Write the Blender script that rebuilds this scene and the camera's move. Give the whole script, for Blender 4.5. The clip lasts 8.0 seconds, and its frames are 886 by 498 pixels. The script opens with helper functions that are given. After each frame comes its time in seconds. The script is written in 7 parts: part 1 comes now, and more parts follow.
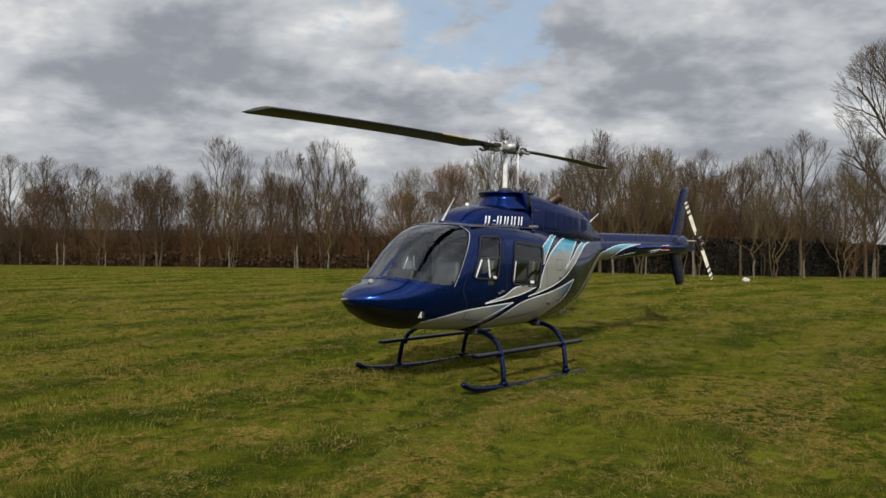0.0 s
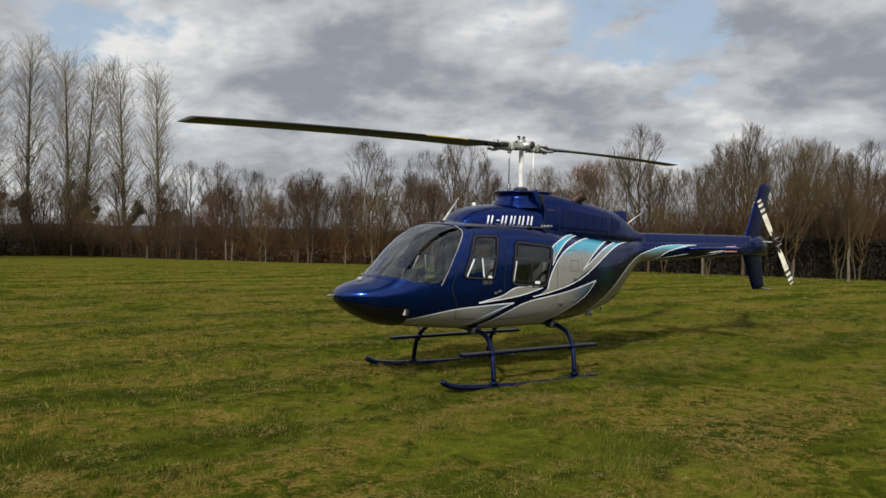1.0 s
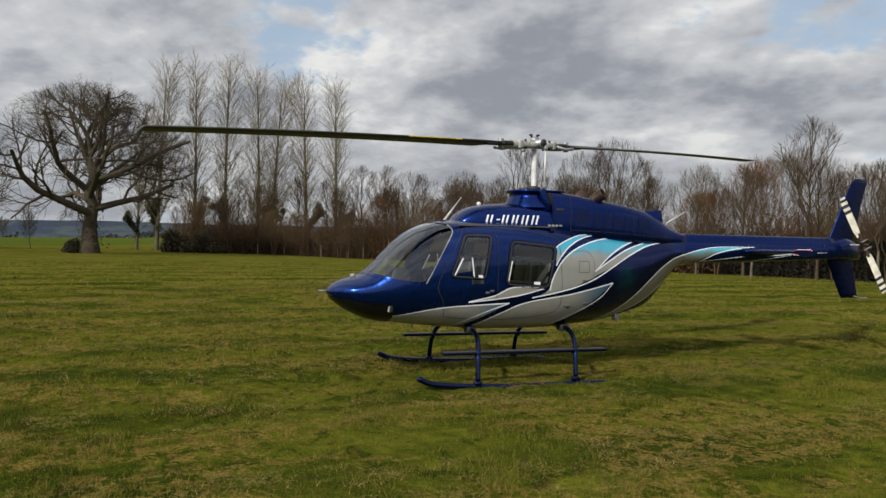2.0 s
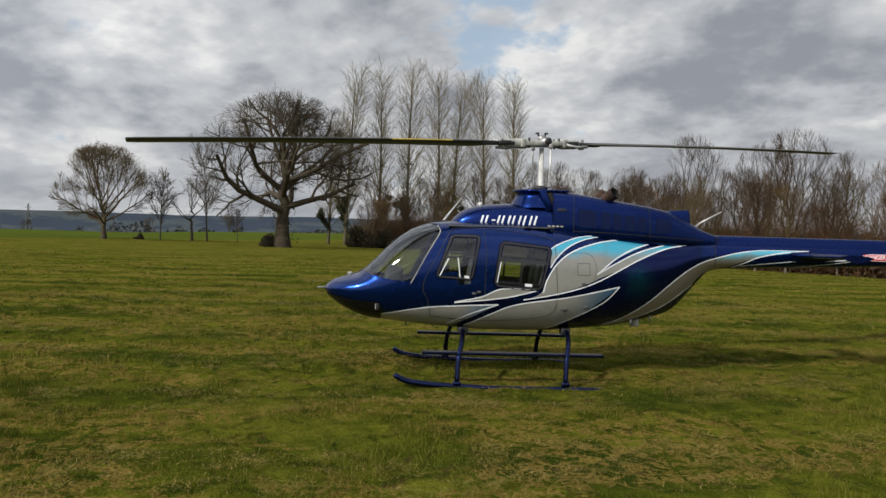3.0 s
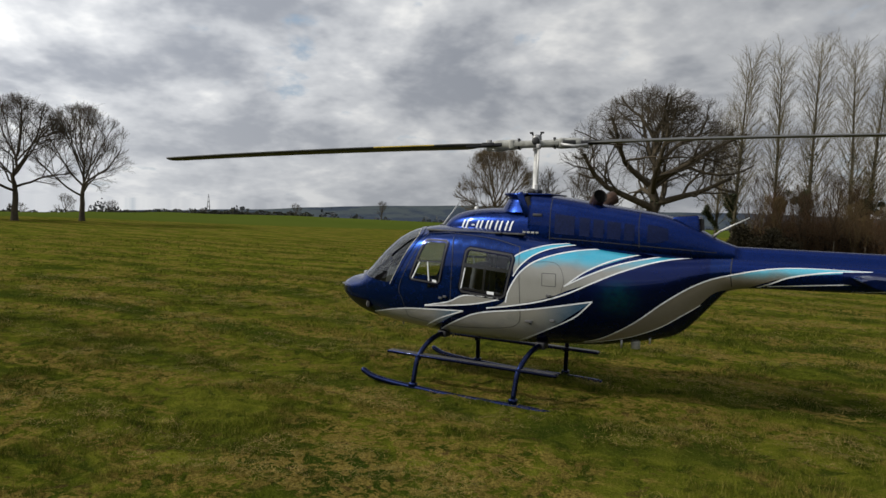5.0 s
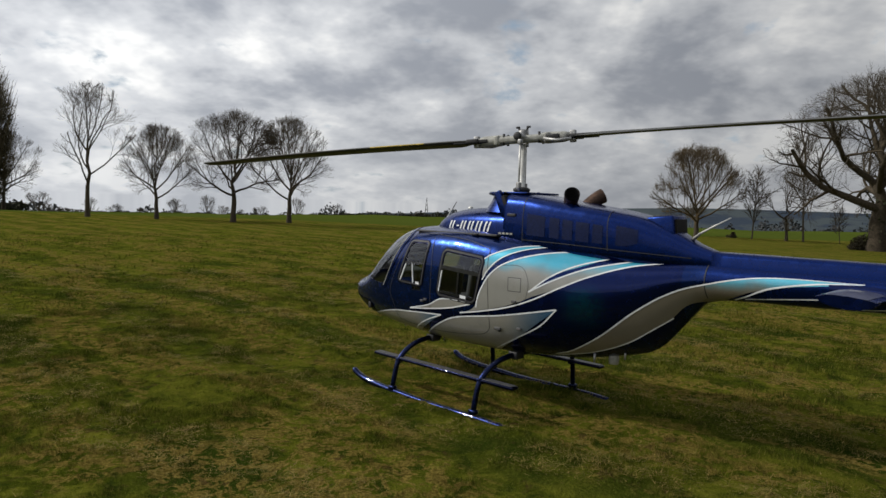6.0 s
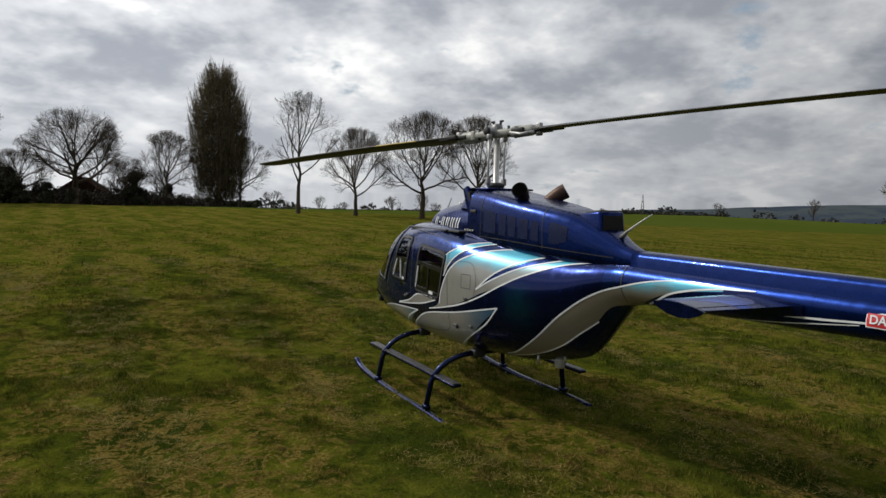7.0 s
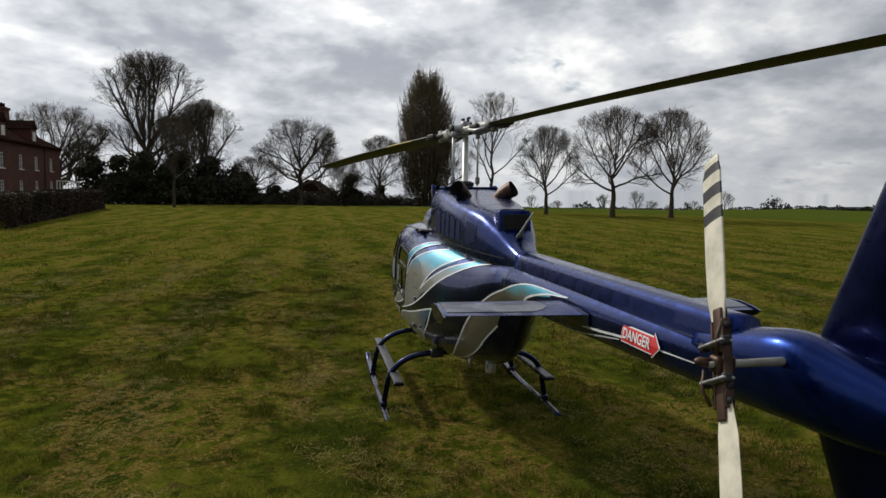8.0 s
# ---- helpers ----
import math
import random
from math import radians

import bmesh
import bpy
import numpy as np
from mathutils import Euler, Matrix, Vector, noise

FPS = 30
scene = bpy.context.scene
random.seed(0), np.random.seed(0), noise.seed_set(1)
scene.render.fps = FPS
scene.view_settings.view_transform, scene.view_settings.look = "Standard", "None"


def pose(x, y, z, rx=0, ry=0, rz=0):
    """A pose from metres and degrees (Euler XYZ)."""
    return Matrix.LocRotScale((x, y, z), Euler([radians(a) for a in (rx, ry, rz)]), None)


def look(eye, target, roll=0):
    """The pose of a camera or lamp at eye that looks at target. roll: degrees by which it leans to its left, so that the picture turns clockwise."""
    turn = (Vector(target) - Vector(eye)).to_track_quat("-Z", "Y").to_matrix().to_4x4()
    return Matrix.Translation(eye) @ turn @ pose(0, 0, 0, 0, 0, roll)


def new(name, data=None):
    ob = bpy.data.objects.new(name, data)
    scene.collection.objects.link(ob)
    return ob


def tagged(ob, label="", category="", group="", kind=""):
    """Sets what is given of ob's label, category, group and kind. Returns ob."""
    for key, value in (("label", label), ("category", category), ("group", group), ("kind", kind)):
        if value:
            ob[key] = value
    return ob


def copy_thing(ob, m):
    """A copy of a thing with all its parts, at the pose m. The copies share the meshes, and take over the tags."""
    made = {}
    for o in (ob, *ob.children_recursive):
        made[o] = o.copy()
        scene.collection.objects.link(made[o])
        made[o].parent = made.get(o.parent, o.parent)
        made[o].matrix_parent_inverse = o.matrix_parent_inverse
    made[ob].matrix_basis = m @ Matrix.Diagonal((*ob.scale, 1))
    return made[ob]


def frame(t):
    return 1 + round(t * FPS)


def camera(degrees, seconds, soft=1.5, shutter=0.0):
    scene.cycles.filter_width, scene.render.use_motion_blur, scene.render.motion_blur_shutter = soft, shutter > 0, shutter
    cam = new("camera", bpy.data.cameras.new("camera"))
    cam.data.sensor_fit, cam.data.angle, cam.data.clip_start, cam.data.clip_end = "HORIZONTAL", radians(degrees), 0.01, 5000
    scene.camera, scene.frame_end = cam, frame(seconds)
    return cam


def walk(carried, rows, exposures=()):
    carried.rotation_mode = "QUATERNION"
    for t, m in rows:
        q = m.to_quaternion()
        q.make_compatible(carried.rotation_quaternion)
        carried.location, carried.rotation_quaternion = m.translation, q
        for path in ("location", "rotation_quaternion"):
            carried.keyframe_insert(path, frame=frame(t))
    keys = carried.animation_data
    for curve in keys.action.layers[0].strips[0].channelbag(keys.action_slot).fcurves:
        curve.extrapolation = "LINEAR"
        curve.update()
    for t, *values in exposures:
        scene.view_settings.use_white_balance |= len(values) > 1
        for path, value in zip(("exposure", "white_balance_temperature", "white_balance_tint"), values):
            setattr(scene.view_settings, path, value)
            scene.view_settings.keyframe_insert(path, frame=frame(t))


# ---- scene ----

cam = camera(62.84, 8.0, 1.5)
ROWS = [
    (0.0, -0.029, -0.014, 1.776, -0.16, -0.85, -0.65),
    (0.5, 0.969, -0.025, 1.793, 6.07, -0.96, -0.85),
    (1.0, 2.046, 0.092, 1.807, 12.75, -1.09, -0.92),
    (1.5, 3.159, 0.363, 1.796, 19.77, -1.07, -1.06),
    (3.0, 6.431, 2.151, 1.923, 42.34, -1.83, -1.56),
    (3.5, 7.407, 3.078, 1.985, 50.40, -2.17, -1.73),
    (4.0, 8.233, 4.180, 2.079, 58.60, -2.71, -1.89),
    (4.5, 8.892, 5.400, 2.170, 66.81, -3.14, -1.97),
    (5.0, 9.351, 6.710, 2.202, 74.99, -3.18, -1.93),
    (6.5, 9.393, 10.924, 2.292, 100.23, -3.83, -1.61),
    (7.0, 8.971, 12.270, 2.325, 108.64, -4.19, -1.47),
    (7.5, 8.394, 13.572, 2.354, 117.21, -4.41, -1.07),
    (8.0, 7.657, 14.775, 2.384, 125.85, -4.63, -0.69),
]
walk(cam, [(t, pose(x, y, z, 90 + pitch, roll, yaw)) for t, x, y, z, yaw, pitch, roll in ROWS],
     [(0.0, 0.0), (3.0, 0.0), (5.0, -0.24), (6.5, -0.48), (8.0, -0.50)])

# ------------------------------------------------------------------ light
SUN_EL, SUN_AZ = 35.0, 186.2          # degrees; azimuth clockwise from +y
world = bpy.data.worlds.new("world")
scene.world = world
world.use_nodes = True


class Nodes:
    """Short hand for building a node tree."""

    def __init__(self, tree):
        self.tree = tree
        tree.nodes.clear()

    def add(self, kind, **inputs):
        node = self.tree.nodes.new(kind)
        for key, value in inputs.items():
            slot = int(key[1:]) if key[0] == "_" and key[1:].isdigit() else key.replace("_", " ")
            self.put(node.inputs[slot], value)
        return node

    def put(self, socket, value):
        if isinstance(value, bpy.types.NodeSocket):
            self.tree.links.new(value, socket)
        elif isinstance(value, bpy.types.Node):
            self.tree.links.new(value.outputs[0], socket)
        else:
            socket.default_value = value

    def math(self, op, a, b=0.0, clamp=False):
        node = self.add("ShaderNodeMath", _0=a, _1=b)
        node.operation, node.use_clamp = op, clamp
        return node.outputs[0]

    def mix(self, fac, a, b, blend="MIX"):
        node = self.tree.nodes.new("ShaderNodeMix")
        node.data_type, node.blend_type = "RGBA", blend
        self.put(node.inputs[0], fac)
        for slot, value in ((6, a), (7, b)):
            self.put(node.inputs[slot], (*value, 1) if isinstance(value, tuple) and len(value) == 3 else value)
        return node.outputs[2]

    def noise(self, vector, scale, detail=4.0, rough=0.55, distort=0.0):
        node = self.add("ShaderNodeTexNoise", Scale=scale, Detail=detail, Roughness=rough, Distortion=distort)
        if vector is not None:
            self.put(node.inputs["Vector"], vector)
        return node.outputs[0]

    def ramp(self, fac, low, high, out0=0.0, out1=1.0):
        node = self.add("ShaderNodeMapRange", Value=fac, From_Min=low, From_Max=high, To_Min=out0, To_Max=out1)
        node.interpolation_type = "SMOOTHSTEP"
        return node.outputs[0]


n = Nodes(world.node_tree)
sky = n.add("ShaderNodeTexSky")
sky.sky_type, sky.sun_disc = "NISHITA", False
sky.sun_elevation, sky.sun_rotation = radians(SUN_EL), radians(SUN_AZ)
coord = n.add("ShaderNodeTexCoord")
xyz = n.add("ShaderNodeSeparateXYZ", Vector=coord.outputs["Generated"])
# a deck of cloud seen from below: directions are laid on a level sheet, so that the lumps flatten towards the horizon
lift = n.math("ADD", n.math("MAXIMUM", xyz.outputs[2], 0.0), 0.32)
deck = n.add("ShaderNodeCombineXYZ", X=n.math("DIVIDE", xyz.outputs[0], lift), Y=n.math("DIVIDE", xyz.outputs[1], lift), Z=0.0).outputs[0]


def cloud(scale, detail, rough, shift=(0.0, 0.0, 0.0), warp=0.0):
    """Thickness of the cloud deck in a direction."""
    at = n.add("ShaderNodeVectorMath", _0=deck, _1=shift)
    return n.noise(at.outputs[0], scale, detail, rough, warp)


# thick middles are grey, thin edges and tops turned to the sun are white
here = cloud(2.2, 9.0, 0.545, (3.1, 1.7, 0.4), 0.08)
broad_cloud = cloud(1.1, 3.0, 0.5, (8.3, 2.9, 1.1))
sunward = cloud(2.2, 5.0, 0.545, (3.1 + 0.055 * math.sin(radians(SUN_AZ)), 1.7 + 0.055 * math.cos(radians(SUN_AZ)), 0.4), 0.08)
fluff = cloud(7.5, 6.0, 0.56, (0.7, 5.3, 2.0), 0.1)
thick = n.math("ADD", n.math("ADD", n.math("MULTIPLY", here, 0.72), n.math("MULTIPLY", broad_cloud, 0.28)), n.math("MULTIPLY", n.math("SUBTRACT", fluff, 0.5), 0.22))
lit = n.math("ADD", n.math("SUBTRACT", here, sunward), n.math("MULTIPLY", n.math("SUBTRACT", fluff, 0.5), 0.10))
shade = n.math("SUBTRACT", n.math("MULTIPLY", lit, 1.1), n.math("SUBTRACT", thick, 0.5))
tone = n.mix(n.ramp(shade, -0.13, 0.07), (0.375, 0.402, 0.455), (0.735, 0.755, 0.785))
tone = n.mix(n.ramp(shade, 0.03, 0.15), tone, (1.06, 1.06, 1.045))
rim = n.ramp(xyz.outputs[2], 0.0, 0.20)
tone = n.mix(rim, n.mix(0.5, tone, (0.53, 0.55, 0.58)), tone)
# thin stretches of cloud where blue shows, high in the north and the west
gap = 0.0
for az_gap, el_gap, width, most in ((4.0, 19.5, 0.28, 1.1), (-40.0, 17.0, 0.16, 0.75), (-91.0, 14.5, 0.20, 0.55)):
    spot = n.add("ShaderNodeVectorMath", _0=coord.outputs["Generated"], _1=(math.sin(radians(az_gap)) * math.cos(radians(el_gap)), math.cos(radians(az_gap)) * math.cos(radians(el_gap)), math.sin(radians(el_gap))))
    spot.operation = "DISTANCE"
    gap = n.math("MAXIMUM", n.ramp(spot.outputs["Value"], width, 0.03, 0.0, most), gap)
ragged = n.math("ADD", n.math("MULTIPLY", n.math("SUBTRACT", 0.5, thick), 4.0), n.math("MULTIPLY", n.math("SUBTRACT", 0.5, fluff), 2.2))
cover = n.ramp(n.math("ADD", n.math("SUBTRACT", n.math("MULTIPLY", gap, 0.95), 0.62), ragged), -0.10, 0.55, 1.0, 0.10)
# clouds towards the sun are brighter, as thin cloud scatters forward
SUNWAY = (math.sin(radians(SUN_AZ)) * math.cos(radians(SUN_EL)), math.cos(radians(SUN_AZ)) * math.cos(radians(SUN_EL)), math.sin(radians(SUN_EL)))
facing = n.add("ShaderNodeVectorMath", _0=coord.outputs["Generated"], _1=SUNWAY)
facing.operation = "DOT_PRODUCT"
glare = n.ramp(facing.outputs["Value"], -0.35, 0.9, 0.98, 2.05)
tone = n.mix(1.0, tone, n.add("ShaderNodeCombineColor", Red=glare, Green=glare, Blue=glare).outputs[0], "MULTIPLY")
blue = n.mix(1.0, sky.outputs[0], (0.13, 0.13, 0.13), "MULTIPLY")
blue = n.mix(0.70, blue, (0.56, 0.71, 0.88))
back = n.add("ShaderNodeBackground", Color=n.mix(cover, blue, tone), Strength=0.78)
n.add("ShaderNodeOutputWorld", Surface=back)

sun_data = bpy.data.lights.new("sun", "SUN")
sun_data.energy, sun_data.angle, sun_data.color = 4.0, radians(2.5), (1.0, 0.95, 0.86)
sun = new("sun", sun_data)
az = radians(SUN_AZ)
way = Vector((math.sin(az) * math.cos(radians(SUN_EL)), math.cos(az) * math.cos(radians(SUN_EL)), math.sin(radians(SUN_EL))))
sun.matrix_world = look(way * 60, (0, 0, 0))


# ------------------------------------------------------------------ materials
def material(name, paint):
    mat = bpy.data.materials.new(name)
    mat.use_nodes = True
    n = Nodes(mat.node_tree)
    n.add("ShaderNodeOutputMaterial", Surface=paint(n))
    return mat


def bump(n, height, strength=0.3, distance=0.01):
    return n.add("ShaderNodeBump", Height=height, Strength=strength, Distance=distance).outputs[0]


def plain(name, colour, rough=0.5, metal=0.0, coat=0.0, wear=0.12, scale=9.0, relief=0.0, shine=0.5):
    """A paint or metal with two scales of wear."""
    def paint(n):
        at = n.add("ShaderNodeTexCoord").outputs["Object"]
        a = n.noise(at, scale, 5.0)
        b = n.noise(at, scale * 7, 4.0)
        dark = tuple(c * (1 - 2.2 * wear) for c in colour)
        light = tuple(min(1, c * (1 + wear) + 0.01 * wear) for c in colour)
        tint = n.mix(n.ramp(a, 0.3, 0.7), dark, light)
        tint = n.mix(n.ramp(b, 0.55, 0.8, 0.0, wear * 2), tint, dark)
        p = n.add("ShaderNodeBsdfPrincipled", Base_Color=tint, Metallic=metal, Roughness=n.ramp(b, 0.2, 0.8, max(0.02, rough - 0.06), rough + 0.08),
                  Coat_Weight=coat, Coat_Roughness=0.04, Specular_IOR_Level=shine)
        if relief:
            n.put(p.inputs["Normal"], bump(n, b, relief, 0.004))
        return p
    return material(name, paint)


def fade(name, low, high, axis, start, stop, rough=0.3, metal=0.3):
    """Airbrushed lacquer that runs from one colour to another along the airframe (axis 0: length, 2: height)."""
    def paint(n):
        at = n.add("ShaderNodeTexCoord").outputs["Object"]
        place = n.add("ShaderNodeSeparateXYZ", Vector=at).outputs[axis]
        soft = n.math("ADD", place, n.math("MULTIPLY", n.math("SUBTRACT", n.noise(at, 2.5, 3.0), 0.5), 0.22))
        tint = n.mix(n.ramp(soft, start, stop), low, high)
        flake = n.noise(at, 900.0, 1.0)
        tint = n.mix(n.ramp(flake, 0.5, 0.75, 0.0, 0.25), tint, (0.75, 0.78, 0.8))
        tint = n.mix(n.ramp(n.noise(at, 6.0, 6.0), 0.5, 0.8, 0.0, 0.25), tint, tuple(0.5 * c for c in low))
        return n.add("ShaderNodeBsdfPrincipled", Base_Color=tint, Metallic=metal, Roughness=rough, Coat_Weight=0.6, Coat_IOR=1.4, Coat_Roughness=0.05)
    return material(name, paint)


def lacquer(name, deep, bright, rough=0.24, coat=0.5):
    """Dark blue metallic car lacquer with flake, faint ripple and dust."""
    def paint(n):
        at = n.add("ShaderNodeTexCoord").outputs["Object"]
        flake = n.noise(at, 700.0, 1.0)
        tint = n.mix(n.ramp(flake, 0.35, 0.75), deep, bright)
        dust = n.ramp(n.noise(at, 3.0, 8.0, 0.65), 0.55, 0.85, 0.0, 0.028)
        tint = n.mix(dust, tint, (0.06, 0.09, 0.16))
        wave = n.noise(at, 5.0, 2.0)
        return n.add("ShaderNodeBsdfPrincipled", Base_Color=tint, Metallic=0.85, Roughness=n.ramp(n.noise(at, 11.0, 5.0), 0.3, 0.8, rough - 0.05, rough + 0.08),
                     Specular_IOR_Level=0.35, Coat_Weight=coat, Coat_IOR=1.36, Coat_Roughness=0.03, Normal=bump(n, wave, 0.10, 0.03))
    return material(name, paint)


def pane(name, tint, extra=0.0):
    """Thin glazing: clear along the ray, gloss by Fresnel, light smears."""
    def paint(n):
        at = n.add("ShaderNodeTexCoord").outputs["Object"]
        smear = n.ramp(n.noise(at, 4.0, 6.0, 0.6, 1.0), 0.5, 0.8, 0.0, 0.02)
        clear = n.add("ShaderNodeBsdfTransparent", Color=(*tint, 1))
        gloss = n.add("ShaderNodeBsdfGlossy", Color=(0.95, 0.97, 1, 1), Roughness=0.02)
        fres = n.math("ADD", n.math("MULTIPLY", n.add("ShaderNodeFresnel", IOR=1.5).outputs[0], 1.25), n.math("ADD", smear, extra), True)
        return n.add("ShaderNodeMixShader", Fac=fres, _1=clear.outputs[0], _2=gloss.outputs[0])
    return material(name, paint)


BLUE = lacquer("blue_lacquer", (0.0008, 0.0100, 0.066), (0.0020, 0.029, 0.172))
COWL_BLUE = lacquer("cowling_lacquer", (0.0006, 0.0085, 0.066), (0.0012, 0.021, 0.150), 0.28, 0.28)
NAVY = lacquer("navy_lacquer", (0.0003, 0.0020, 0.016), (0.0008, 0.0050, 0.038))
FLANK = lacquer("flank_navy_lacquer", (0.0006, 0.0052, 0.045), (0.0017, 0.0145, 0.112))
FIN_BLUE = lacquer("fin_blue_lacquer", (0.0004, 0.0034, 0.030), (0.0010, 0.0080, 0.068), 0.3, 0.12)
SILVER = fade("silver_lacquer", (0.264, 0.256, 0.228), (0.264, 0.256, 0.228), 2, 0, 1)
TEAL_TOP = fade("silver_to_teal", (0.262, 0.258, 0.233), (0.025, 0.36, 0.52), 2, 1.54, 1.72)
TEAL_TIP = fade("silver_to_blue_tip", (0.012, 0.08, 0.17), (0.264, 0.256, 0.228), 0, -0.85, -0.25)
TEAL_BOOM = fade("bronze_to_teal", (0.165, 0.142, 0.105), (0.05, 0.40, 0.56), 2, 1.54, 1.68)
TEAL_FRONT = fade("silver_tip_blue", (0.05, 0.12, 0.2), (0.264, 0.256, 0.228), 0, 0.7, 1.15)
LINE = plain("white_pinstripe", (0.72, 0.74, 0.76), 0.35, 0.0, 0.5, 0.06)
BLACK = plain("black_gloss", (0.006, 0.006, 0.008), 0.22, 0.0, 0.6)
CHIN = plain("matt_black_panel", (0.003, 0.003, 0.004), 0.35, 0.0, 0.0, shine=0.25)
RUBBER = plain("black_rubber", (0.012, 0.012, 0.014), 0.6)
GLASS = pane("clear_glazing", (0.74, 0.80, 0.79), 0.0)
STEEL = plain("bare_steel", (0.36, 0.36, 0.36), 0.5, 0.6, 0.0, 0.22, 14.0)
MAST_GREY = plain("polished_mast", (0.58, 0.58, 0.56), 0.35, 0.2, 0.2, 0.10)
PALE = plain("pale_grey_paint", (0.31, 0.31, 0.28), 0.5, 0.0, 0.1, 0.16)
CREAM = plain("cream_blade_paint", (0.66, 0.62, 0.50), 0.45, 0.0, 0.1, 0.12)
OLIVE = plain("black_blade_paint", (0.028, 0.028, 0.022), 0.5, 0.0, 0.0, 0.2)
YELLOW = plain("yellow_blade_paint", (0.50, 0.36, 0.04), 0.5, 0.0, 0.0, 0.18)
BURNT = plain("burnt_steel", (0.085, 0.05, 0.035), 0.5, 0.7, 0.0, 0.25, 12.0)
SOOT = plain("soot", (0.006, 0.005, 0.005), 0.9)
TUBE_BLUE = lacquer("blue_tube_lacquer", (0.0006, 0.0040, 0.026), (0.0016, 0.010, 0.066), 0.30)
GRIT = plain("grip_tape", (0.055, 0.055, 0.06), 0.45, 0.0, 0.0, 0.25, 30.0, 0.4)
SEAT = plain("grey_leather", (0.05, 0.05, 0.054), 0.55, 0.0, 0.0, 0.12, 20.0, 0.2)
TRIM = plain("grey_cabin_trim", (0.06, 0.06, 0.062), 0.7)
TIP_GREY = plain("lilac_grey_tip", (0.075, 0.080, 0.115), 0.35, 0.3, 0.3, 0.10)
RED = plain("red_decal", (0.55, 0.02, 0.025), 0.4)
LAMP = plain("lamp_glass", (0.6, 0.6, 0.56), 0.12, 0.3, 0.8)
MESH_DARK = plain("dark_intake_screen", (0.003, 0.009, 0.048), 0.5, 0.0, 0.0, 0.2, 60.0, 0.5, 0.12)


def airbrush(name, deep, bright, mist, x, z, reach):
    """Navy lacquer with a mottled turquoise mist sprayed round (x, z)."""
    def paint(n):
        at = n.add("ShaderNodeTexCoord").outputs["Object"]
        spot = n.add("ShaderNodeSeparateXYZ", Vector=at)
        dx, dz = n.math("SUBTRACT", spot.outputs[0], x), n.math("SUBTRACT", spot.outputs[2], z)
        away = n.math("SQRT", n.math("ADD", n.math("MULTIPLY", dx, dx), n.math("MULTIPLY", dz, dz)))
        tint = n.mix(n.ramp(n.noise(at, 700.0, 1.0), 0.35, 0.75), deep, bright)
        blot = n.ramp(n.noise(at, 16.0, 4.0, 0.6, 0.8), 0.36, 0.62, 0.25, 1.0)
        tint = n.mix(n.math("MULTIPLY", n.ramp(away, reach, 0.02, 0.0, 0.75), blot), tint, mist)
        return n.add("ShaderNodeBsdfPrincipled", Base_Color=tint, Metallic=0.85, Roughness=0.25, Specular_IOR_Level=0.35, Coat_Weight=0.5, Coat_IOR=1.36, Coat_Roughness=0.03, Normal=bump(n, n.noise(at, 5.0, 2.0), 0.10, 0.03))
    return material(name, paint)


GHOST = airbrush("airbrushed_navy", (0.0006, 0.0052, 0.045), (0.0017, 0.0145, 0.112), (0.004, 0.085, 0.145), -1.22, 1.26, 0.30)


# ------------------------------------------------------------------ mesh helpers
def sheet(name, verts, faces, mat, smooth=True):
    me = bpy.data.meshes.new(name)
    me.from_pydata([tuple(map(float, v)) for v in verts], [], [tuple(map(int, f)) for f in faces])
    if mat:
        me.materials.append(mat)
    if smooth:
        me.polygons.foreach_set("use_smooth", [True] * len(me.polygons))
    me.update()
    return me


def part(name, mesh, parent, label="", smooth=True, mat=None):
    if isinstance(mesh, bmesh.types.BMesh):
        me = bpy.data.meshes.new(name)
        mesh.to_mesh(me)
        mesh.free()
        if smooth:
            me.polygons.foreach_set("use_smooth", [True] * len(me.polygons))
        mesh = me
    if mat:
        mesh.materials.clear()
        mesh.materials.append(mat)
    ob = new(name, mesh)
    ob.parent = parent
    if label:
        tagged(ob, label)
    return ob


def grid_faces(nu, nv, wrap=False, start=0):
    out = []
    for i in range(nu - 1):
        for j in range(nv if wrap else nv - 1):
            k = (j + 1) % nv
            out.append((start + i * nv + j, start + i * nv + k, start + (i + 1) * nv + k, start + (i + 1) * nv + j))
    return out


def box(size, bevel=0.01, at=(0, 0, 0), turn=None, taper=None):
    bm = bmesh.new()
    bmesh.ops.create_cube(bm, size=1)
    for v in bm.verts:
        k = 1.0 if not taper or v.co.z < 0 else taper
        v.co = Vector((v.co.x * size[0] * k, v.co.y * size[1] * k, v.co.z * size[2]))
    if bevel:
        bmesh.ops.bevel(bm, geom=list(bm.edges), offset=bevel, segments=2, affect="EDGES", profile=0.6)
    m = Matrix.Translation(at) @ (turn.to_4x4() if turn else Matrix())
    bm.transform(m)
    return bm


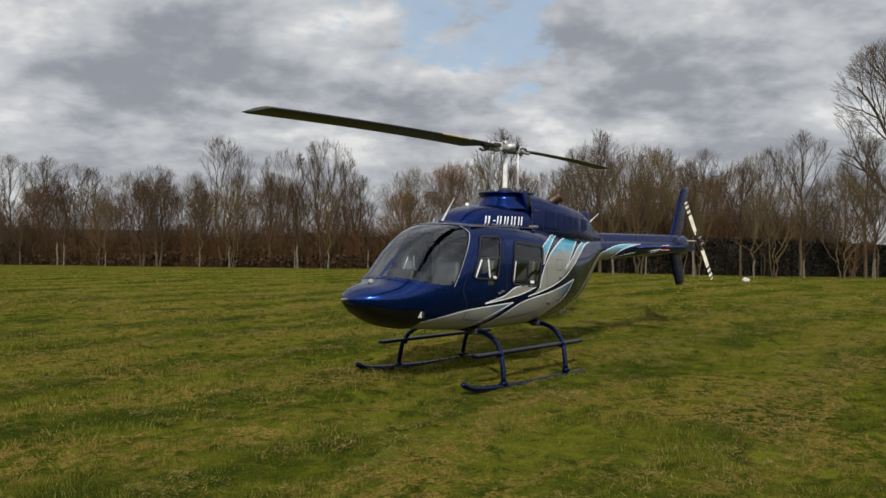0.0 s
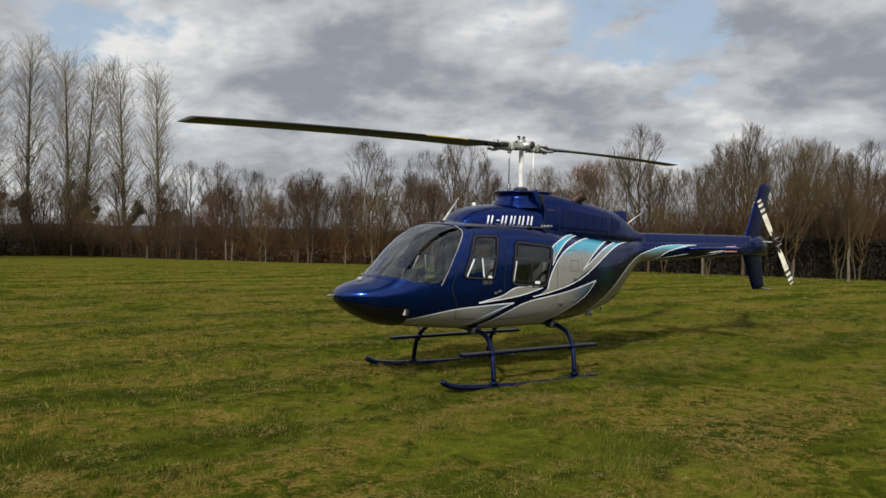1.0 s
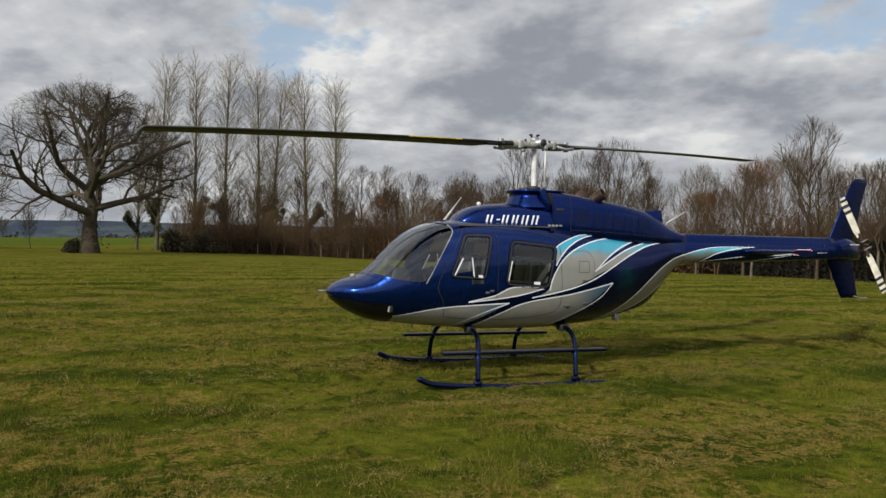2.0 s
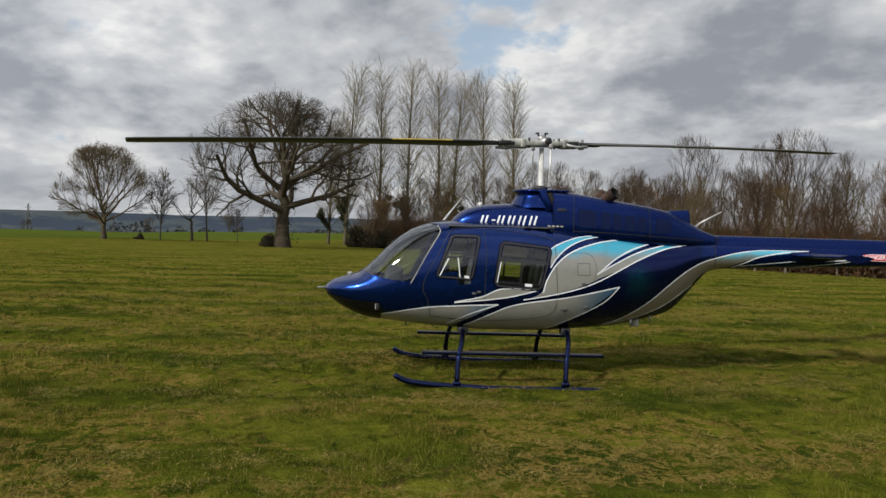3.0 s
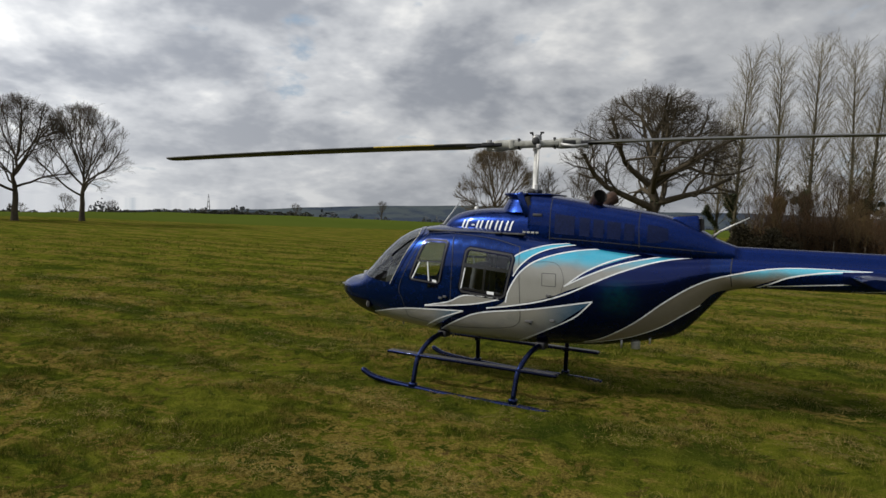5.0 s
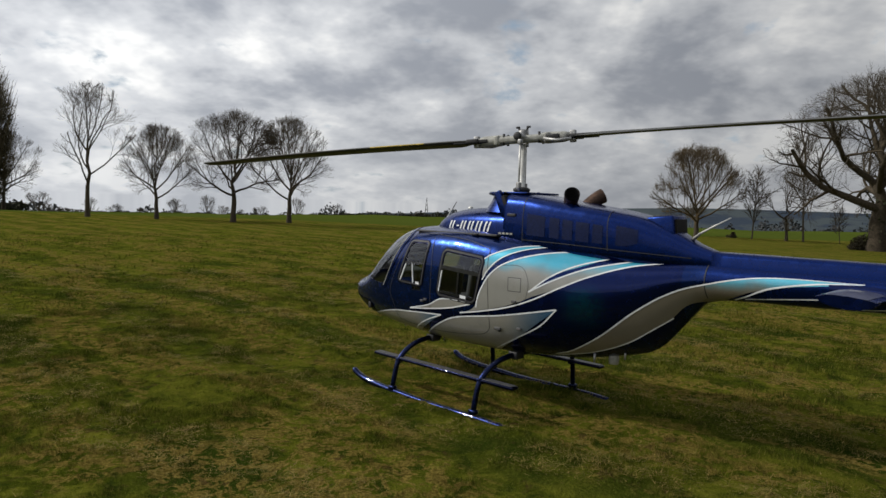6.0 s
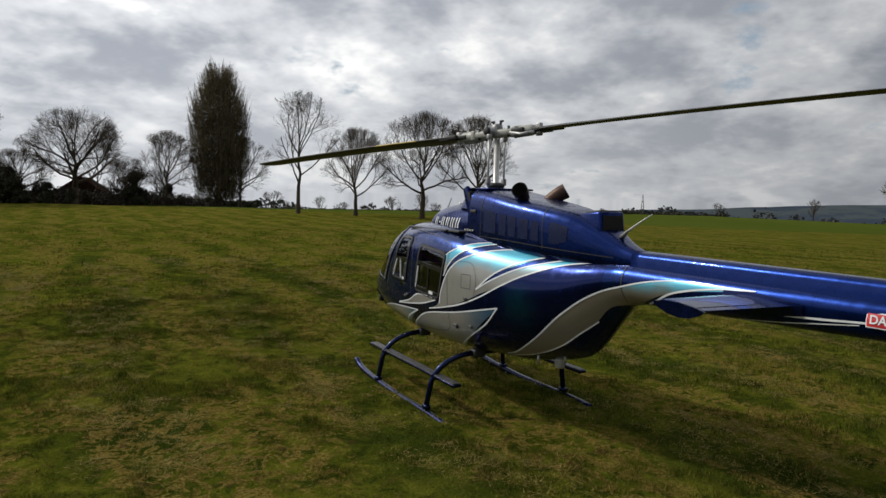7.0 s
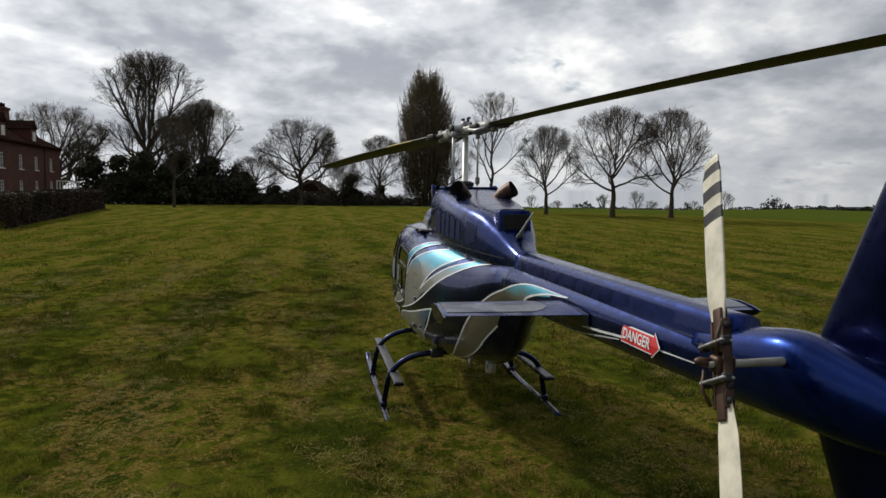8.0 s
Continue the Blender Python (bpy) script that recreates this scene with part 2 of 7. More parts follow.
def tube(points, radii, sides=10, flat=1.0):
    """A tube along points, closed at both ends."""
    P = [Vector(p) for p in points]
    if not hasattr(radii, "__len__"):
        radii = [radii] * len(P)
    verts, faces = [], []
    side = None
    for i, p in enumerate(P):
        t = (P[min(i + 1, len(P) - 1)] - P[max(i - 1, 0)]).normalized()
        if side is None:
            side = t.orthogonal().normalized() if abs(t.z) > 0.9 else t.cross(Vector((0, 0, 1))).normalized()
        side = (side - t * side.dot(t)).normalized()
        up = side.cross(t)
        for k in range(sides):
            a = 2 * math.pi * k / sides
            verts.append(p + (side * math.cos(a) + up * math.sin(a) * flat) * radii[i])
    faces = grid_faces(len(P), sides, True)
    faces.append(tuple(range(sides - 1, -1, -1)))
    faces.append(tuple(range((len(P) - 1) * sides, len(P) * sides)))
    return verts, faces


def bend(points, count=24):
    """A smooth run of count points through the given ones (Catmull-Rom)."""
    P = np.array(points, float)
    P = np.vstack([2 * P[0] - P[1], P, 2 * P[-1] - P[-2]])
    out = []
    for s in np.linspace(0, len(P) - 3 - 1e-6, count):
        i = int(s)
        t = s - i
        a, b, c, d = P[i:i + 4]
        out.append(0.5 * (2 * b + (c - a) * t + (2 * a - 5 * b + 4 * c - d) * t * t + (3 * b - a - 3 * c + d) * t ** 3))
    return np.array(out)


def curve(knots):
    """A smooth monotone function through knots (x, value)."""
    k = np.array(sorted(knots), float)
    X, Y = k[:, 0], k[:, 1]
    h = np.diff(X)
    s = np.diff(Y) / h
    m = np.zeros(len(X))
    m[0], m[-1] = s[0], s[-1]
    for i in range(1, len(X) - 1):
        m[i] = 0 if s[i - 1] * s[i] <= 0 else 3 * (h[i - 1] + h[i]) / ((2 * h[i] + h[i - 1]) / s[i - 1] + (h[i] + 2 * h[i - 1]) / s[i])

    def f(v):
        v = np.clip(np.asarray(v, float), X[0], X[-1])
        i = np.clip(np.searchsorted(X, v) - 1, 0, len(X) - 2)
        t = (v - X[i]) / h[i]
        return (2 * t ** 3 - 3 * t ** 2 + 1) * Y[i] + (t ** 3 - 2 * t ** 2 + t) * h[i] * m[i] + (3 * t ** 2 - 2 * t ** 3) * Y[i + 1] + (t ** 3 - t ** 2) * h[i] * m[i + 1]
    return f


class Skin:
    """A lofted hull: keel, crown, half beam and waist height along x, and how square its upper and lower halves are."""

    def __init__(self, keel, crown, beam, waist, full, fullb):
        self.keel, self.crown, self.beam, self.waist, self.full, self.fullb = map(curve, (keel, crown, beam, waist, full, fullb))

    def at(self, x, p, off=0.0):
        x, a = np.asarray(x, float), np.radians(p)
        zm, up = self.waist(x), np.sin(a) >= 0
        n = np.where(up, self.full(x), self.fullb(x))
        h = np.where(up, self.crown(x) - zm, zm - self.keel(x)) + off
        y = (self.beam(x) + off) * np.abs(np.cos(a)) ** (2 / n)
        z = zm + np.where(up, 1, -1) * h * np.abs(np.sin(a)) ** (2 / n)
        return np.stack([x + 0 * y, y, z], -1)

    def angle(self, x, z):
        zm = self.waist(x)
        up = z >= zm
        n = np.where(up, self.full(x), self.fullb(x))
        h = np.where(up, self.crown(x) - zm, zm - self.keel(x))
        return np.degrees(np.where(up, 1, -1) * np.arcsin(np.clip(np.abs(z - zm) / h, 0, 1) ** (n / 2)))

    def patch(self, a, b, mat, off=0.004, ns=40, nt=12, side=1):
        """A skin panel between two edge lines, each given by a few (x, z)."""
        A, B = bend(a, ns), bend(b, ns)
        pa, pb = self.angle(A[:, 0], A[:, 1]), self.angle(B[:, 0], B[:, 1])
        verts = []
        for i in range(ns):
            t = np.linspace(0, 1, nt)
            verts.extend(self.at(A[i, 0] * (1 - t) + B[i, 0] * t, pa[i] * (1 - t) + pb[i] * t, off))
        verts = np.array(verts) * (1, side, 1)
        return sheet("panel", verts, grid_faces(ns, nt), mat)

    def ribbon(self, line, width, mat, off=0.007, ns=48, side=1, thick=0.0):
        """A strip of the given width that follows a line (x, z) on the skin; tapers at both ends when width is a pair."""
        L = bend(line, ns)
        p = self.angle(L[:, 0], L[:, 1])
        P = self.at(L[:, 0], p, off)
        e = 2e-3
        Px, Pp = self.at(L[:, 0] + e, p, off), self.at(L[:, 0], np.clip(p - 0.3, -89.9, 89.9), off)
        nrm = np.cross(Px - P, Pp - P)
        nrm /= np.linalg.norm(nrm, axis=1)[:, None] + 1e-9
        nrm *= np.where(nrm[:, 1] < 0, -1, 1)[:, None]
        t = np.gradient(P, axis=0)
        t /= np.linalg.norm(t, axis=1)[:, None] + 1e-9
        b = np.cross(t, nrm)
        w = np.full(ns, width) if np.isscalar(width) else np.interp(np.linspace(0, 1, ns), np.linspace(0, 1, len(width)), width)
        w = w[:, None] / 2
        if thick:
            rows = np.stack([P - b * w - nrm * thick, P - b * w, P + b * w, P + b * w - nrm * thick], 1)
        else:
            rows = np.stack([P - b * w, P + b * w], 1)
        k = rows.shape[1]
        return sheet("strip", rows.reshape(-1, 3) * (1, side, 1), grid_faces(ns, k), mat, not thick)


# ------------------------------------------------------------------ ground
HELI_X, HELI_Y, HELI_YAW = 0.861, 10.171, 226.65


def ease(v, a, b):
    t = np.clip((np.asarray(v, float) - a) / (b - a), 0, 1)
    return t * t * (3 - 2 * t)


def ground_z(x, y):
    """The lie of the land: level round the aircraft, falling gently to the north, rising to the south."""
    x, y = np.asarray(x, float) - 1, np.asarray(y, float) - 8
    r = np.hypot(x, y)
    # past the western tree line the land falls away into a valley
    west = np.degrees(np.arctan2(-x, y))
    brink = np.interp(west, (44, 60, 70, 82, 92, 105, 125, 140, 160), (230, 190, 150, 145, 130, 95, 88, 92, 98))
    fall = 0.04 * np.maximum(r - brink, 0) * ease(west, 44, 60) * (1 - ease(west, 150, 172))
    return ease(r, 14, 70) * np.clip(-0.017 * (y + 3), -1.15, 0.22) - np.minimum(fall, 400)


TABLE = np.random.default_rng(3).uniform(-1, 1, (256, 256))


def rough(x, y, s):
    """Smooth value noise, s lumps a metre."""
    u, v = np.asarray(x, float) * s + 900.3, np.asarray(y, float) * s + 700.7
    i, j = np.floor(u).astype(int), np.floor(v).astype(int)
    a, c = u - i, v - j
    a, c = a * a * (3 - 2 * a), c * c * (3 - 2 * c)
    i0, i1, j0, j1 = i % 256, (i + 1) % 256, j % 256, (j + 1) % 256
    return (TABLE[i0, j0] * (1 - a) + TABLE[i1, j0] * a) * (1 - c) + (TABLE[i0, j1] * (1 - a) + TABLE[i1, j1] * a) * c


def turf(x, y):
    """The ground with its tussocks and hollows."""
    near = 1 - ease(np.hypot(np.asarray(x, float) - 1, np.asarray(y, float) - 8), 24, 34)
    fine = 1 - ease(np.hypot(np.asarray(x, float) - 1, np.asarray(y, float) - 8), 13, 16)
    lump = 0.030 * rough(x, y, 0.9) + 0.020 * rough(x, y, 2.1) + fine * (0.026 * np.maximum(rough(x, y, 4.3), -0.2) + 0.014 * rough(x, y, 7.4))
    return ground_z(x, y) + near * (lump - 0.014)


def tussock(x, y):
    """How tall the sward stands, 0 in bare thatch to 1 in a tuft."""
    return ease(0.55 * rough(x, y, 1.3) + 0.6 * rough(x, y, 4.3) + 0.35 * rough(x, y, 9.1), -0.35, 0.75)


def grass_paint(n, blade=False):
    at = n.add("ShaderNodeNewGeometry").outputs["Position"]
    spot = n.add("ShaderNodeSeparateXYZ", Vector=at)
    px, py = spot.outputs[0], spot.outputs[1]
    a = radians(HELI_YAW)
    across = n.math("ADD", n.math("MULTIPLY", px, -math.sin(a)), n.math("MULTIPLY", py, math.cos(a)))
    along = n.math("ADD", n.math("MULTIPLY", px, math.cos(a)), n.math("MULTIPLY", py, math.sin(a)))
    lane = n.add("ShaderNodeCombineXYZ", X=n.math("MULTIPLY", along, 0.38), Y=across, Z=0.0).outputs[0]
    wob = n.math("MULTIPLY", n.math("SUBTRACT", n.noise(at, 0.20, 3.0), 0.5), 3.6)
    stripe = n.math("COSINE", n.math("MULTIPLY", n.math("ADD", n.math("ADD", across, 5.0), wob), 2 * math.pi / 2.25))
    patch = n.noise(lane, 0.62, 5.0, 0.6, 0.3)
    tuft = n.noise(at, 3.4, 5.0, 0.60, 0.6)
    fine = n.noise(at, 34.0, 4.0, 0.7)
    clump = n.noise(at, 7.0, 4.0, 0.62, 0.9)
    dryness = n.noise(lane, 0.9, 4.0, 0.62, 0.4)
    green = n.mix(n.ramp(patch, 0.36, 0.60), (0.042, 0.055, 0.005), (0.084, 0.093, 0.010))
    green = n.mix(n.ramp(tuft, 0.50, 0.64, 0.0, 0.9), green, (0.118, 0.124, 0.014))
    wide = n.add("ShaderNodeVectorMath", _0=at, _1=(HELI_X, HELI_Y, 0.0))
    wide.operation = "DISTANCE"
    clear = n.ramp(wide.outputs["Value"], 12.0, 32.0, 0.95, 0.42)
    lush = n.math("MULTIPLY", n.math("MULTIPLY", n.ramp(stripe, -0.2, 0.9), clear), n.ramp(n.noise(at, 0.42, 5.0, 0.65), 0.40, 0.62))
    green = n.mix(lush, green, (0.022, 0.037, 0.005))
    green = n.mix(n.ramp(tuft, 0.47, 0.37, 0.0, 0.9), green, (0.024, 0.037, 0.005))
    # mats of dry cuttings, brown soil and moss between the tufts
    dry = n.math("MULTIPLY", n.ramp(clump, 0.46, 0.53), n.ramp(n.math("SUBTRACT", dryness, n.math("MULTIPLY", stripe, 0.06)), 0.46, 0.56, 0.04, 1.0))
    green = n.mix(n.math("MULTIPLY", dry, 0.82), green, n.mix(n.ramp(fine, 0.35, 0.65), (0.098, 0.066, 0.016), (0.240, 0.176, 0.044)))
    soil = n.math("MULTIPLY", n.ramp(n.noise(at, 4.6, 5.0, 0.65, 0.2), 0.58, 0.68), 0.7)
    green = n.mix(soil, green, (0.058, 0.035, 0.015))
    green = n.mix(n.ramp(fine, 0.50, 0.75, 0.0, 0.5), green, n.mix(0.5, green, (0.23, 0.21, 0.05)))
    green = n.mix(n.ramp(fine, 0.45, 0.25, 0.0, 0.7), green, (0.018, 0.025, 0.005))
    # beyond the line of field trees the crop is smoother and greener
    north = n.math("SUBTRACT", n.math("MAXIMUM", py, 8.0), 8.0)
    edge = n.math("ADD", n.math("SUBTRACT", n.math("MULTIPLY", px, -1.0), n.math("MULTIPLY", north, 0.43)), n.math("MULTIPLY", n.noise(at, 0.05, 3.0), 3.0))
    crop = n.mix(n.noise(at, 0.03, 4.0), (0.046, 0.068, 0.010), (0.074, 0.092, 0.016))
    far = n.ramp(edge, 65.0, 67.0)
    tint = n.mix(far, green, crop)
    if blade:
        each = n.add("ShaderNodeNewGeometry").outputs["Random Per Island"]
        tint = n.mix(n.ramp(each, 0.62, 0.80, 0.0, 0.45), tint, (0.130, 0.150, 0.020))
        tint = n.mix(n.ramp(each, 0.86, 0.92, 0.0, 0.60), tint, (0.25, 0.195, 0.055))
        tint = n.mix(n.ramp(each, 0.40, 0.08, 0.0, 0.60), tint, (0.020, 0.036, 0.005))
    p = n.add("ShaderNodeBsdfPrincipled", Base_Color=tint, Roughness=0.95, Specular_IOR_Level=0.0)
    if blade:
        soft = n.add("ShaderNodeBsdfTranslucent", Color=tint)
        return n.add("ShaderNodeMixShader", Fac=0.05, _1=p.outputs[0], _2=soft.outputs[0])
    relief = n.math("ADD", n.math("MULTIPLY", tuft, 0.6), n.math("MULTIPLY", fine, 0.4))
    n.put(p.inputs["Normal"], bump(n, relief, 1.0, 0.12))
    return p


GRASS = material("mown_grass", grass_paint)
BLADE = material("grass_blades", lambda n: grass_paint(n, True))


def build_ground():
    # one sheet: fine near the aircraft, ever wider out to the horizon
    ax = np.concatenate([-np.geomspace(9000, 36, 34), np.linspace(-34, -16.3, 34), np.linspace(-16, 16, 281), np.linspace(16.3, 34, 34), np.geomspace(36, 9000, 34)])
    X, Y = np.meshgrid(ax + 1, ax + 8, indexing="ij")
    Z = turf(X, Y)
    far = ease(np.hypot(X, Y), 300, 2500)
    Z = Z - far * 6.0
    verts = np.stack([X, Y, Z], -1).reshape(-1, 3)
    ob = new("ground", sheet("ground", verts, grid_faces(len(ax), len(ax)), GRASS))
    tagged(ob, "mown green meadow with dry thatch and mower stripes", "ground", kind="structure")

    def blades(name, count, r0, r1, height, width, seed, label, a0=0.0, a1=360.0):
        rng = np.random.default_rng(seed)
        r = np.sqrt(rng.uniform(r0 * r0, r1 * r1, count))
        a = np.radians(rng.uniform(a0, a1, count))
        x, y = HELI_X + r * np.cos(a), HELI_Y + r * np.sin(a)
        h = height * rng.uniform(0.5, 1.3, count) * (0.42 + 1.6 * tussock(x, y))
        z = turf(x, y) - 0.030
        d = rng.uniform(0, 2 * np.pi, count)
        lean = h * rng.uniform(0.2, 1.3, count)
        e = rng.uniform(0, 2 * np.pi, count)
        w = width * rng.uniform(0.6, 1.4, count)
        v = np.empty((count, 3, 3))
        v[:, 0] = np.stack([x - w * np.cos(d), y - w * np.sin(d), z], -1)
        v[:, 1] = np.stack([x + w * np.cos(d), y + w * np.sin(d), z], -1)
        v[:, 2] = np.stack([x + lean * np.cos(e), y + lean * np.sin(e), z + 0.030 + h], -1)
        me = bpy.data.meshes.new(name)
        me.vertices.add(count * 3)
        me.loops.add(count * 3)
        me.polygons.add(count)
        me.vertices.foreach_set("co", v.ravel())
        me.loops.foreach_set("vertex_index", np.arange(count * 3))
        me.polygons.foreach_set("loop_start", np.arange(count) * 3)
        me.polygons.foreach_set("loop_total", np.full(count, 3))
        me.materials.append(BLADE)
        me.update()
        me.validate()
        tagged(new(name, me), label, "grass", kind="stuff")

    blades("grass", 660000, 0, 9.6, 0.028, 0.0034, 11, "short mown grass blades and thatch on the meadow", -130, 75)
    blades("rough_grass", 130000, 0, 9.6, 0.033, 0.0065, 14, "short mown grass blades on the meadow", 75, 230)
    blades("meadow_grass", 230000, 9.6, 16, 0.034, 0.0085, 13, "short mown grass blades on the meadow")
    blades("far_meadow_grass", 110000, 16, 38, 0.040, 0.025, 12, "short mown grass blades farther out on the meadow")


def build_cuttings():
    """Clumps of dry mown cuttings that lie in rows along the mower's lanes."""
    rng = np.random.default_rng(19)
    a = radians(HELI_YAW)
    f, l = np.array([math.cos(a), math.sin(a)]), np.array([-math.sin(a), math.cos(a)])
    verts, count = [], 0
    while count < 3400:
        p = np.array([1.0, 9.0]) + rng.uniform(-14, 14, 2)
        u, w = p @ f, p @ l
        lane = math.sin(w * 2 * math.pi / 2.3 + 1.5 * math.sin(u * 0.35)) + 0.9 * noise.noise((p[0] * 0.6, p[1] * 0.6, 4.0))
        if lane > rng.uniform(-0.9, 0.5):
            continue
        count += 1
        size = rng.uniform(0.05, 0.24)
        z = float(turf(p[0], p[1])) + 0.004
        for _ in range(int(12 + 380 * size)):
            c = p + (f * rng.normal() * 1.6 + l * rng.normal()) * size * 0.5
            t = rng.uniform(0, 6.283)
            length, wide = rng.uniform(0.03, 0.09), rng.uniform(0.0015, 0.0035)
            d = np.array([math.cos(t), math.sin(t)])
            e = np.array([-d[1], d[0]]) * wide
            h = z + 0.012 + abs(rng.normal()) * 0.014 + 0.018 * math.exp(-((c - p) @ (c - p)) / (0.3 * size * size))
            verts += [(c[0] - e[0], c[1] - e[1], h), (c[0] + e[0], c[1] + e[1], h), (c[0] + d[0] * length, c[1] + d[1] * length, h + rng.uniform(-0.01, 0.03))]
    v = np.array(verts)
    m = len(v) // 3
    me = bpy.data.meshes.new("dry_cuttings")
    me.vertices.add(m * 3)
    me.loops.add(m * 3)
    me.polygons.add(m)
    me.vertices.foreach_set("co", v.ravel())
    me.loops.foreach_set("vertex_index", np.arange(m * 3))
    me.polygons.foreach_set("loop_start", np.arange(m) * 3)
    me.polygons.foreach_set("loop_total", np.full(m, 3))
    me.materials.append(THATCH)
    me.update()
    me.validate()
    tagged(new("dry_cuttings", me), "dry brown grass cuttings lying in clumps on the meadow", "grass", kind="stuff")


def thatch_paint(n):
    g = n.add("ShaderNodeNewGeometry")
    each = g.outputs["Random Per Island"]
    tint = n.mix(each, (0.080, 0.054, 0.016), (0.270, 0.200, 0.060))
    tint = n.mix(n.ramp(n.noise(g.outputs["Position"], 1.2, 4.0), 0.45, 0.65, 0.0, 0.6), tint, (0.13, 0.115, 0.03))
    return n.add("ShaderNodeBsdfPrincipled", Base_Color=tint, Roughness=0.9, Specular_IOR_Level=0.1)


THATCH = material("dry_thatch", thatch_paint)
build_ground()
build_cuttings()


# ------------------------------------------------------------------ helicopter
# airframe axes: x forward, y left, z up; origin on the ground under the mast
HULL = Skin(
    keel=[(2.82, 1.07), (2.77, 1.0), (2.68, .925), (2.53, .83), (2.3, .737), (2.05, .693), (1.7, .655), (1.41, .63), (.75, .585), (-.05, .58), (-.48, .61),
          (-.9, .64), (-1.32, .715), (-1.57, .775), (-1.78, .845), (-1.90, .93), (-2.02, 1.06), (-2.19, 1.26), (-2.33, 1.40), (-2.5, 1.44), (-3.2, 1.467), (-4.4, 1.504), (-5.3, 1.538)],
    crown=[(2.82, 1.08), (2.77, 1.14), (2.68, 1.2), (2.37, 1.3), (2.18, 1.46), (1.92, 1.72), (1.7, 1.87), (1.48, 1.95), (1.18, 1.99), (.5, 2.0),
           (0, 1.96), (-.5, 1.92), (-1, 1.88), (-1.5, 1.84), (-2, 1.81), (-2.35, 1.8), (-3.2, 1.79), (-4.4, 1.785), (-5.3, 1.78)],
    beam=[(2.82, .02), (2.77, .16), (2.68, .27), (2.53, .38), (2.3, .47), (2, .56), (1.6, .625), (1.2, .655), (.7, .67), (0, .66), (-.5, .62),
          (-.94, .54), (-1.5, .40), (-2, .265), (-2.35, .185), (-3.2, .165), (-4.4, .125), (-5.3, .1)],
    waist=[(2.82, 1.075), (2.5, 1.08), (2, 1.12), (1.2, 1.2), (0, 1.25), (-1, 1.32), (-1.6, 1.42), (-2.1, 1.58), (-2.4, 1.62), (-5.3, 1.68)],
    full=[(2.82, 2), (2.3, 2.2), (1.9, 2.6), (1.4, 3.4), (.8, 4), (0, 3.8), (-.6, 2.9), (-1.2, 2.3), (-2, 2), (-5.3, 2)],
    fullb=[(2.82, 2), (2, 2.4), (1, 2.7), (-.5, 2.4), (-1.5, 1.9), (-2.0, 1.7), (-2.5, 2), (-3.4, 2.5), (-5.3, 2.5)])

# transmission fairing on the cabin roof, and the engine cowling behind the mast
FAIRING = Skin(
    keel=[(1.2, 1.90), (-.3, 1.80)],
    crown=[(1.2, 1.97), (1.15, 2.03), (1.08, 2.10), (.96, 2.165), (.73, 2.215), (.4, 2.24), (-.3, 2.25)],
    beam=[(1.2, .14), (1.15, .22), (1.05, .28), (.84, .335), (.4, .385), (.06, .405), (-.3, .41)],
    waist=[(1.2, 1.93), (-.3, 1.90)], full=[(1.2, 2.6), (.6, 3.0), (-.3, 3.2)], fullb=[(1.2, 2), (-.3, 2)])
COWL = Skin(
    keel=[(.06, 1.7), (-2.42, 1.66)],
    crown=[(.06, 2.42), (-.2, 2.412), (-.88, 2.325), (-1.4, 2.252), (-1.66, 2.205), (-1.99, 2.075), (-2.21, 1.96), (-2.42, 1.885)],
    beam=[(.06, .405), (-.5, .405), (-1.0, .38), (-1.5, .315), (-1.9, .225), (-2.2, .14), (-2.42, .10)],
    waist=[(.06, 1.88), (-2.42, 1.80)], full=[(.06, 5.5), (-1.2, 5.0), (-2, 3.4), (-2.42, 2.6)], fullb=[(.06, 2), (-2.42, 2)])

heli = new("helicopter")
heli.empty_display_size = 0.3
tagged(heli, "blue and silver light helicopter on high skids, parked on grass", "helicopter")
heli.matrix_world = pose(HELI_X, HELI_Y, 0, 0, 0, HELI_YAW)


def inside(poly, x, z):
    hit = False
    for i in range(len(poly)):
        (x0, z0), (x1, z1) = poly[i - 1], poly[i]
        if (z0 > z) != (z1 > z) and x < (x1 - x0) * (z - z0) / (z1 - z0) + x0:
            hit = not hit
    return hit


def rounded(poly, r, steps=4):
    """The polygon with its corners rounded."""
    out = []
    for i in range(len(poly)):
        a, b, c = (np.array(poly[k % len(poly)], float) for k in (i - 1, i, i + 1))
        p, q = b + (a - b) / np.linalg.norm(a - b) * r, b + (c - b) / np.linalg.norm(c - b) * r
        for s in np.linspace(0, 1, steps + 1):
            out.append(tuple((1 - s) ** 2 * p + 2 * s * (1 - s) * b + s * s * q))
    return out


SHIELD = [(2.37, 1.31), (2.22, 1.27), (2.08, 1.235), (1.9, 1.212), (1.70, 1.20), (1.52, 1.53), (1.33, 1.86), (1.36, 1.93), (1.44, 1.955), (1.6, 2.2), (2.5, 2.2)]
FRONT_LIGHT = rounded([(1.215, 1.80), (.875, 1.80), (.965, 1.275), (1.40, 1.30)], 0.055)
REAR_LIGHT = rounded([(.60, 1.735), (-.02, 1.675), (.085, 1.165), (.675, 1.205)], 0.075)


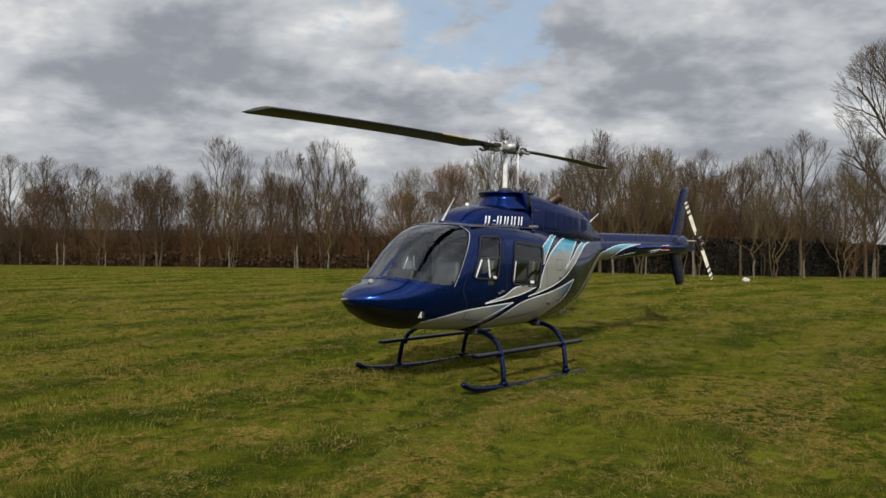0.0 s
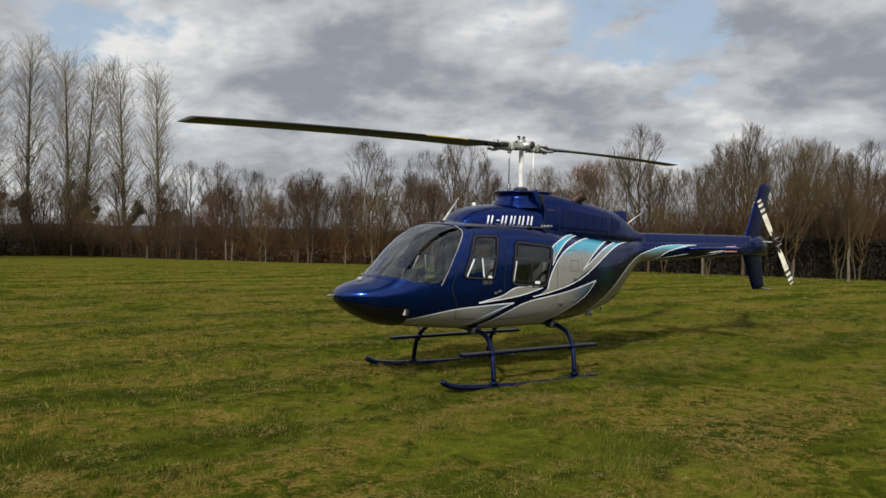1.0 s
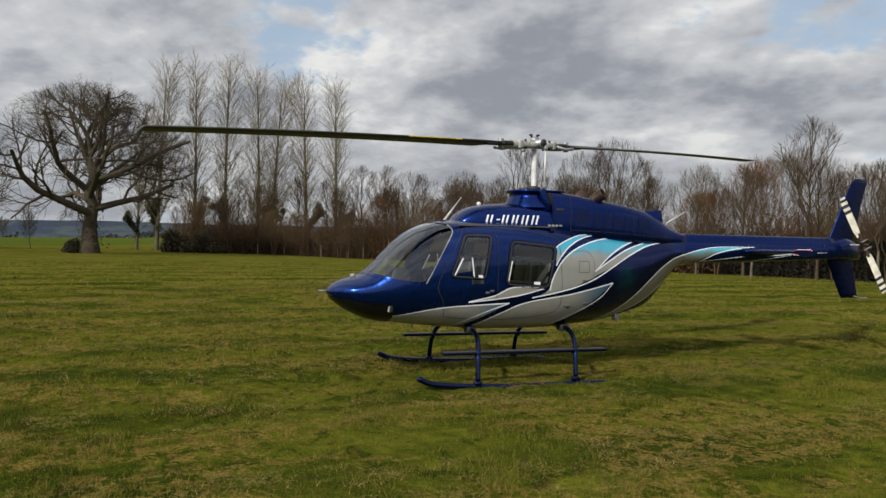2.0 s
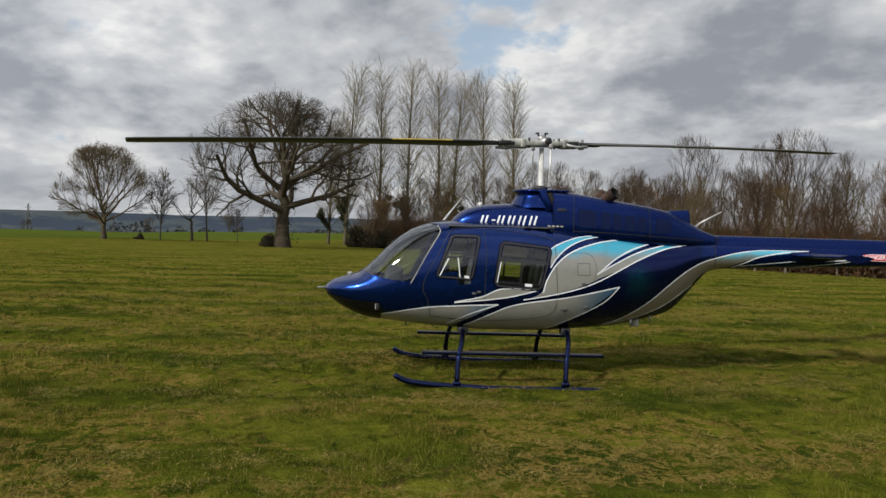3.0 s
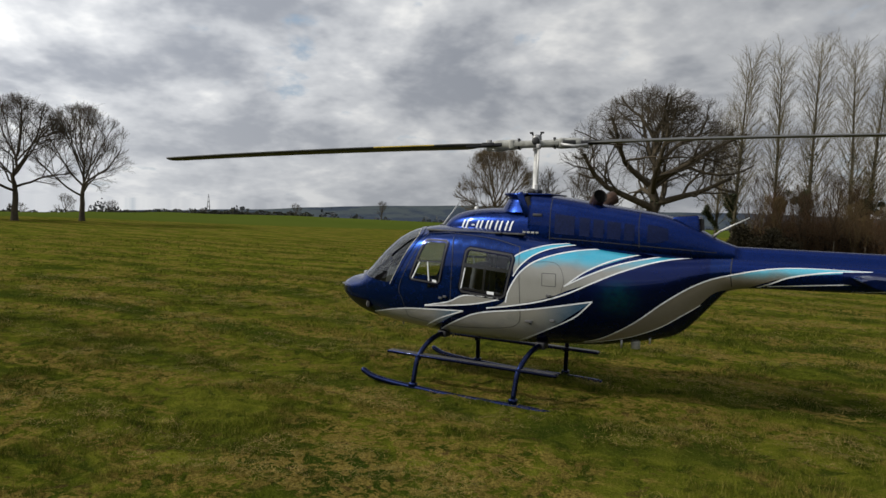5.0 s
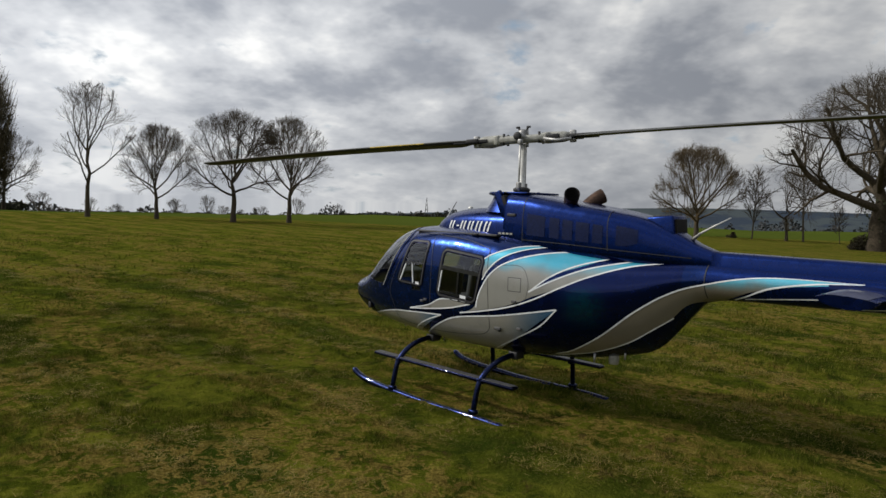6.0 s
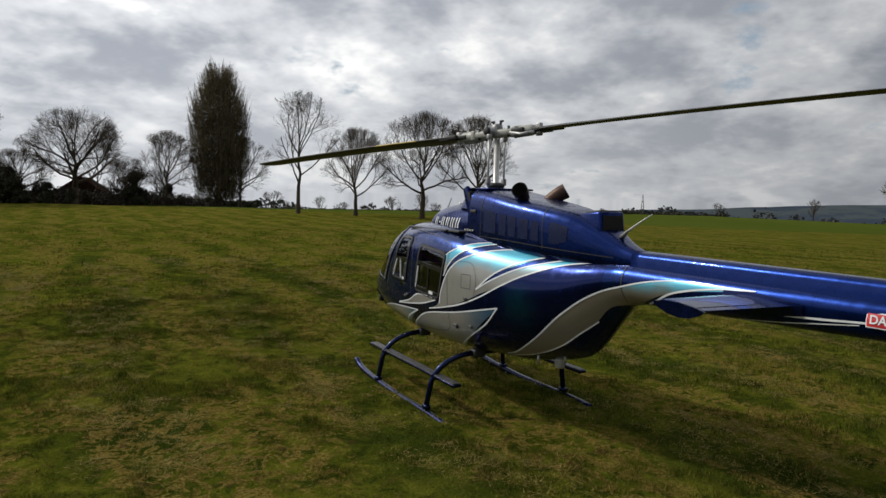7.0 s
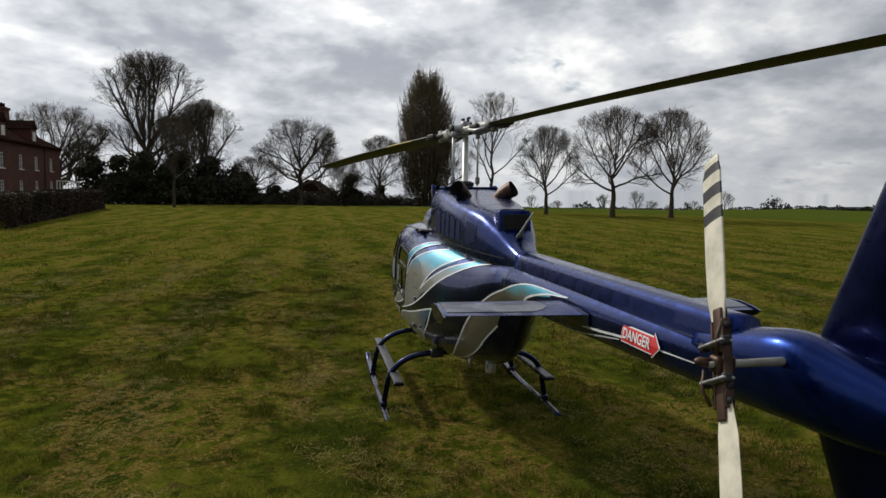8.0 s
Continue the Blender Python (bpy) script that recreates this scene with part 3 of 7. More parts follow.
def build_hull():
    xs = np.concatenate([[2.82, 2.815, 2.80, 2.78], np.linspace(2.75, -0.12, 145), np.linspace(-0.16, -2.6, 62), np.linspace(-2.7, -5.3, 27)])
    ps = np.linspace(-90, 90, 61)
    around = np.concatenate([ps, ps[-2:0:-1]])
    signs = np.concatenate([np.ones(61), -np.ones(59)])
    V = np.array([HULL.at(np.full(120, x), around) * np.stack([np.ones(120), signs, np.ones(120)], -1) for x in xs])
    groups = {"hull": [], "shield_l": [], "shield_r": [], "front_l": [], "front_r": [], "rear_l": [], "rear_r": []}
    for f in (g[::-1] for g in grid_faces(len(xs), 120, True)):
        c = V.reshape(-1, 3)[list(f)].mean(0)
        side = "_l" if c[1] > 0 else "_r"
        key = "hull"
        if -0.2 < c[0] < 2.5:
            if inside(SHIELD, c[0], c[2]) and abs(c[1]) > 0.022:
                key = "shield" + side
            elif inside(FRONT_LIGHT, c[0], c[2]) and abs(c[1]) > 0.4:
                key = "front" + side
            elif inside(REAR_LIGHT, c[0], c[2]) and abs(c[1]) > 0.4:
                key = "rear" + side
        groups[key].append(f)
    verts = V.reshape(-1, 3)

    def take(name, faces, mat, label=""):
        used = sorted({i for f in faces for i in f})
        where = {k: i for i, k in enumerate(used)}
        return part(name, sheet(name, verts[used], [[where[i] for i in f] for f in faces], mat), heli, label)

    shell = take("fuselage", groups["hull"], BLUE, "glossy metallic blue fuselage with tail boom")
    # the boom wears the darker cowling lacquer
    shell.data.materials.append(COWL_BLUE)
    for poly in shell.data.polygons:
        if poly.center.x < -2.36:
            poly.material_index = 1
    for key, name in (("shield", "windscreen"), ("front", "front_door_window"), ("rear", "rear_door_window")):
        for side in ("_l", "_r"):
            ob = take(name, groups[key + side], GLASS, "clear curved acrylic " + name.replace("_", " "))
            ob.visible_shadow = False
    return shell


build_hull()


def both(name, make, parent=None, label=""):
    """The same piece on the left and on the right flank."""
    for side in (1, -1):
        part(name, make(side), parent or heli, label)


def seam(line, width=0.007, name="panel_seam", ns=16, mat=None, off=0.0048):
    both(name, lambda s: HULL.ribbon(line, width, mat or RUBBER, off, ns, s))


# glazing surrounds
def surround(poly, width, mat, name, off=0.006):
    loop = list(poly) + [poly[0], poly[1]]
    both(name, lambda s: HULL.ribbon(loop, width, mat, off, 90, s, 0.012))


surround(FRONT_LIGHT, 0.050, NAVY, "front_window_frame")
surround(REAR_LIGHT, 0.056, NAVY, "rear_window_frame")
surround(FRONT_LIGHT, 0.020, RUBBER, "front_window_seal", 0.011)
surround(REAR_LIGHT, 0.022, RUBBER, "rear_window_seal", 0.011)
both("windscreen_sill", lambda s: HULL.ribbon([(2.365, 1.315), (2.22, 1.272), (2.08, 1.237), (1.9, 1.212), (1.69, 1.198)], 0.045, BLUE, 0.008, 40, s, 0.012))
both("windscreen_pillar", lambda s: HULL.ribbon([(1.70, 1.195), (1.61, 1.36), (1.52, 1.53), (1.42, 1.70), (1.335, 1.85), (1.36, 1.93), (1.45, 1.957)], 0.052, BLUE, 0.008, 50, s, 0.012))
both("windscreen_seal", lambda s: HULL.ribbon([(1.715, 1.205), (1.625, 1.37), (1.535, 1.54), (1.435, 1.71), (1.36, 1.84), (1.39, 1.92)], 0.010, PALE, 0.012, 50, s),
     label="pale sealing strip along the windscreen edge")
# bars of the sliding lights
for a, b, w in (((1.30, 1.535), (.92, 1.54), .028), ((1.14, 1.535), (1.11, 1.285), .012), ((1.365, 1.30), (1.255, 1.52), .014)):
    both("window_bar", lambda s, a=a, b=b, w=w: HULL.ribbon([a, ((a[0] + b[0]) / 2, (a[1] + b[1]) / 2), b], w, LINE if w < .027 else BLACK, 0.010, 12, s, 0.014))
for a, b, w, m in (((.62, 1.53), (.02, 1.485), .045, BLACK), ((.34, 1.50), (.36, 1.19), .03, BLACK), ((.65, 1.24), (.605, 1.49), .012, LINE), ((.66, 1.245), (.10, 1.205), .03, BLACK)):
    both("window_bar", lambda s, a=a, b=b, w=w, m=m: HULL.ribbon([a, ((a[0] + b[0]) / 2, (a[1] + b[1]) / 2), b], w, m, 0.010, 12, s, 0.014))
both("window_sticker", lambda s: HULL.patch([(1.06, 1.315), (1.04, 1.315), (1.0, 1.31)], [(1.055, 1.285), (1.035, 1.285), (.995, 1.28)], LINE, 0.012, 6, 3, s), label="small white window sticker")
both("window_sticker", lambda s: HULL.patch([(.30, 1.235), (.26, 1.232), (.21, 1.23)], [(.30, 1.20), (.26, 1.198), (.21, 1.195)], LINE, 0.014, 6, 3, s), label="small white window sticker")

# door seams, hatches and handles
seam([(1.46, .80), (1.50, 1.0), (1.56, 1.2), (1.36, 1.62), (1.22, 1.87), (1.12, 1.90)], ns=40)
seam([(.80, .80), (.795, 1.2), (.79, 1.60), (.82, 1.86)], ns=30)
seam([(1.12, 1.90), (.82, 1.90), (.3, 1.86), (-.07, 1.78)], ns=30)
seam([(-.07, 1.78), (-.10, 1.4), (-.12, 1.0), (-.06, .86), (.12, .80), (.5, .76), (.80, .75), (1.2, .77), (1.46, .80)], ns=60)
for a, b in (((-.37, 1.495), (-.53, 1.495)), ((-.53, 1.495), (-.535, 1.35)), ((-.535, 1.35), (-.375, 1.35)), ((-.375, 1.35), (-.37, 1.495))):
    seam([a, ((a[0] + b[0]) / 2, (a[1] + b[1]) / 2), b], 0.007, "hatch_seam", 8, TRIM)
seam([(-.14, 1.60), (-.5, 1.62), (-.62, 1.46), (-.60, 1.28)], 0.005, ns=30, mat=TRIM)


def handle(x, z, length=0.10, mat=None, name="door_handle", label="small recessed door handle"):
    for side in (1, -1):
        p = HULL.at(x, HULL.angle(np.array(x), np.array(z)), 0.012)
        part(name, box((length, 0.02, 0.028), 0.006, (p[0], p[1] * side, p[2])), heli, label, mat=mat or STEEL)


handle(.93, 1.10, 0.05, TRIM)
handle(.87, 1.12, 0.05, TRIM)
handle(-.22, .92, 0.09, TRIM)
handle(-.50, .95, 0.06, TRIM)
handle(-.46, 1.24, 0.06, TRIM)
handle(-.24, .90, 0.03, RUBBER)


# livery: airbrushed panels on the flank, edged with white lines
def swoosh(name, top, low, mat, label, lines=(), width=0.022, ns=44, nt=14, off=0.003):
    for side in (1, -1):
        p = part(name, HULL.patch(top, low, mat, off, ns, nt, side), heli, label)
        for ln in lines:
            part("pinstripe", HULL.ribbon(ln, width, LINE, 0.006, 60, side), p, "white pinstripe")


swoosh("navy_flank_panel", [(1.17, .985), (.80, 1.03), (.31, 1.035), (0.0, 1.09), (-.35, 1.17), (-.66, 1.28), (-.97, 1.435), (-1.27, 1.575), (-1.66, 1.705), (-2.15, 1.775)],
       [(1.17, .5), (.80, .5), (.31, .5), (0.0, .5), (-.35, .5), (-.66, .5), (-.97, .5), (-1.27, .6), (-1.66, .7), (-2.15, 1.15)], FLANK, "deep navy lower flank", (), ns=60, nt=26, off=0.0015)
top1 = [(2.07, .80), (1.54, .905), (1.11, .94), (.62, .965)]
rear1 = [(.62, .965), (.90, .865), (1.10, .775), (1.24, .70)]
swoosh("silver_sill_panel", top1, [(2.06, .72), (1.7, .665), (1.33, .62), (.62, .965)], TEAL_FRONT, "silver painted lower nose panel", (top1, rear1), 0.016)
top2 = [(1.17, .985), (.83, 1.06), (.58, 1.16), (.13, 1.155)]
low2 = [(1.17, .98), (.75, 1.025), (.45, 1.07), (.13, 1.15)]
swoosh("silver_wedge", top2, low2, SILVER, "silver wedge below the rear door window", (top2, low2), 0.014)
top3 = [(1.03, .675), (.69, .85), (.37, .97), (-.28, 1.07), (-.95, 1.205)]
low3 = [(-.95, 1.205), (-.75, 1.01), (-.44, .84), (-.15, .70), (-.02, .645)]
swoosh("silver_belly_panel", top3, [(1.02, .56), (.5, .56), (.12, .56), (-.44, .84), (-.95, 1.20)], TEAL_TIP, "silver lower door panel fading to blue at its tip", (top3, low3), 0.016)
band = [(.31, 1.03), (0.0, 1.085), (-.35, 1.165), (-.66, 1.275), (-.97, 1.43), (-1.27, 1.57), (-1.66, 1.70), (-2.15, 1.775)]
crest = [(.06, 1.12), (.035, 1.24), (-.03, 1.375), (-.12, 1.50), (-.28, 1.625), (-.56, 1.73), (-.92, 1.79), (-1.42, 1.79)]
notch_a = [(-.63, 1.36), (-.87, 1.545), (-1.13, 1.675), (-1.45, 1.765)]
notch_b = [(-.63, 1.36), (-.90, 1.505), (-1.23, 1.645), (-1.66, 1.745), (-1.98, 1.775)]
swoosh("silver_flank_panel", crest, [(.20, 1.06), (.0, 1.095), (-.22, 1.145), (-.42, 1.21), (-.60, 1.33), (-.87, 1.545), (-1.42, 1.765)], TEAL_TOP,
       "silver flank panel fading to turquoise at its top", (crest, notch_a), 0.016)
swoosh("silver_flank_tail", notch_b, [(-.55, 1.27), (-.97, 1.43), (-1.27, 1.57), (-1.66, 1.70), (-2.0, 1.765)], TEAL_TOP,
       "silver flank stripe fading to turquoise", (notch_b, band), 0.016)
swoosh("silver_flank_filler", [(-.40, 1.22), (-.52, 1.30), (-.63, 1.37)], [(-.40, 1.20), (-.56, 1.262), (-.70, 1.33)], SILVER, "silver flank panel", (), ns=12, nt=6)
top5 = [(-.02, 1.665), (-.10, 1.715), (-.25, 1.775), (-.45, 1.825), (-.85, 1.858)]
low5 = [(-.02, 1.435), (-.10, 1.56), (-.26, 1.70), (-.50, 1.795), (-.85, 1.850)]
swoosh("turquoise_stripe", top5, low5, TEAL_TOP, "silver stripe fading to turquoise behind the rear door", (top5, low5), 0.014)
top7 = [(-.80, .70), (-1.04, .78), (-1.38, .985), (-1.72, 1.26), (-2.01, 1.455), (-2.31, 1.575), (-2.88, 1.695), (-3.68, 1.712)]
low7 = [(-.80, .68), (-1.25, .785), (-1.62, .935), (-1.90, 1.12), (-2.06, 1.235)]
tail7 = [(-2.62, 1.475), (-2.74, 1.52), (-2.95, 1.61), (-3.3, 1.68), (-3.68, 1.71)]
swoosh("bronze_tail_panel", [(-.66, .655), (-1.04, .78), (-1.38, .985), (-1.72, 1.26), (-2.06, 1.478)], low7, TEAL_BOOM, "bronze silver panel sweeping up to the tail boom", (low7,), 0.014)
swoosh("turquoise_boom_panel", [(-2.05, 1.473), (-2.31, 1.575), (-2.88, 1.695), (-3.68, 1.712)], [(-2.05, 1.235), (-2.22, 1.39), (-2.5, 1.452), (-2.95, 1.61), (-3.68, 1.708)],
       TEAL_BOOM, "bronze tail boom panel fading to turquoise", (top7, tail7), (0.016, 0.016, 0.016, 0.014, 0.004))
both("pinstripe", lambda s: HULL.ribbon([(-2.72, 1.492), (-3.21, 1.545), (-3.60, 1.582)], 0.011, LINE, 0.005, 30, s))
both("pinstripe", lambda s: HULL.ribbon([(-3.72, 1.572), (-4.16, 1.597), (-4.51, 1.622), (-5.16, 1.645)], (0.010, 0.016, 0.013, 0.005), LINE, 0.005, 30, s))
both("pinstripe", lambda s: HULL.ribbon([(-3.50, 1.495), (-3.83, 1.525), (-4.16, 1.567), (-4.42, 1.60)], (0.006, 0.010, 0.006), LINE, 0.005, 30, s))
# turquoise mist airbrushed on the aft flank
both("airbrushed_patch", lambda s: HULL.patch([(-.90, 1.36), (-1.1, 1.455), (-1.3, 1.545), (-1.55, 1.62)], [(-.90, 1.0), (-1.1, .98), (-1.3, .99), (-1.55, 1.16)], GHOST, 0.0025, 24, 16, s), label="faint turquoise airbrushed patch on navy paint")
# dark chin panel with a landing light behind it
chin = [(2.775, 1.03), (2.60, 1.005), (2.44, .975), (2.25, .965), (2.10, .955)]
both("chin_panel", lambda s: HULL.patch(chin, [(2.775, .90), (2.60, .75), (2.44, .70), (2.25, .66), (2.085, .64)], CHIN, 0.010, 40, 14, s), label="black chin panel under the nose")
both("chin_edge", lambda s: HULL.ribbon([(2.105, .96), (2.085, .90), (2.08, .82), (2.085, .74)], 0.012, BLACK, 0.008, 20, s))
p = HULL.at(2.12, HULL.angle(np.array(2.12), np.array(.90)), 0.012)
for side in (1, -1):
    turn = Euler((0, 0, radians(6 * side))).to_matrix()
    q0 = Vector((p[0], (p[1] - .012) * side, p[2]))
    lamp = part("landing_light", box((0.05, 0.07, 0.085), 0.012, q0, turn), heli, "square landing light at the chin", mat=RUBBER)
    part("lens", box((0.012, 0.055, 0.07), 0.004, q0 + turn @ Vector((.022, 0, 0)), turn), lamp, "clear lens", mat=LAMP)


# cabin
def build_cabin():
    def section(x, name, label, inset=0.03):
        ps = np.linspace(-90, 90, 31)
        L = HULL.at(np.full(31, x), ps, -inset)
        ring = np.vstack([L, (L * (1, -1, 1))[-2:0:-1]])
        c = ring.mean(0)
        verts = np.vstack([ring, [c]])
        k = len(ring)
        return part(name, sheet(name, verts, [(i, (i + 1) % k, k) for i in range(k)], TRIM), heli, label)
    section(-0.10, "rear_bulkhead", "grey trimmed cabin rear bulkhead")
    section(2.32, "nose_bulkhead", "grey nose bulkhead")
    fx = np.linspace(2.1, -.08, 24)
    fy = np.array([HULL.at(x, HULL.angle(np.array(x), np.array(.80)))[1] for x in fx]) - .03
    rim = [(x, y, .80) for x, y in zip(fx, fy)] + [(x, -y, .80) for x, y in zip(fx[::-1], fy[::-1])]
    part("cabin_floor", sheet("cabin_floor", rim, [tuple(range(len(rim)))], RUBBER, False), heli, "dark cabin floor")

    def seat(x, y, wide, back=0.62):
        s = part("seat", box((0.48, wide, 0.13), 0.04, (x, y, 1.02)), heli, "grey leather cabin seat", mat=SEAT)
        part("seat_base", box((0.40, wide * 0.7, 0.16), 0.02, (x, y * .92, 0.89)), s, mat=TRIM)
        part("backrest", box((0.10, wide, back * .8), 0.045, (x - 0.26, y, 1.26), Euler((0, radians(-9), 0)).to_matrix()), s, mat=SEAT)
    seat(1.12, .30, .44)
    seat(1.12, -.30, .44)
    for y in (-.36, 0, .36):
        seat(.24, y, .33)
    con = part("instrument_console", box((0.20, 0.42, 0.42), 0.03, (1.95, 0.0, 1.18), Euler((0, radians(-14), 0)).to_matrix()), heli, "black instrument console with dials", mat=RUBBER)
    part("pedestal", box((0.55, 0.20, 0.30), 0.03, (1.68, 0, 0.95)), con, mat=RUBBER)
    for i in range(3):
        for j in range(3):
            v, f = tube([(1.86 - 0.02 * j, -0.13 + 0.13 * i, 1.06 + 0.11 * j), (1.835 - 0.02 * j, -0.13 + 0.13 * i, 1.065 + 0.11 * j)], 0.042, 14)
            part("dial", sheet("dial", v, f, TRIM, False), con)
    for y in (.33, -.33):
        v, f = tube(bend([(1.55, y, .80), (1.50, y, 1.0), (1.42, y, 1.18), (1.44, y, 1.26)], 10), 0.014, 8)
        part("control_stick", sheet("control_stick", v, f, RUBBER), heli)
    part("roof_lining", box((1.3, 1.0, 0.02), 0.004, (.6, 0, 1.93)), heli, "grey roof lining", mat=TRIM)
    # door posts inside, and pale inner door frames seen through the glass
    for side in (1, -1):
        part("door_post", box((0.09, 0.04, .74), 0.015, (.80, .575 * side, 1.34)), heli, mat=TRIM)


build_cabin()


# roof fairing, intake and engine cowling
def loft(skin, x0, x1, nx, name, label, mat, cap0=False, cap1=False):
    xs = np.linspace(x0, x1, nx)
    ps = np.linspace(-60, 90, 33)
    around = np.concatenate([ps, ps[-2::-1]])
    signs = np.concatenate([np.ones(33), -np.ones(32)])
    V = np.array([skin.at(np.full(65, x), around) * np.stack([np.ones(65), signs, np.ones(65)], -1) for x in xs])
    faces = grid_faces(nx, 65)
    if cap0:
        faces.append(tuple(range(65)))
    if cap1:
        faces.append(tuple(range((nx - 1) * 65, nx * 65)))
    return part(name, sheet(name, V.reshape(-1, 3), faces, mat), heli, label)


fair = loft(FAIRING, 1.2, -.10, 40, "roof_fairing", "blue transmission fairing on the cabin roof", COWL_BLUE, True)
cowl = loft(COWL, -.08, -2.42, 70, "engine_cowling", "blue engine cowling with intake screens", COWL_BLUE, True, True)
# overhanging lip and curved intake front under the mast
verts = []
for k, (grow, z) in enumerate(((0.125, 2.19), (0.095, 2.26), (0.06, 2.32), (0.035, 2.375), (0.085, 2.392), (0.10, 2.408), (0.085, 2.425))):
    for a in np.linspace(-90, 90, 25):
        c, s = math.cos(radians(a)), math.sin(radians(a))
        verts.append((-.02 + (.30 + grow) * abs(c) ** 0.7 , (.25 + grow) * s, z))
faces = grid_faces(7, 25)
faces.append(tuple(range(6 * 25, 7 * 25)))
part("intake_front", sheet("intake_front", verts, faces, COWL_BLUE), heli, "rounded blue intake front with an overhanging lip")
part("cowling_deck", box((0.36, 0.60, 0.022), 0.008, (-.14, 0, 2.414)), heli, mat=COWL_BLUE)
for side in (1, -1):
    part("intake_pillar", box((0.09, 0.045, 0.30), 0.012, (.0, .355 * side, 2.29), Euler((0, radians(24), 0)).to_matrix()), heli, "raked blue intake pillar", mat=COWL_BLUE)
    part("intake_mouth", box((0.05, 0.07, 0.17), 0.008, (-.075, .352 * side, 2.30), Euler((0, radians(24), 0)).to_matrix()), heli, "dark engine air intake", mat=SOOT)
    part("intake_lip", box((0.12, 0.03, 0.035), 0.008, (-.20, .40 * side, 2.165)), heli, mat=RUBBER)


def on_cowl(poly_top, poly_low, name, mat, label="", off=0.004, ns=10, nt=8):
    for side in (1, -1):
        part(name, COWL.patch(poly_top, poly_low, mat, off, ns, nt, side), cowl, label)


for x0, x1 in ((-.42, -.66), (-.72, -.84), (-.88, -1.0), (-1.04, -1.19), (-1.23, -1.34)):
    xm = (x0 + x1) / 2
    zt = lambda v: 2.185 + 0.10 * (v + .42)
    zb = lambda v: 1.955 + 0.05 * (v + .42)
    on_cowl([(x0, zt(x0)), (xm, zt(xm)), (x1, zt(x1))], [(x0, zb(x0)), (xm, zb(xm)), (x1, zb(x1))], "intake_screen", MESH_DARK, "dark mesh intake screen")
on_cowl([(-1.48, 2.10), (-1.58, 2.085), (-1.70, 2.06)], [(-1.48, 1.90), (-1.58, 1.90), (-1.70, 1.93)], "intake_screen", MESH_DARK, "dark mesh intake screen")
for line in ([(-1.385, 2.27), (-1.385, 2.1), (-1.40, 1.84)], [(-.36, 2.36), (-.36, 2.1), (-.36, 1.88)], [(-.36, 1.90), (-.9, 1.885), (-1.4, 1.86), (-2.2, 1.82)]):
    for side in (1, -1):
        part("panel_seam", COWL.ribbon(line, 0.008, RUBBER, 0.003, 24, side), cowl)
seam([(-2.36, 1.79), (-2.36, 1.6), (-2.37, 1.46)], 0.01)
duct = part("oil_cooler_duct", box((0.30, 0.30, 0.25), 0.02, (-1.86, 0, 2.085), Euler((0, radians(5), 0)).to_matrix(), 0.94), heli, "dark blue oil cooler duct", mat=COWL_BLUE)
part("duct_mouth", box((0.02, 0.22, 0.15), 0.004, (-2.010, 0, 2.11), Euler((0, radians(5), 0)).to_matrix()), duct, "dark duct mouth", mat=SOOT)
part("duct_lip", box((0.20, 0.22, 0.012), 0.004, (-1.86, 0, 2.215), Euler((0, radians(5), 0)).to_matrix()), duct, mat=RUBBER)

# exhaust stacks: short flared pipes with a scarfed mouth
for side in (1, -1):
    axis = bend([(-.78, .13 * side, 2.25), (-.83, .19 * side, 2.32), (-.885, .25 * side, 2.38), (-.92, .295 * side, 2.41)], 8)
    v, f = tube(axis, [.070, .072, .074, .076, .078, .080, .082, .083], 18)
    st = part("exhaust_pipe", sheet("exhaust_pipe", v, f[:-1], BURNT), heli, "heat-stained steel exhaust stack")
    v, f = tube([axis[-1] + (axis[-1] - axis[-2]) * 0.1, axis[3]], [.077, .065], 18)
    part("bore", sheet("bore", v, f[:-2] + [f[-1]], SOOT), st, "sooty exhaust bore")

# registration letters stand as plain slanted bars; the script beside them too
fz = lambda x: 2.012 + (0.835 - x) * 0.012
for side in (1, -1):
    x = 0.845
    for wide, low, high in ((.080, 0, 1), (.045, .42, .56), (.080, 0, 1), (.080, 0, 1), (.085, 0, 1), (.085, 0, 1)):
        h = .118
        z0, z1 = fz(x) - h / 2 + low * h, fz(x) - h / 2 + high * h
        lean = 0.035
        for start, stroke in (((0.0, .024), (wide - .024, .024)) if high == 1 else ((0.0, wide),)):
            u = x - start
            a = [(u - lean * high, z1), (u - stroke / 2 - lean * high, z1), (u - stroke - lean * high, z1)]
            b = [(u - lean * low, z0), (u - stroke / 2 - lean * low, z0), (u - stroke - lean * low, z0)]
            part("registration_bar", FAIRING.patch(a, b, LINE, 0.005, 5, 8, side), fair, "plain white bar of the registration mark")
        x -= wide + (0.055 if high == 1 else 0.03)
    for k in range(4):
        x0 = -.02 - k * .055
        part("script_bar", FAIRING.patch([(x0, 1.965), (x0 - .02, 1.965), (x0 - .04, 1.965)], [(x0, 1.945), (x0 - .02, 1.945), (x0 - .04, 1.945)], PALE, 0.006, 5, 3, side), fair, "small white bar of script lettering")

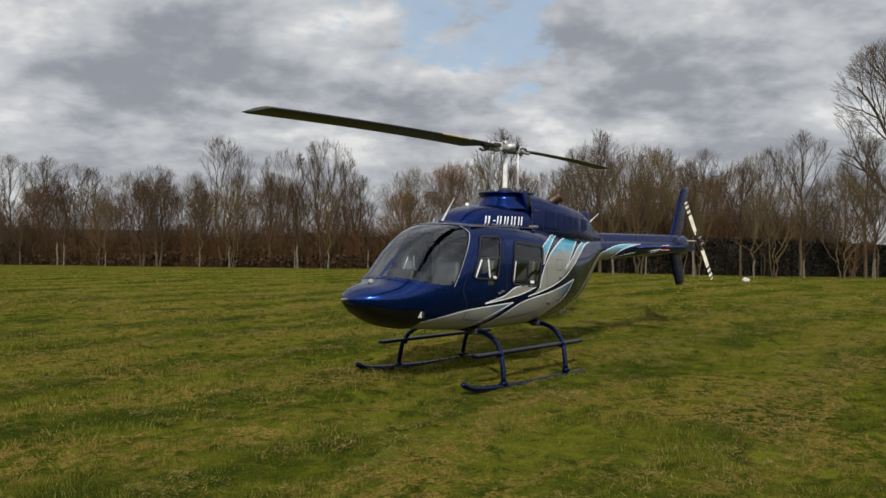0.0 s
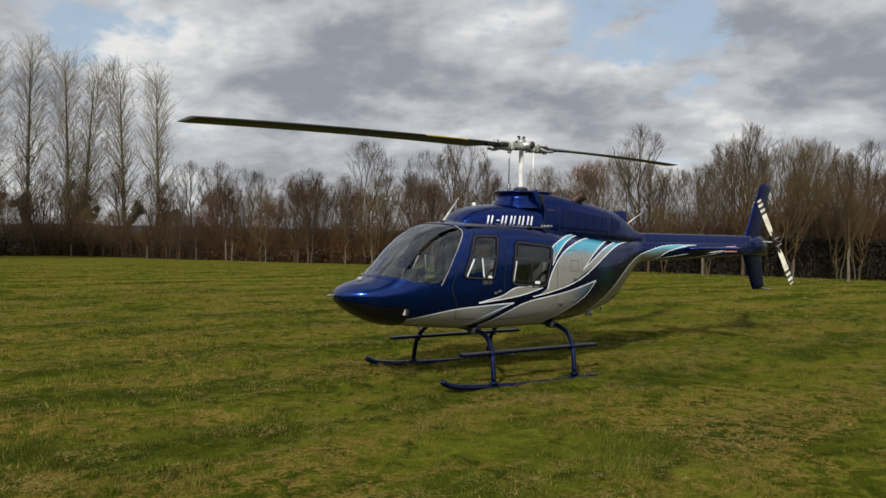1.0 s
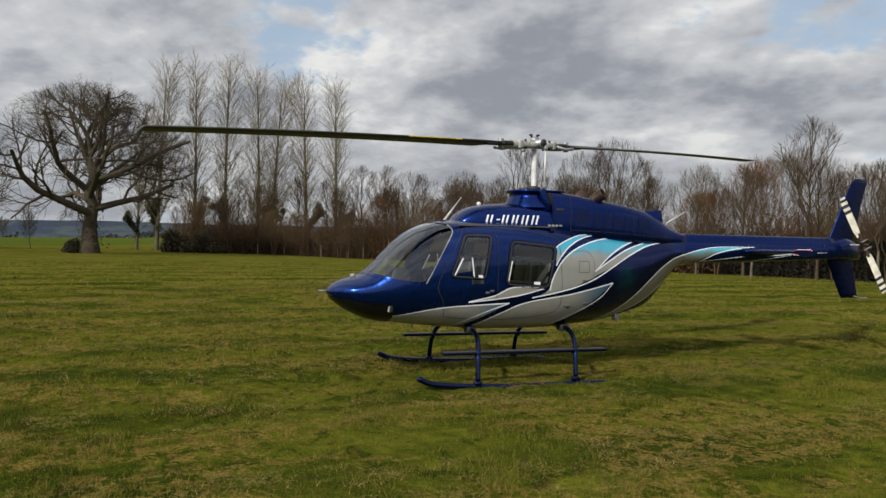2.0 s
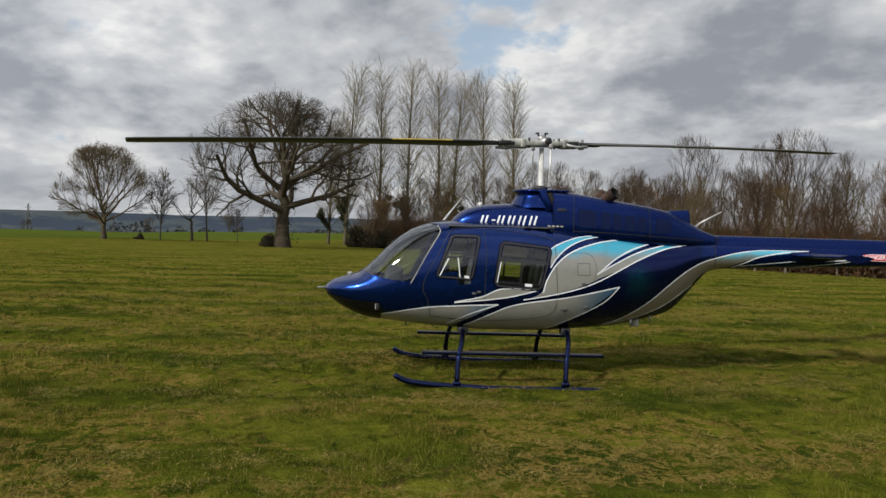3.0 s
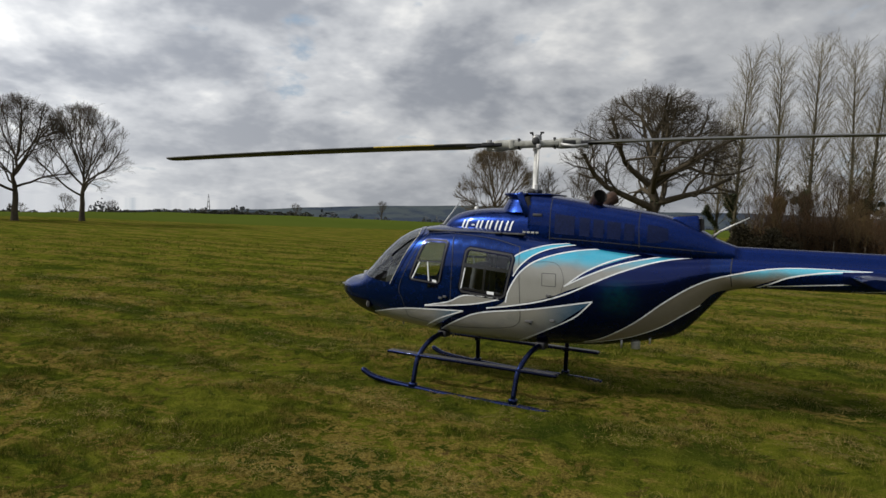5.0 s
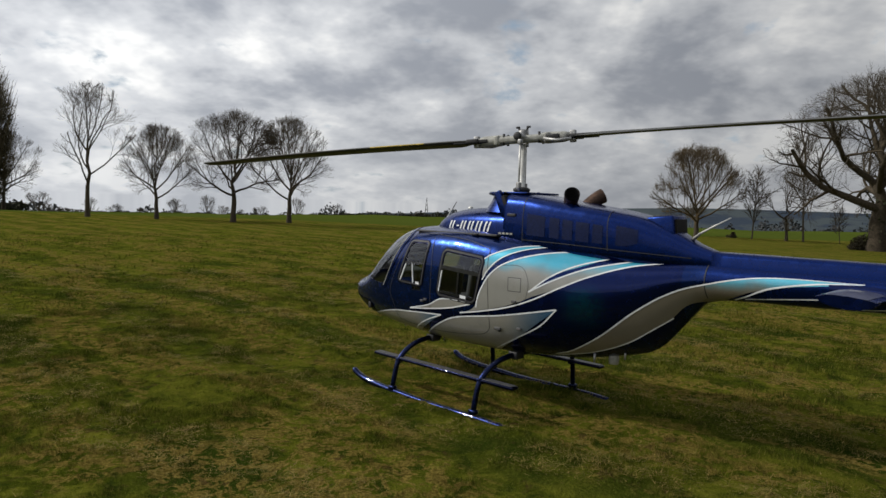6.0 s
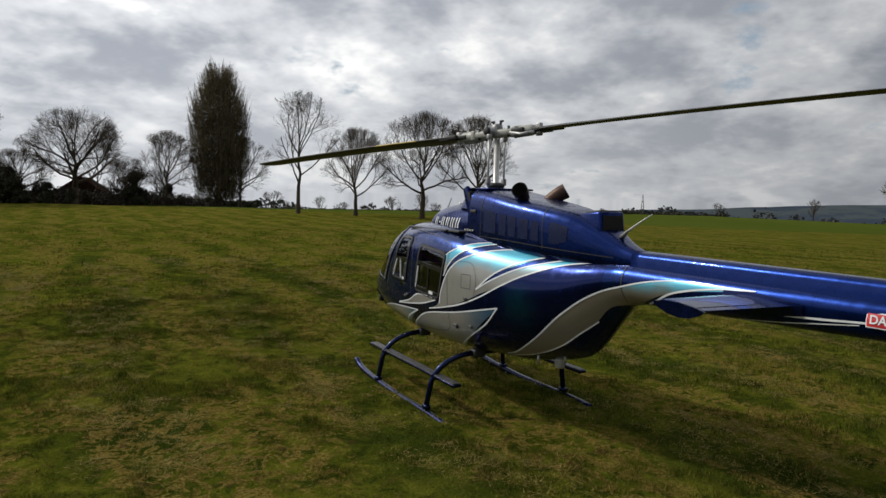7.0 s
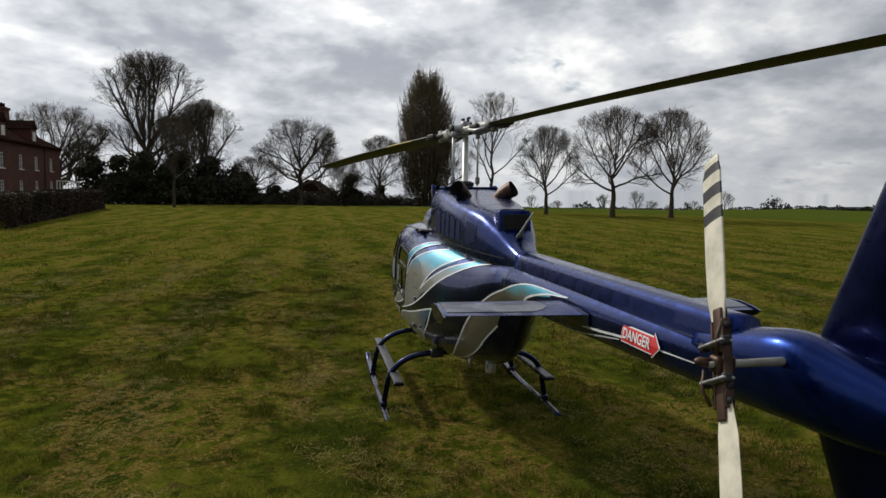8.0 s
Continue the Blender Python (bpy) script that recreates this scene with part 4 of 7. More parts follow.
# tail boom: drive shaft cover, tail plane, fins
verts = []
for x in np.linspace(-2.38, -5.35, 30):
    t = (x + 2.38) / -2.97
    w, zt, zb = .105 - .03 * t, 1.893 - .01 * t, HULL.crown(x) - .07
    for y, z in ((w + .012, zb), (w, zt - .05), (w * .85, zt - .015), (w * .45, zt), (-w * .45, zt), (-w * .85, zt - .015), (-w, zt - .05), (-w - .012, zb)):
        verts.append((x, y, z))
cover = part("drive_shaft_cover", sheet("drive_shaft_cover", verts, grid_faces(30, 8) + [tuple(range(8)), tuple(range(29 * 8, 30 * 8))], COWL_BLUE), heli, "blue tail rotor drive shaft cover on the boom")


def foil(stations, mat, name, label, thick=0.12, axis="z"):
    """A wing: stations of (span position, leading x, trailing x, offset), symmetric section."""
    cs = np.concatenate([(1 - np.cos(np.linspace(0, np.pi, 13))) / 2])
    prof = 5 * thick * (0.2969 * np.sqrt(cs) - 0.126 * cs - 0.3516 * cs ** 2 + 0.2843 * cs ** 3 - 0.1036 * cs ** 4)
    verts = []
    for s, lead, trail, off in stations:
        chord = lead - trail
        for i in list(range(13)) + list(range(11, 0, -1)):
            k = 1 if len(verts) % 24 < 13 else -1
            x, d = lead - cs[i] * chord, prof[i] * chord * k
            verts.append((x, d + off, s) if axis == "z" else (x, s, d + off))
    m = len(stations)
    faces = grid_faces(m, 24, True) + [tuple(range(24)), tuple(range((m - 1) * 24, m * 24))]
    return part(name, sheet(name, verts, faces, mat), heli, label)


FIN_Y = -.215
foil([(1.66, -5.46, -6.06, FIN_Y), (1.85, -5.53, -6.06, FIN_Y), (2.60, -5.885, -6.27, FIN_Y), (2.80, -5.985, -6.34, FIN_Y), (2.88, -6.08, -6.35, FIN_Y)], FIN_BLUE, "upper_fin", "dark blue swept upper tail fin", .13)
foil([(1.66, -5.47, -6.06, FIN_Y), (1.50, -5.52, -6.07, FIN_Y), (.97, -5.79, -6.19, FIN_Y), (.89, -5.84, -6.20, FIN_Y)], FIN_BLUE, "lower_fin", "dark blue swept lower tail fin", .12)
v, f = tube(bend([(-6.08, FIN_Y, .93), (-6.18, FIN_Y, .905), (-6.30, FIN_Y, .885), (-6.42, FIN_Y, .88)], 10), .012, 8)
part("tail_skid", sheet("tail_skid", v, f, STEEL), heli, "thin tubular tail guard")
for side in (1, -1):
    plane = foil([(.08 * side, -3.48, -3.96, 1.650), (.55 * side, -3.53, -3.97, 1.657), (.96 * side, -3.57, -3.98, 1.664), (.995 * side, -3.59, -3.97, 1.665)], COWL_BLUE, "tail_plane", "blue horizontal stabiliser with a grey tip", .13, "y")
    outline = [(-3.57, 1.672), (-3.62, 1.640), (-3.70, 1.612), (-3.80, 1.598), (-3.89, 1.606), (-3.96, 1.630), (-4.01, 1.662), (-3.93, 1.680), (-3.80, 1.694), (-3.66, 1.692)]
    k = len(outline)
    plate = [(x, (.994 + d) * side, z) for d in (0, .012) for x, z in outline]
    part("tip_plate", sheet("tip_plate", plate, [tuple(range(k)), tuple(range(k, 2 * k))] + [(i, (i + 1) % k, k + (i + 1) % k, k + i) for i in range(k)], FLANK, False), plane, "dark blue leaf-shaped tip plate")
    # lilac grey sheet just above the outer upper surface, rounded at its inner end
    rows = []
    for u in np.linspace(0, 1, 10):
        for c in np.linspace(.10, .84, 11):
            y = .97 - u * (.50 + .16 * math.sqrt(max(0, 1 - ((c - .47) / .38) ** 2)))
            lead, trail = np.interp(y, (.08, .55, .96), (-3.48, -3.53, -3.57)), np.interp(y, (.08, .55, .96), (-3.96, -3.97, -3.98))
            high = 5 * .13 * (.2969 * math.sqrt(c) - .126 * c - .3516 * c ** 2 + .2843 * c ** 3 - .1036 * c ** 4)
            rows.append((lead - c * (lead - trail), y * side, np.interp(y, (.08, .55, .96), (1.650, 1.657, 1.664)) + high * (lead - trail) + .003))
    part("tip_panel", sheet("tip_panel", rows, grid_faces(10, 11), TIP_GREY), plane, "lilac grey area with a rounded end")
    part("root_fairing", HULL.patch([(-3.42, 1.69), (-3.7, 1.70), (-4.05, 1.67)], [(-3.42, 1.58), (-3.7, 1.56), (-4.05, 1.60)], FLANK, .012, 14, 6, side), plane)
# gearbox fairing at the end of the boom, fairing into the fin
verts = []
for x, y, z, ry, rz in bend([(-5.10, 0, 1.684, .098, .142), (-5.30, 0, 1.682, .106, .152), (-5.50, -.01, 1.700, .110, .166), (-5.68, -.03, 1.709, .112, .172), (-5.90, -.08, 1.676, .100, .150), (-6.10, -.15, 1.638, .07, .105), (-6.21, -.20, 1.625, .02, .035)], 26):
    for k in range(24):
        a = 2 * math.pi * k / 24
        verts.append((x, y + ry * math.copysign(abs(math.cos(a)) ** .85, math.cos(a)), z + rz * math.copysign(abs(math.sin(a)) ** .85, math.sin(a))))
part("gearbox_fairing", sheet("gearbox_fairing", verts, grid_faces(26, 24, True) + [tuple(range(24)), tuple(range(25 * 24, 26 * 24))], COWL_BLUE), heli, "dark blue boom end faired over the tail rotor gearbox")
part("fin_bracket", box((.34, .14, .30), .04, (-5.74, -.13, 1.66)), heli, mat=COWL_BLUE)

# danger arrow on the boom
for side in (1, -1):
    y = .128 * side
    x0, z0 = -4.468, 1.645

    def q(u, w):
        lean = .26
        return (x0 - u, y - (.010 * u + lean * max(w, 0)) * side, z0 + w)
    for k, (grow, mat, lift) in enumerate(((.007, LINE, .003), (0.0, RED, .005))):
        hh = .040 + grow
        outline = [(-grow, -hh), (.33, -hh), (.33, -hh - .016), (.40 + grow * 1.5, 0), (.33, hh + .016), (.33, hh), (-grow, hh)]
        mid = [(-grow, 0), (.33, 0)]
        vs = [tuple(Vector(q(u, w)) + Vector((0, lift * side, 0))) for u, w in outline + mid]
        part("danger_sign" if k else "danger_border", sheet("danger_sign", vs, [(0, 1, 8, 7), (7, 8, 5, 6), (1, 2, 3, 8), (8, 3, 4, 5)], mat, False), heli, "red arrow decal with white lettering" if k else "")
    text = bpy.data.curves.new("danger_lettering", "FONT")
    text.body, text.size, text.align_x, text.align_y = "DANGER", .076, "CENTER", "CENTER"
    text.offset = .0016
    tmp = bpy.data.objects.new("tmp", text)
    scene.collection.objects.link(tmp)
    me = bpy.data.meshes.new_from_object(tmp.evaluated_get(bpy.context.evaluated_depsgraph_get()))
    bpy.data.objects.remove(tmp)
    ux = Vector((-1, -.01, 0)) if side > 0 else Vector((1, -.01, 0))
    uy = Vector((0, -.13 * side, 1)).normalized()
    uz = ux.cross(uy).normalized()
    m = Matrix((ux.normalized(), uy, uz)).transposed().to_4x4()
    m.translation = Vector((x0 - .165, y + .0055 * side, z0 + .002))
    me.transform(Matrix.Diagonal((.97, 1, 1, 1)))
    me.transform(m)
    part("danger_lettering", me, heli, "white lettering on the red arrow", False, LINE)

# skid landing gear: tubes, arched cross tubes, steps
for side in (1, -1):
    v, f = tube(bend([(1.90, .925 * side, .130), (1.86, .925 * side, .108), (1.78, .924 * side, .070), (1.66, .923 * side, .040), (1.4, .923 * side, .012), (1.1, .924 * side, -.006), (.6, .925 * side, -.028), (-.2, .93 * side, -.030), (-.5, .93 * side, -.036), (-.70, .93 * side, -.05)], 26), [.02, .03] + [.036] * 24, 12)
    sk = part("skid_tube", sheet("skid_tube", v, f, TUBE_BLUE), heli, "blue skid tube with an upturned toe")
    part("wear_shoe", box((.35, .06, .012), .004, (1.20, .924 * side, -.046)), sk, mat=STEEL)
    for x in (1.14, -.19):
        part("saddle", box((.10, .075, .06), .02, (x, .925 * side, .03)), sk, mat=TUBE_BLUE)
    st = part("step", box((2.24, .105, .034), .01, (.444, .82 * side, .375), Euler((0, radians(-0.5), 0)).to_matrix()), heli, "long dark blue boarding step", mat=NAVY)
    part("tread", box((2.20, .085, .006), .002, (.444, .82 * side, .396), Euler((0, radians(-0.5), 0)).to_matrix()), st, "grey grip tape on the step", mat=GRIT)
    for x in (1.12, -.21):
        part("step_clamp", box((.05, .09, .07), .01, (x, .845 * side, .36)), st, mat=TUBE_BLUE)
for x0, x1 in ((1.14, 1.03), (-.19, -.30)):
    half = [(x0, .925, .04), (x0 - .01, .895, .22), (x0 - .025, .86, .36), (x0 - .06, .76, .49), (x0 - .09, .60, .575), (x1, .38, .61), (x1, .15, .615)]
    line = half + [(x, -y, z) for x, y, z in half[::-1]]
    v, f = tube(bend(line, 48), .031, 12)
    ct = part("cross_tube", sheet("cross_tube", v, f, TUBE_BLUE), heli, "arched blue landing gear cross tube")
    for side in (1, -1):
        part("cross_tube_clamp", box((.12, .14, .085), .015, (x1, .36 * side, .605)), ct, "black cross tube clamp", mat=RUBBER)
# belly fittings
v, f = tube([(-1.34, 0.02, .80), (-1.34, .02, .70), (-1.34, .02, .64)], [.05, .055, .05], 16)
part("belly_beacon", sheet("belly_beacon", v, f, PALE), heli, "grey cylindrical belly fitting")
for x, y in ((1.75, .18), (.95, .25), (-1.22, .2), (-1.52, .1), (1.4, 0)):
    v, f = tube([(x, y, HULL.keel(x) + .06), (x, y, HULL.keel(x) - .035)], [.014, .010], 8)
    part("drain_pipe", sheet("drain_pipe", v, f, STEEL), heli)

# antennas and probe
v, f = tube([(1.30, 0, 1.965), (1.18, 0, 2.13), (1.05, 0, 2.30)], [.020, .011, .006], 8)
w = part("whip_antenna", sheet("whip_antenna", v, f, MAST_GREY), heli, "thin pale whip antenna")
part("antenna_foot", box((.07, .04, .03), .01, (1.30, 0, 1.985)), w, mat=RUBBER)
part("blade_antenna", sheet("blade_antenna", *tube([(-2.12, 0, 1.985), (-2.18, 0, 2.03), (-2.22, 0, 2.065)], [.036, .022, .011], 12, .6), PALE), heli, "white antenna root")
part("trailing_antenna", sheet("trailing_antenna", *tube([(-2.19, 0, 2.045), (-2.34, 0, 2.13), (-2.50, 0, 2.215)], [.012, .008, .005], 8), MAST_GREY), heli, "thin trailing antenna rod")
part("pitot_tube", sheet("pitot_tube", *tube([(2.76, 0, 1.075), (2.85, 0, 1.082), (2.91, 0, 1.082)], [.018, .011, .009], 10), STEEL), heli, "steel pitot tube on the nose")
part("nose_vent", sheet("nose_vent", *tube([(2.49, .02, 1.25), (2.49, .02, 1.285), (2.49, .02, 1.295)], [.035, .033, .015], 14), PALE), heli, "small white dome on the nose")
part("anti_collision_light", sheet("anti_collision_light", *tube([(.80, 0, 2.19), (.80, 0, 2.235), (.80, 0, 2.25)], [.03, .03, .014], 14), LAMP), heli)
for x in (.35, .05):
    for side in (1, -1):
        part("roof_fitting", box((.09, .05, .025), .008, (x - .1, .50 * side, HULL.at(x - .1, HULL.angle(np.array(x - .1), np.array(1.90)))[2] + .03)), heli, mat=RUBBER)

# main rotor
AZ = math.degrees(math.atan2(1.44, 4.84))
FLAP = 2.6
part("mast", sheet("mast", *tube([(0, 0, 2.38), (0, 0, 2.46), (0, 0, 2.48), (0, 0, 2.99)], [.065, .06, .034, .032], 18), MAST_GREY), heli, "pale grey rotor mast")
part("swashplate", sheet("swashplate", *tube([(0, 0, 2.42), (0, 0, 2.45), (0, 0, 2.47), (0, 0, 2.49)], [.085, .10, .10, .06], 24), RUBBER), heli, "dark swashplate at the mast foot")
hub_turn = Matrix.Translation((0, 0, 3.045)) @ pose(0, 0, 0, 0, 0, AZ) @ pose(0, 0, 0, 0, FLAP, 0)
rotor = new("main_rotor")
rotor.parent = heli
rotor.matrix_local = hub_turn
tagged(rotor, "two-bladed main rotor with black blades")
part("yoke", box((.62, .16, .085), .03, (0, 0, 0)), rotor, "pale grey rotor yoke", mat=PALE)
part("trunnion", sheet("trunnion", *tube([(0, -.17, .02), (0, .17, .02)], .05, 16), STEEL), rotor, "steel trunnion")
part("mast_nut", sheet("mast_nut", *tube([(0, 0, .02), (0, 0, .10), (0, 0, .115)], [.062, .06, .03], 12), STEEL), rotor, "steel mast nut")
for k in (1, -1):
    arm = part("stop_arm", box((.022, .026, .085), .006, (.042 * k, 0, .098), Euler((0, radians(22 * k), 0)).to_matrix()), rotor, "dark flapping stop arm", mat=RUBBER)
    part("stop_weight", box((.046, .03, .022), .006, (.066 * k, 0, .140)), arm, mat=RUBBER)
    part("trunnion_cap", sheet("trunnion_cap", *tube([(0, .15 * k, .02), (0, .19 * k, .02), (0, .20 * k, .02)], [.048, .048, .024], 14), RUBBER), rotor, "dark trunnion cap")
    for y in (.062, -.062):
        part("yoke_bolt", sheet("yoke_bolt", *tube([(.22 * k, y, -.06), (.22 * k, y, .07)], .016, 8), RUBBER), rotor)
    part("grip_clamp", box((.07, .17, .115), .02, (.31 * k, 0, 0)), rotor, "pale blade grip clamp", mat=PALE)


def build_blade(turn):
    cs = (1 - np.cos(np.linspace(0, np.pi, 11))) / 2
    prof = 5 * .12 * (0.2969 * np.sqrt(cs) - 0.126 * cs - 0.3516 * cs ** 2 + 0.2843 * cs ** 3 - 0.1036 * cs ** 4)
    verts, rs = [], np.concatenate([np.linspace(.62, 1.0, 6), np.linspace(1.3, 4.98, 24), [5.05, 5.08]])
    for r in rs:
        grow = ease(r, .62, .95)
        chord = .33 * (0.55 + .45 * grow) * (1 if r < 5.0 else .93)
        thick = prof * chord * (1 if r > 1.2 else 1.2)
        droop = -.0042 * r * r + .012 * r
        a = radians(8 - 1.0 * r)
        for i in list(range(11)) + list(range(9, 0, -1)):
            s = 1 if len(verts) % 20 < 11 else -1
            y, z = .08 - cs[i] * chord, thick[i] * s
            verts.append((r, y * math.cos(a) - z * math.sin(a), droop + y * math.sin(a) + z * math.cos(a)))
    m = len(rs)
    faces = grid_faces(m, 20, True) + [tuple(range(20)), tuple(range((m - 1) * 20, m * 20))]
    me = sheet("blade", verts, faces, OLIVE)
    me.materials.append(YELLOW)
    for poly in me.polygons:
        r, lead = poly.center.x, poly.center.y > .045
        if 4.80 < r < 4.90 or (poly.center.y > .062 and 1.2 < r < 2.1):
            poly.material_index = 1
    me.transform(turn)
    b = part("blade", me, rotor, "long black rotor blade with yellow marks")
    g = part("blade_grip", sheet("blade_grip", *tube([(.18, 0, 0), (.30, 0, 0), (.50, 0, 0), (.56, 0, 0)], [.05, .068, .062, .045], 16), PALE), rotor, "pale grey blade grip")
    g.data.transform(turn)
    for y, name in ((.0, "blade_bolt"), (.16, "drag_brace"), (-.15, "pitch_horn")):
        bm = box((.16 if y else .07, .05, .05 if y else .14), .012, (.60 if y >= 0 else .40, y * .8, .0))
        h = part(name, bm, rotor, mat=RUBBER if y else STEEL)
        h.data.transform(turn)
    bm = box((.46, .12, .05), .015, (.66, .01, 0))
    h = part("blade_root_fitting", bm, rotor, "dark blade root fitting", mat=RUBBER)
    h.data.transform(turn)
    v, f = tube([(.30, -.13, -.02), (.46, -.14, -.05), (.62, -.12, -.04)], .02, 8)
    h = part("pitch_arm", sheet("pitch_arm", v, f, STEEL), rotor)
    h.data.transform(turn)


build_blade(Matrix())
build_blade(pose(0, 0, 0, 0, 0, 180))
for side in (1, -1):
    top = Vector((.085 * side, -.160 * side, 3.00))
    v, f = tube([(top.x, top.y, 2.44), tuple(top)], .012, 10)
    link = part("pitch_link", sheet("pitch_link", v, f, MAST_GREY), heli, "pale pitch link rod")
    part("rod_end", box((.05, .05, .08), .012, (top.x, top.y, 2.50)), link, mat=STEEL)
    part("rod_end", box((.05, .05, .06), .012, tuple(top)), link, mat=STEEL)

# tail rotor, on the left of the fin
tail = new("tail_rotor")
tail.parent = heli
tail_hub = Vector((-5.690, .312, 1.776))
tail.matrix_local = Matrix.Translation(tail_hub)
tagged(tail, "two-bladed cream tail rotor with black stripes")
tip = (Vector((-5.375, .184, 2.523)) - Vector((-5.990, .425, 1.097))).normalized()
fore = tip.cross(Vector((0, 1, 0))).normalized()
out = fore.cross(tip).normalized()
basis = Matrix((tip, fore, out)).transposed().to_4x4()


def tail_blade(turn):
    cs = (1 - np.cos(np.linspace(0, np.pi, 9))) / 2
    prof = 5 * .12 * (0.2969 * np.sqrt(cs) - 0.126 * cs - 0.3516 * cs ** 2 + 0.2843 * cs ** 3 - 0.1036 * cs ** 4)
    rs = np.array([.14, .18, .25, .40, .50, .555, .556, .605, .606, .655, .656, .705, .706, .755, .756, .795, .815, .825])
    verts = []
    for r in rs:
        chord = .138 * min(1, .6 + (r - .14) * 3) * (1 if r < .79 else .8)
        for i in list(range(9)) + list(range(7, 0, -1)):
            s = 1 if len(verts) % 16 < 9 else -1
            verts.append((r, chord * (.35 - cs[i]), prof[i] * chord * s))
    m = len(rs)
    me = sheet("tail_blade", verts, grid_faces(m, 16, True) + [tuple(range(16)), tuple(range((m - 1) * 16, m * 16))], CREAM)
    me.materials.append(RUBBER)
    for poly in me.polygons:
        r = poly.center.x
        if .556 < r < .605 or .656 < r < .705 or .74 < r < .756 or .756 < r < .79:
            poly.material_index = 1 if not .706 < r < .755 else 0
    me.transform(basis @ turn)
    part("tail_blade", me, tail, "cream tail rotor blade with black stripes near the tip")
    bm = box((.17, .052, .034), .008, (.12, 0, 0))
    bm.transform(basis @ turn)
    part("blade_root", bm, tail, mat=BURNT)
    v, f = tube([(.02, .045, .045), (.09, .06, .048), (.15, .05, .022)], .007, 8)
    me = sheet("pitch_rod", v, f, BURNT)
    me.transform(basis @ turn)
    part("pitch_rod", me, tail)


tail_blade(Matrix())
tail_blade(pose(0, 0, 0, 0, 0, 180))
part("tail_hub", box((.062, .075, .062), .012, (0, 0, 0)), tail, "greasy steel tail rotor hub", mat=BURNT)
for e in (-.036, .036):
    bm = box((.32, .012, .036), .004, (0, e, 0))
    bm.transform(basis)
    strap = part("yoke_strap", bm, tail, "brown steel yoke strap", mat=BURNT)
    for k in (-.135, -.085, .085, .135):
        v, f = tube([(k, e - math.copysign(.004, e), 0), (k, e + math.copysign(.016, e), 0)], .013, 8)
        me = sheet("strap_bolt", v, f, RUBBER)
        me.transform(basis)
        part("strap_bolt", me, strap)
for k in (-.066, .066):
    bm = box((.011, .165, .046), .004, (k, .01, .03))
    bm.transform(basis)
    plate = part("link_plate", bm, tail, "thin steel link plate", mat=STEEL)
    for e in (-.062, .080):
        bm = box((.034, .026, .034), .008, (k, e, .032))
        bm.transform(basis)
        part("rod_end", bm, plate, mat=RUBBER)
v, f = tube([(0, -.01, .03), (0, -.01, .085), (0, -.01, .10)], [.019, .017, .009], 12)
me = sheet("crosshead", v, f, BURNT)
me.transform(basis)
part("crosshead", me, tail, "steel pitch change crosshead")
part("output_shaft", sheet("output_shaft", *tube([(0, -.34, 0), (0, -.10, 0), (0, .02, 0), (0, .055, 0)], [.020, .015, .015, .012], 12), PALE), tail, "steel tail rotor shaft")



# ------------------------------------------------------------------ trees
def bark(name, low, high, scale=6.0):
    def paint(n):
        at = n.add("ShaderNodeTexCoord").outputs["Object"]
        rnd = n.add("ShaderNodeObjectInfo").outputs["Random"]
        a = n.noise(at, scale, 5.0, 0.65)
        b = n.noise(at, 0.7, 3.0)
        tint = n.mix(n.ramp(a, 0.3, 0.7), low, high)
        tint = n.mix(n.ramp(b, 0.4, 0.75, 0.0, 0.4), tint, tuple(0.6 * c for c in low))
        tint = n.mix(n.math("MULTIPLY", rnd, 0.3), tint, (0.10, 0.085, 0.055))
        return n.add("ShaderNodeBsdfPrincipled", Base_Color=tint, Roughness=0.9, Specular_IOR_Level=0.1, Normal=bump(n, a, 0.6, 0.03))
    return material(name, paint)


def leafy(name, low, high):
    def paint(n):
        at = n.add("ShaderNodeNewGeometry")
        tint = n.mix(at.outputs["Random Per Island"], low, high)
        tint = n.mix(n.ramp(n.noise(at.outputs["Position"], 0.8, 4.0), 0.35, 0.7), tint, tuple(0.6 * c for c in low))
        p = n.add("ShaderNodeBsdfPrincipled", Base_Color=tint, Roughness=0.75, Specular_IOR_Level=0.2)
        return p
    return material(name, paint)


BARK_OAK = bark("oak_bark", (0.030, 0.024, 0.017), (0.076, 0.060, 0.043))
BARK_GREY = bark("grey_bark", (0.036, 0.030, 0.021), (0.084, 0.068, 0.050))
BARK_POPLAR = bark("poplar_bark", (0.052, 0.045, 0.030), (0.12, 0.104, 0.068))
TWIG_POPLAR = bark("poplar_twigs", (0.115, 0.098, 0.058), (0.225, 0.19, 0.115))
BARK_WOOD = bark("brown_bark", (0.034, 0.023, 0.013), (0.080, 0.055, 0.032))
BARK_BIRCH = bark("birch_bark", (0.065, 0.053, 0.038), (0.152, 0.129, 0.099), 3.0)
TWIG_FIELD = bark("field_tree_twigs", (0.053, 0.039, 0.021), (0.105, 0.079, 0.044))
TWIG_BROWN = bark("brown_twigs", (0.024, 0.014, 0.008), (0.054, 0.033, 0.018))
SCRUB = bark("brown_scrub", (0.042, 0.022, 0.010), (0.094, 0.050, 0.022))
TWIG_RED = bark("russet_twigs", (0.068, 0.027, 0.009), (0.120, 0.052, 0.017))
TWIG_PALE = bark("golden_twigs", (0.050, 0.034, 0.014), (0.098, 0.068, 0.028))
TWIG_DARK = bark("dark_twigs", (0.035, 0.028, 0.020), (0.075, 0.060, 0.044))
IVY = leafy("ivy_leaves", (0.020, 0.028, 0.010), (0.05, 0.055, 0.022))
YEW = leafy("yew_needles", (0.030, 0.031, 0.019), (0.066, 0.066, 0.036))
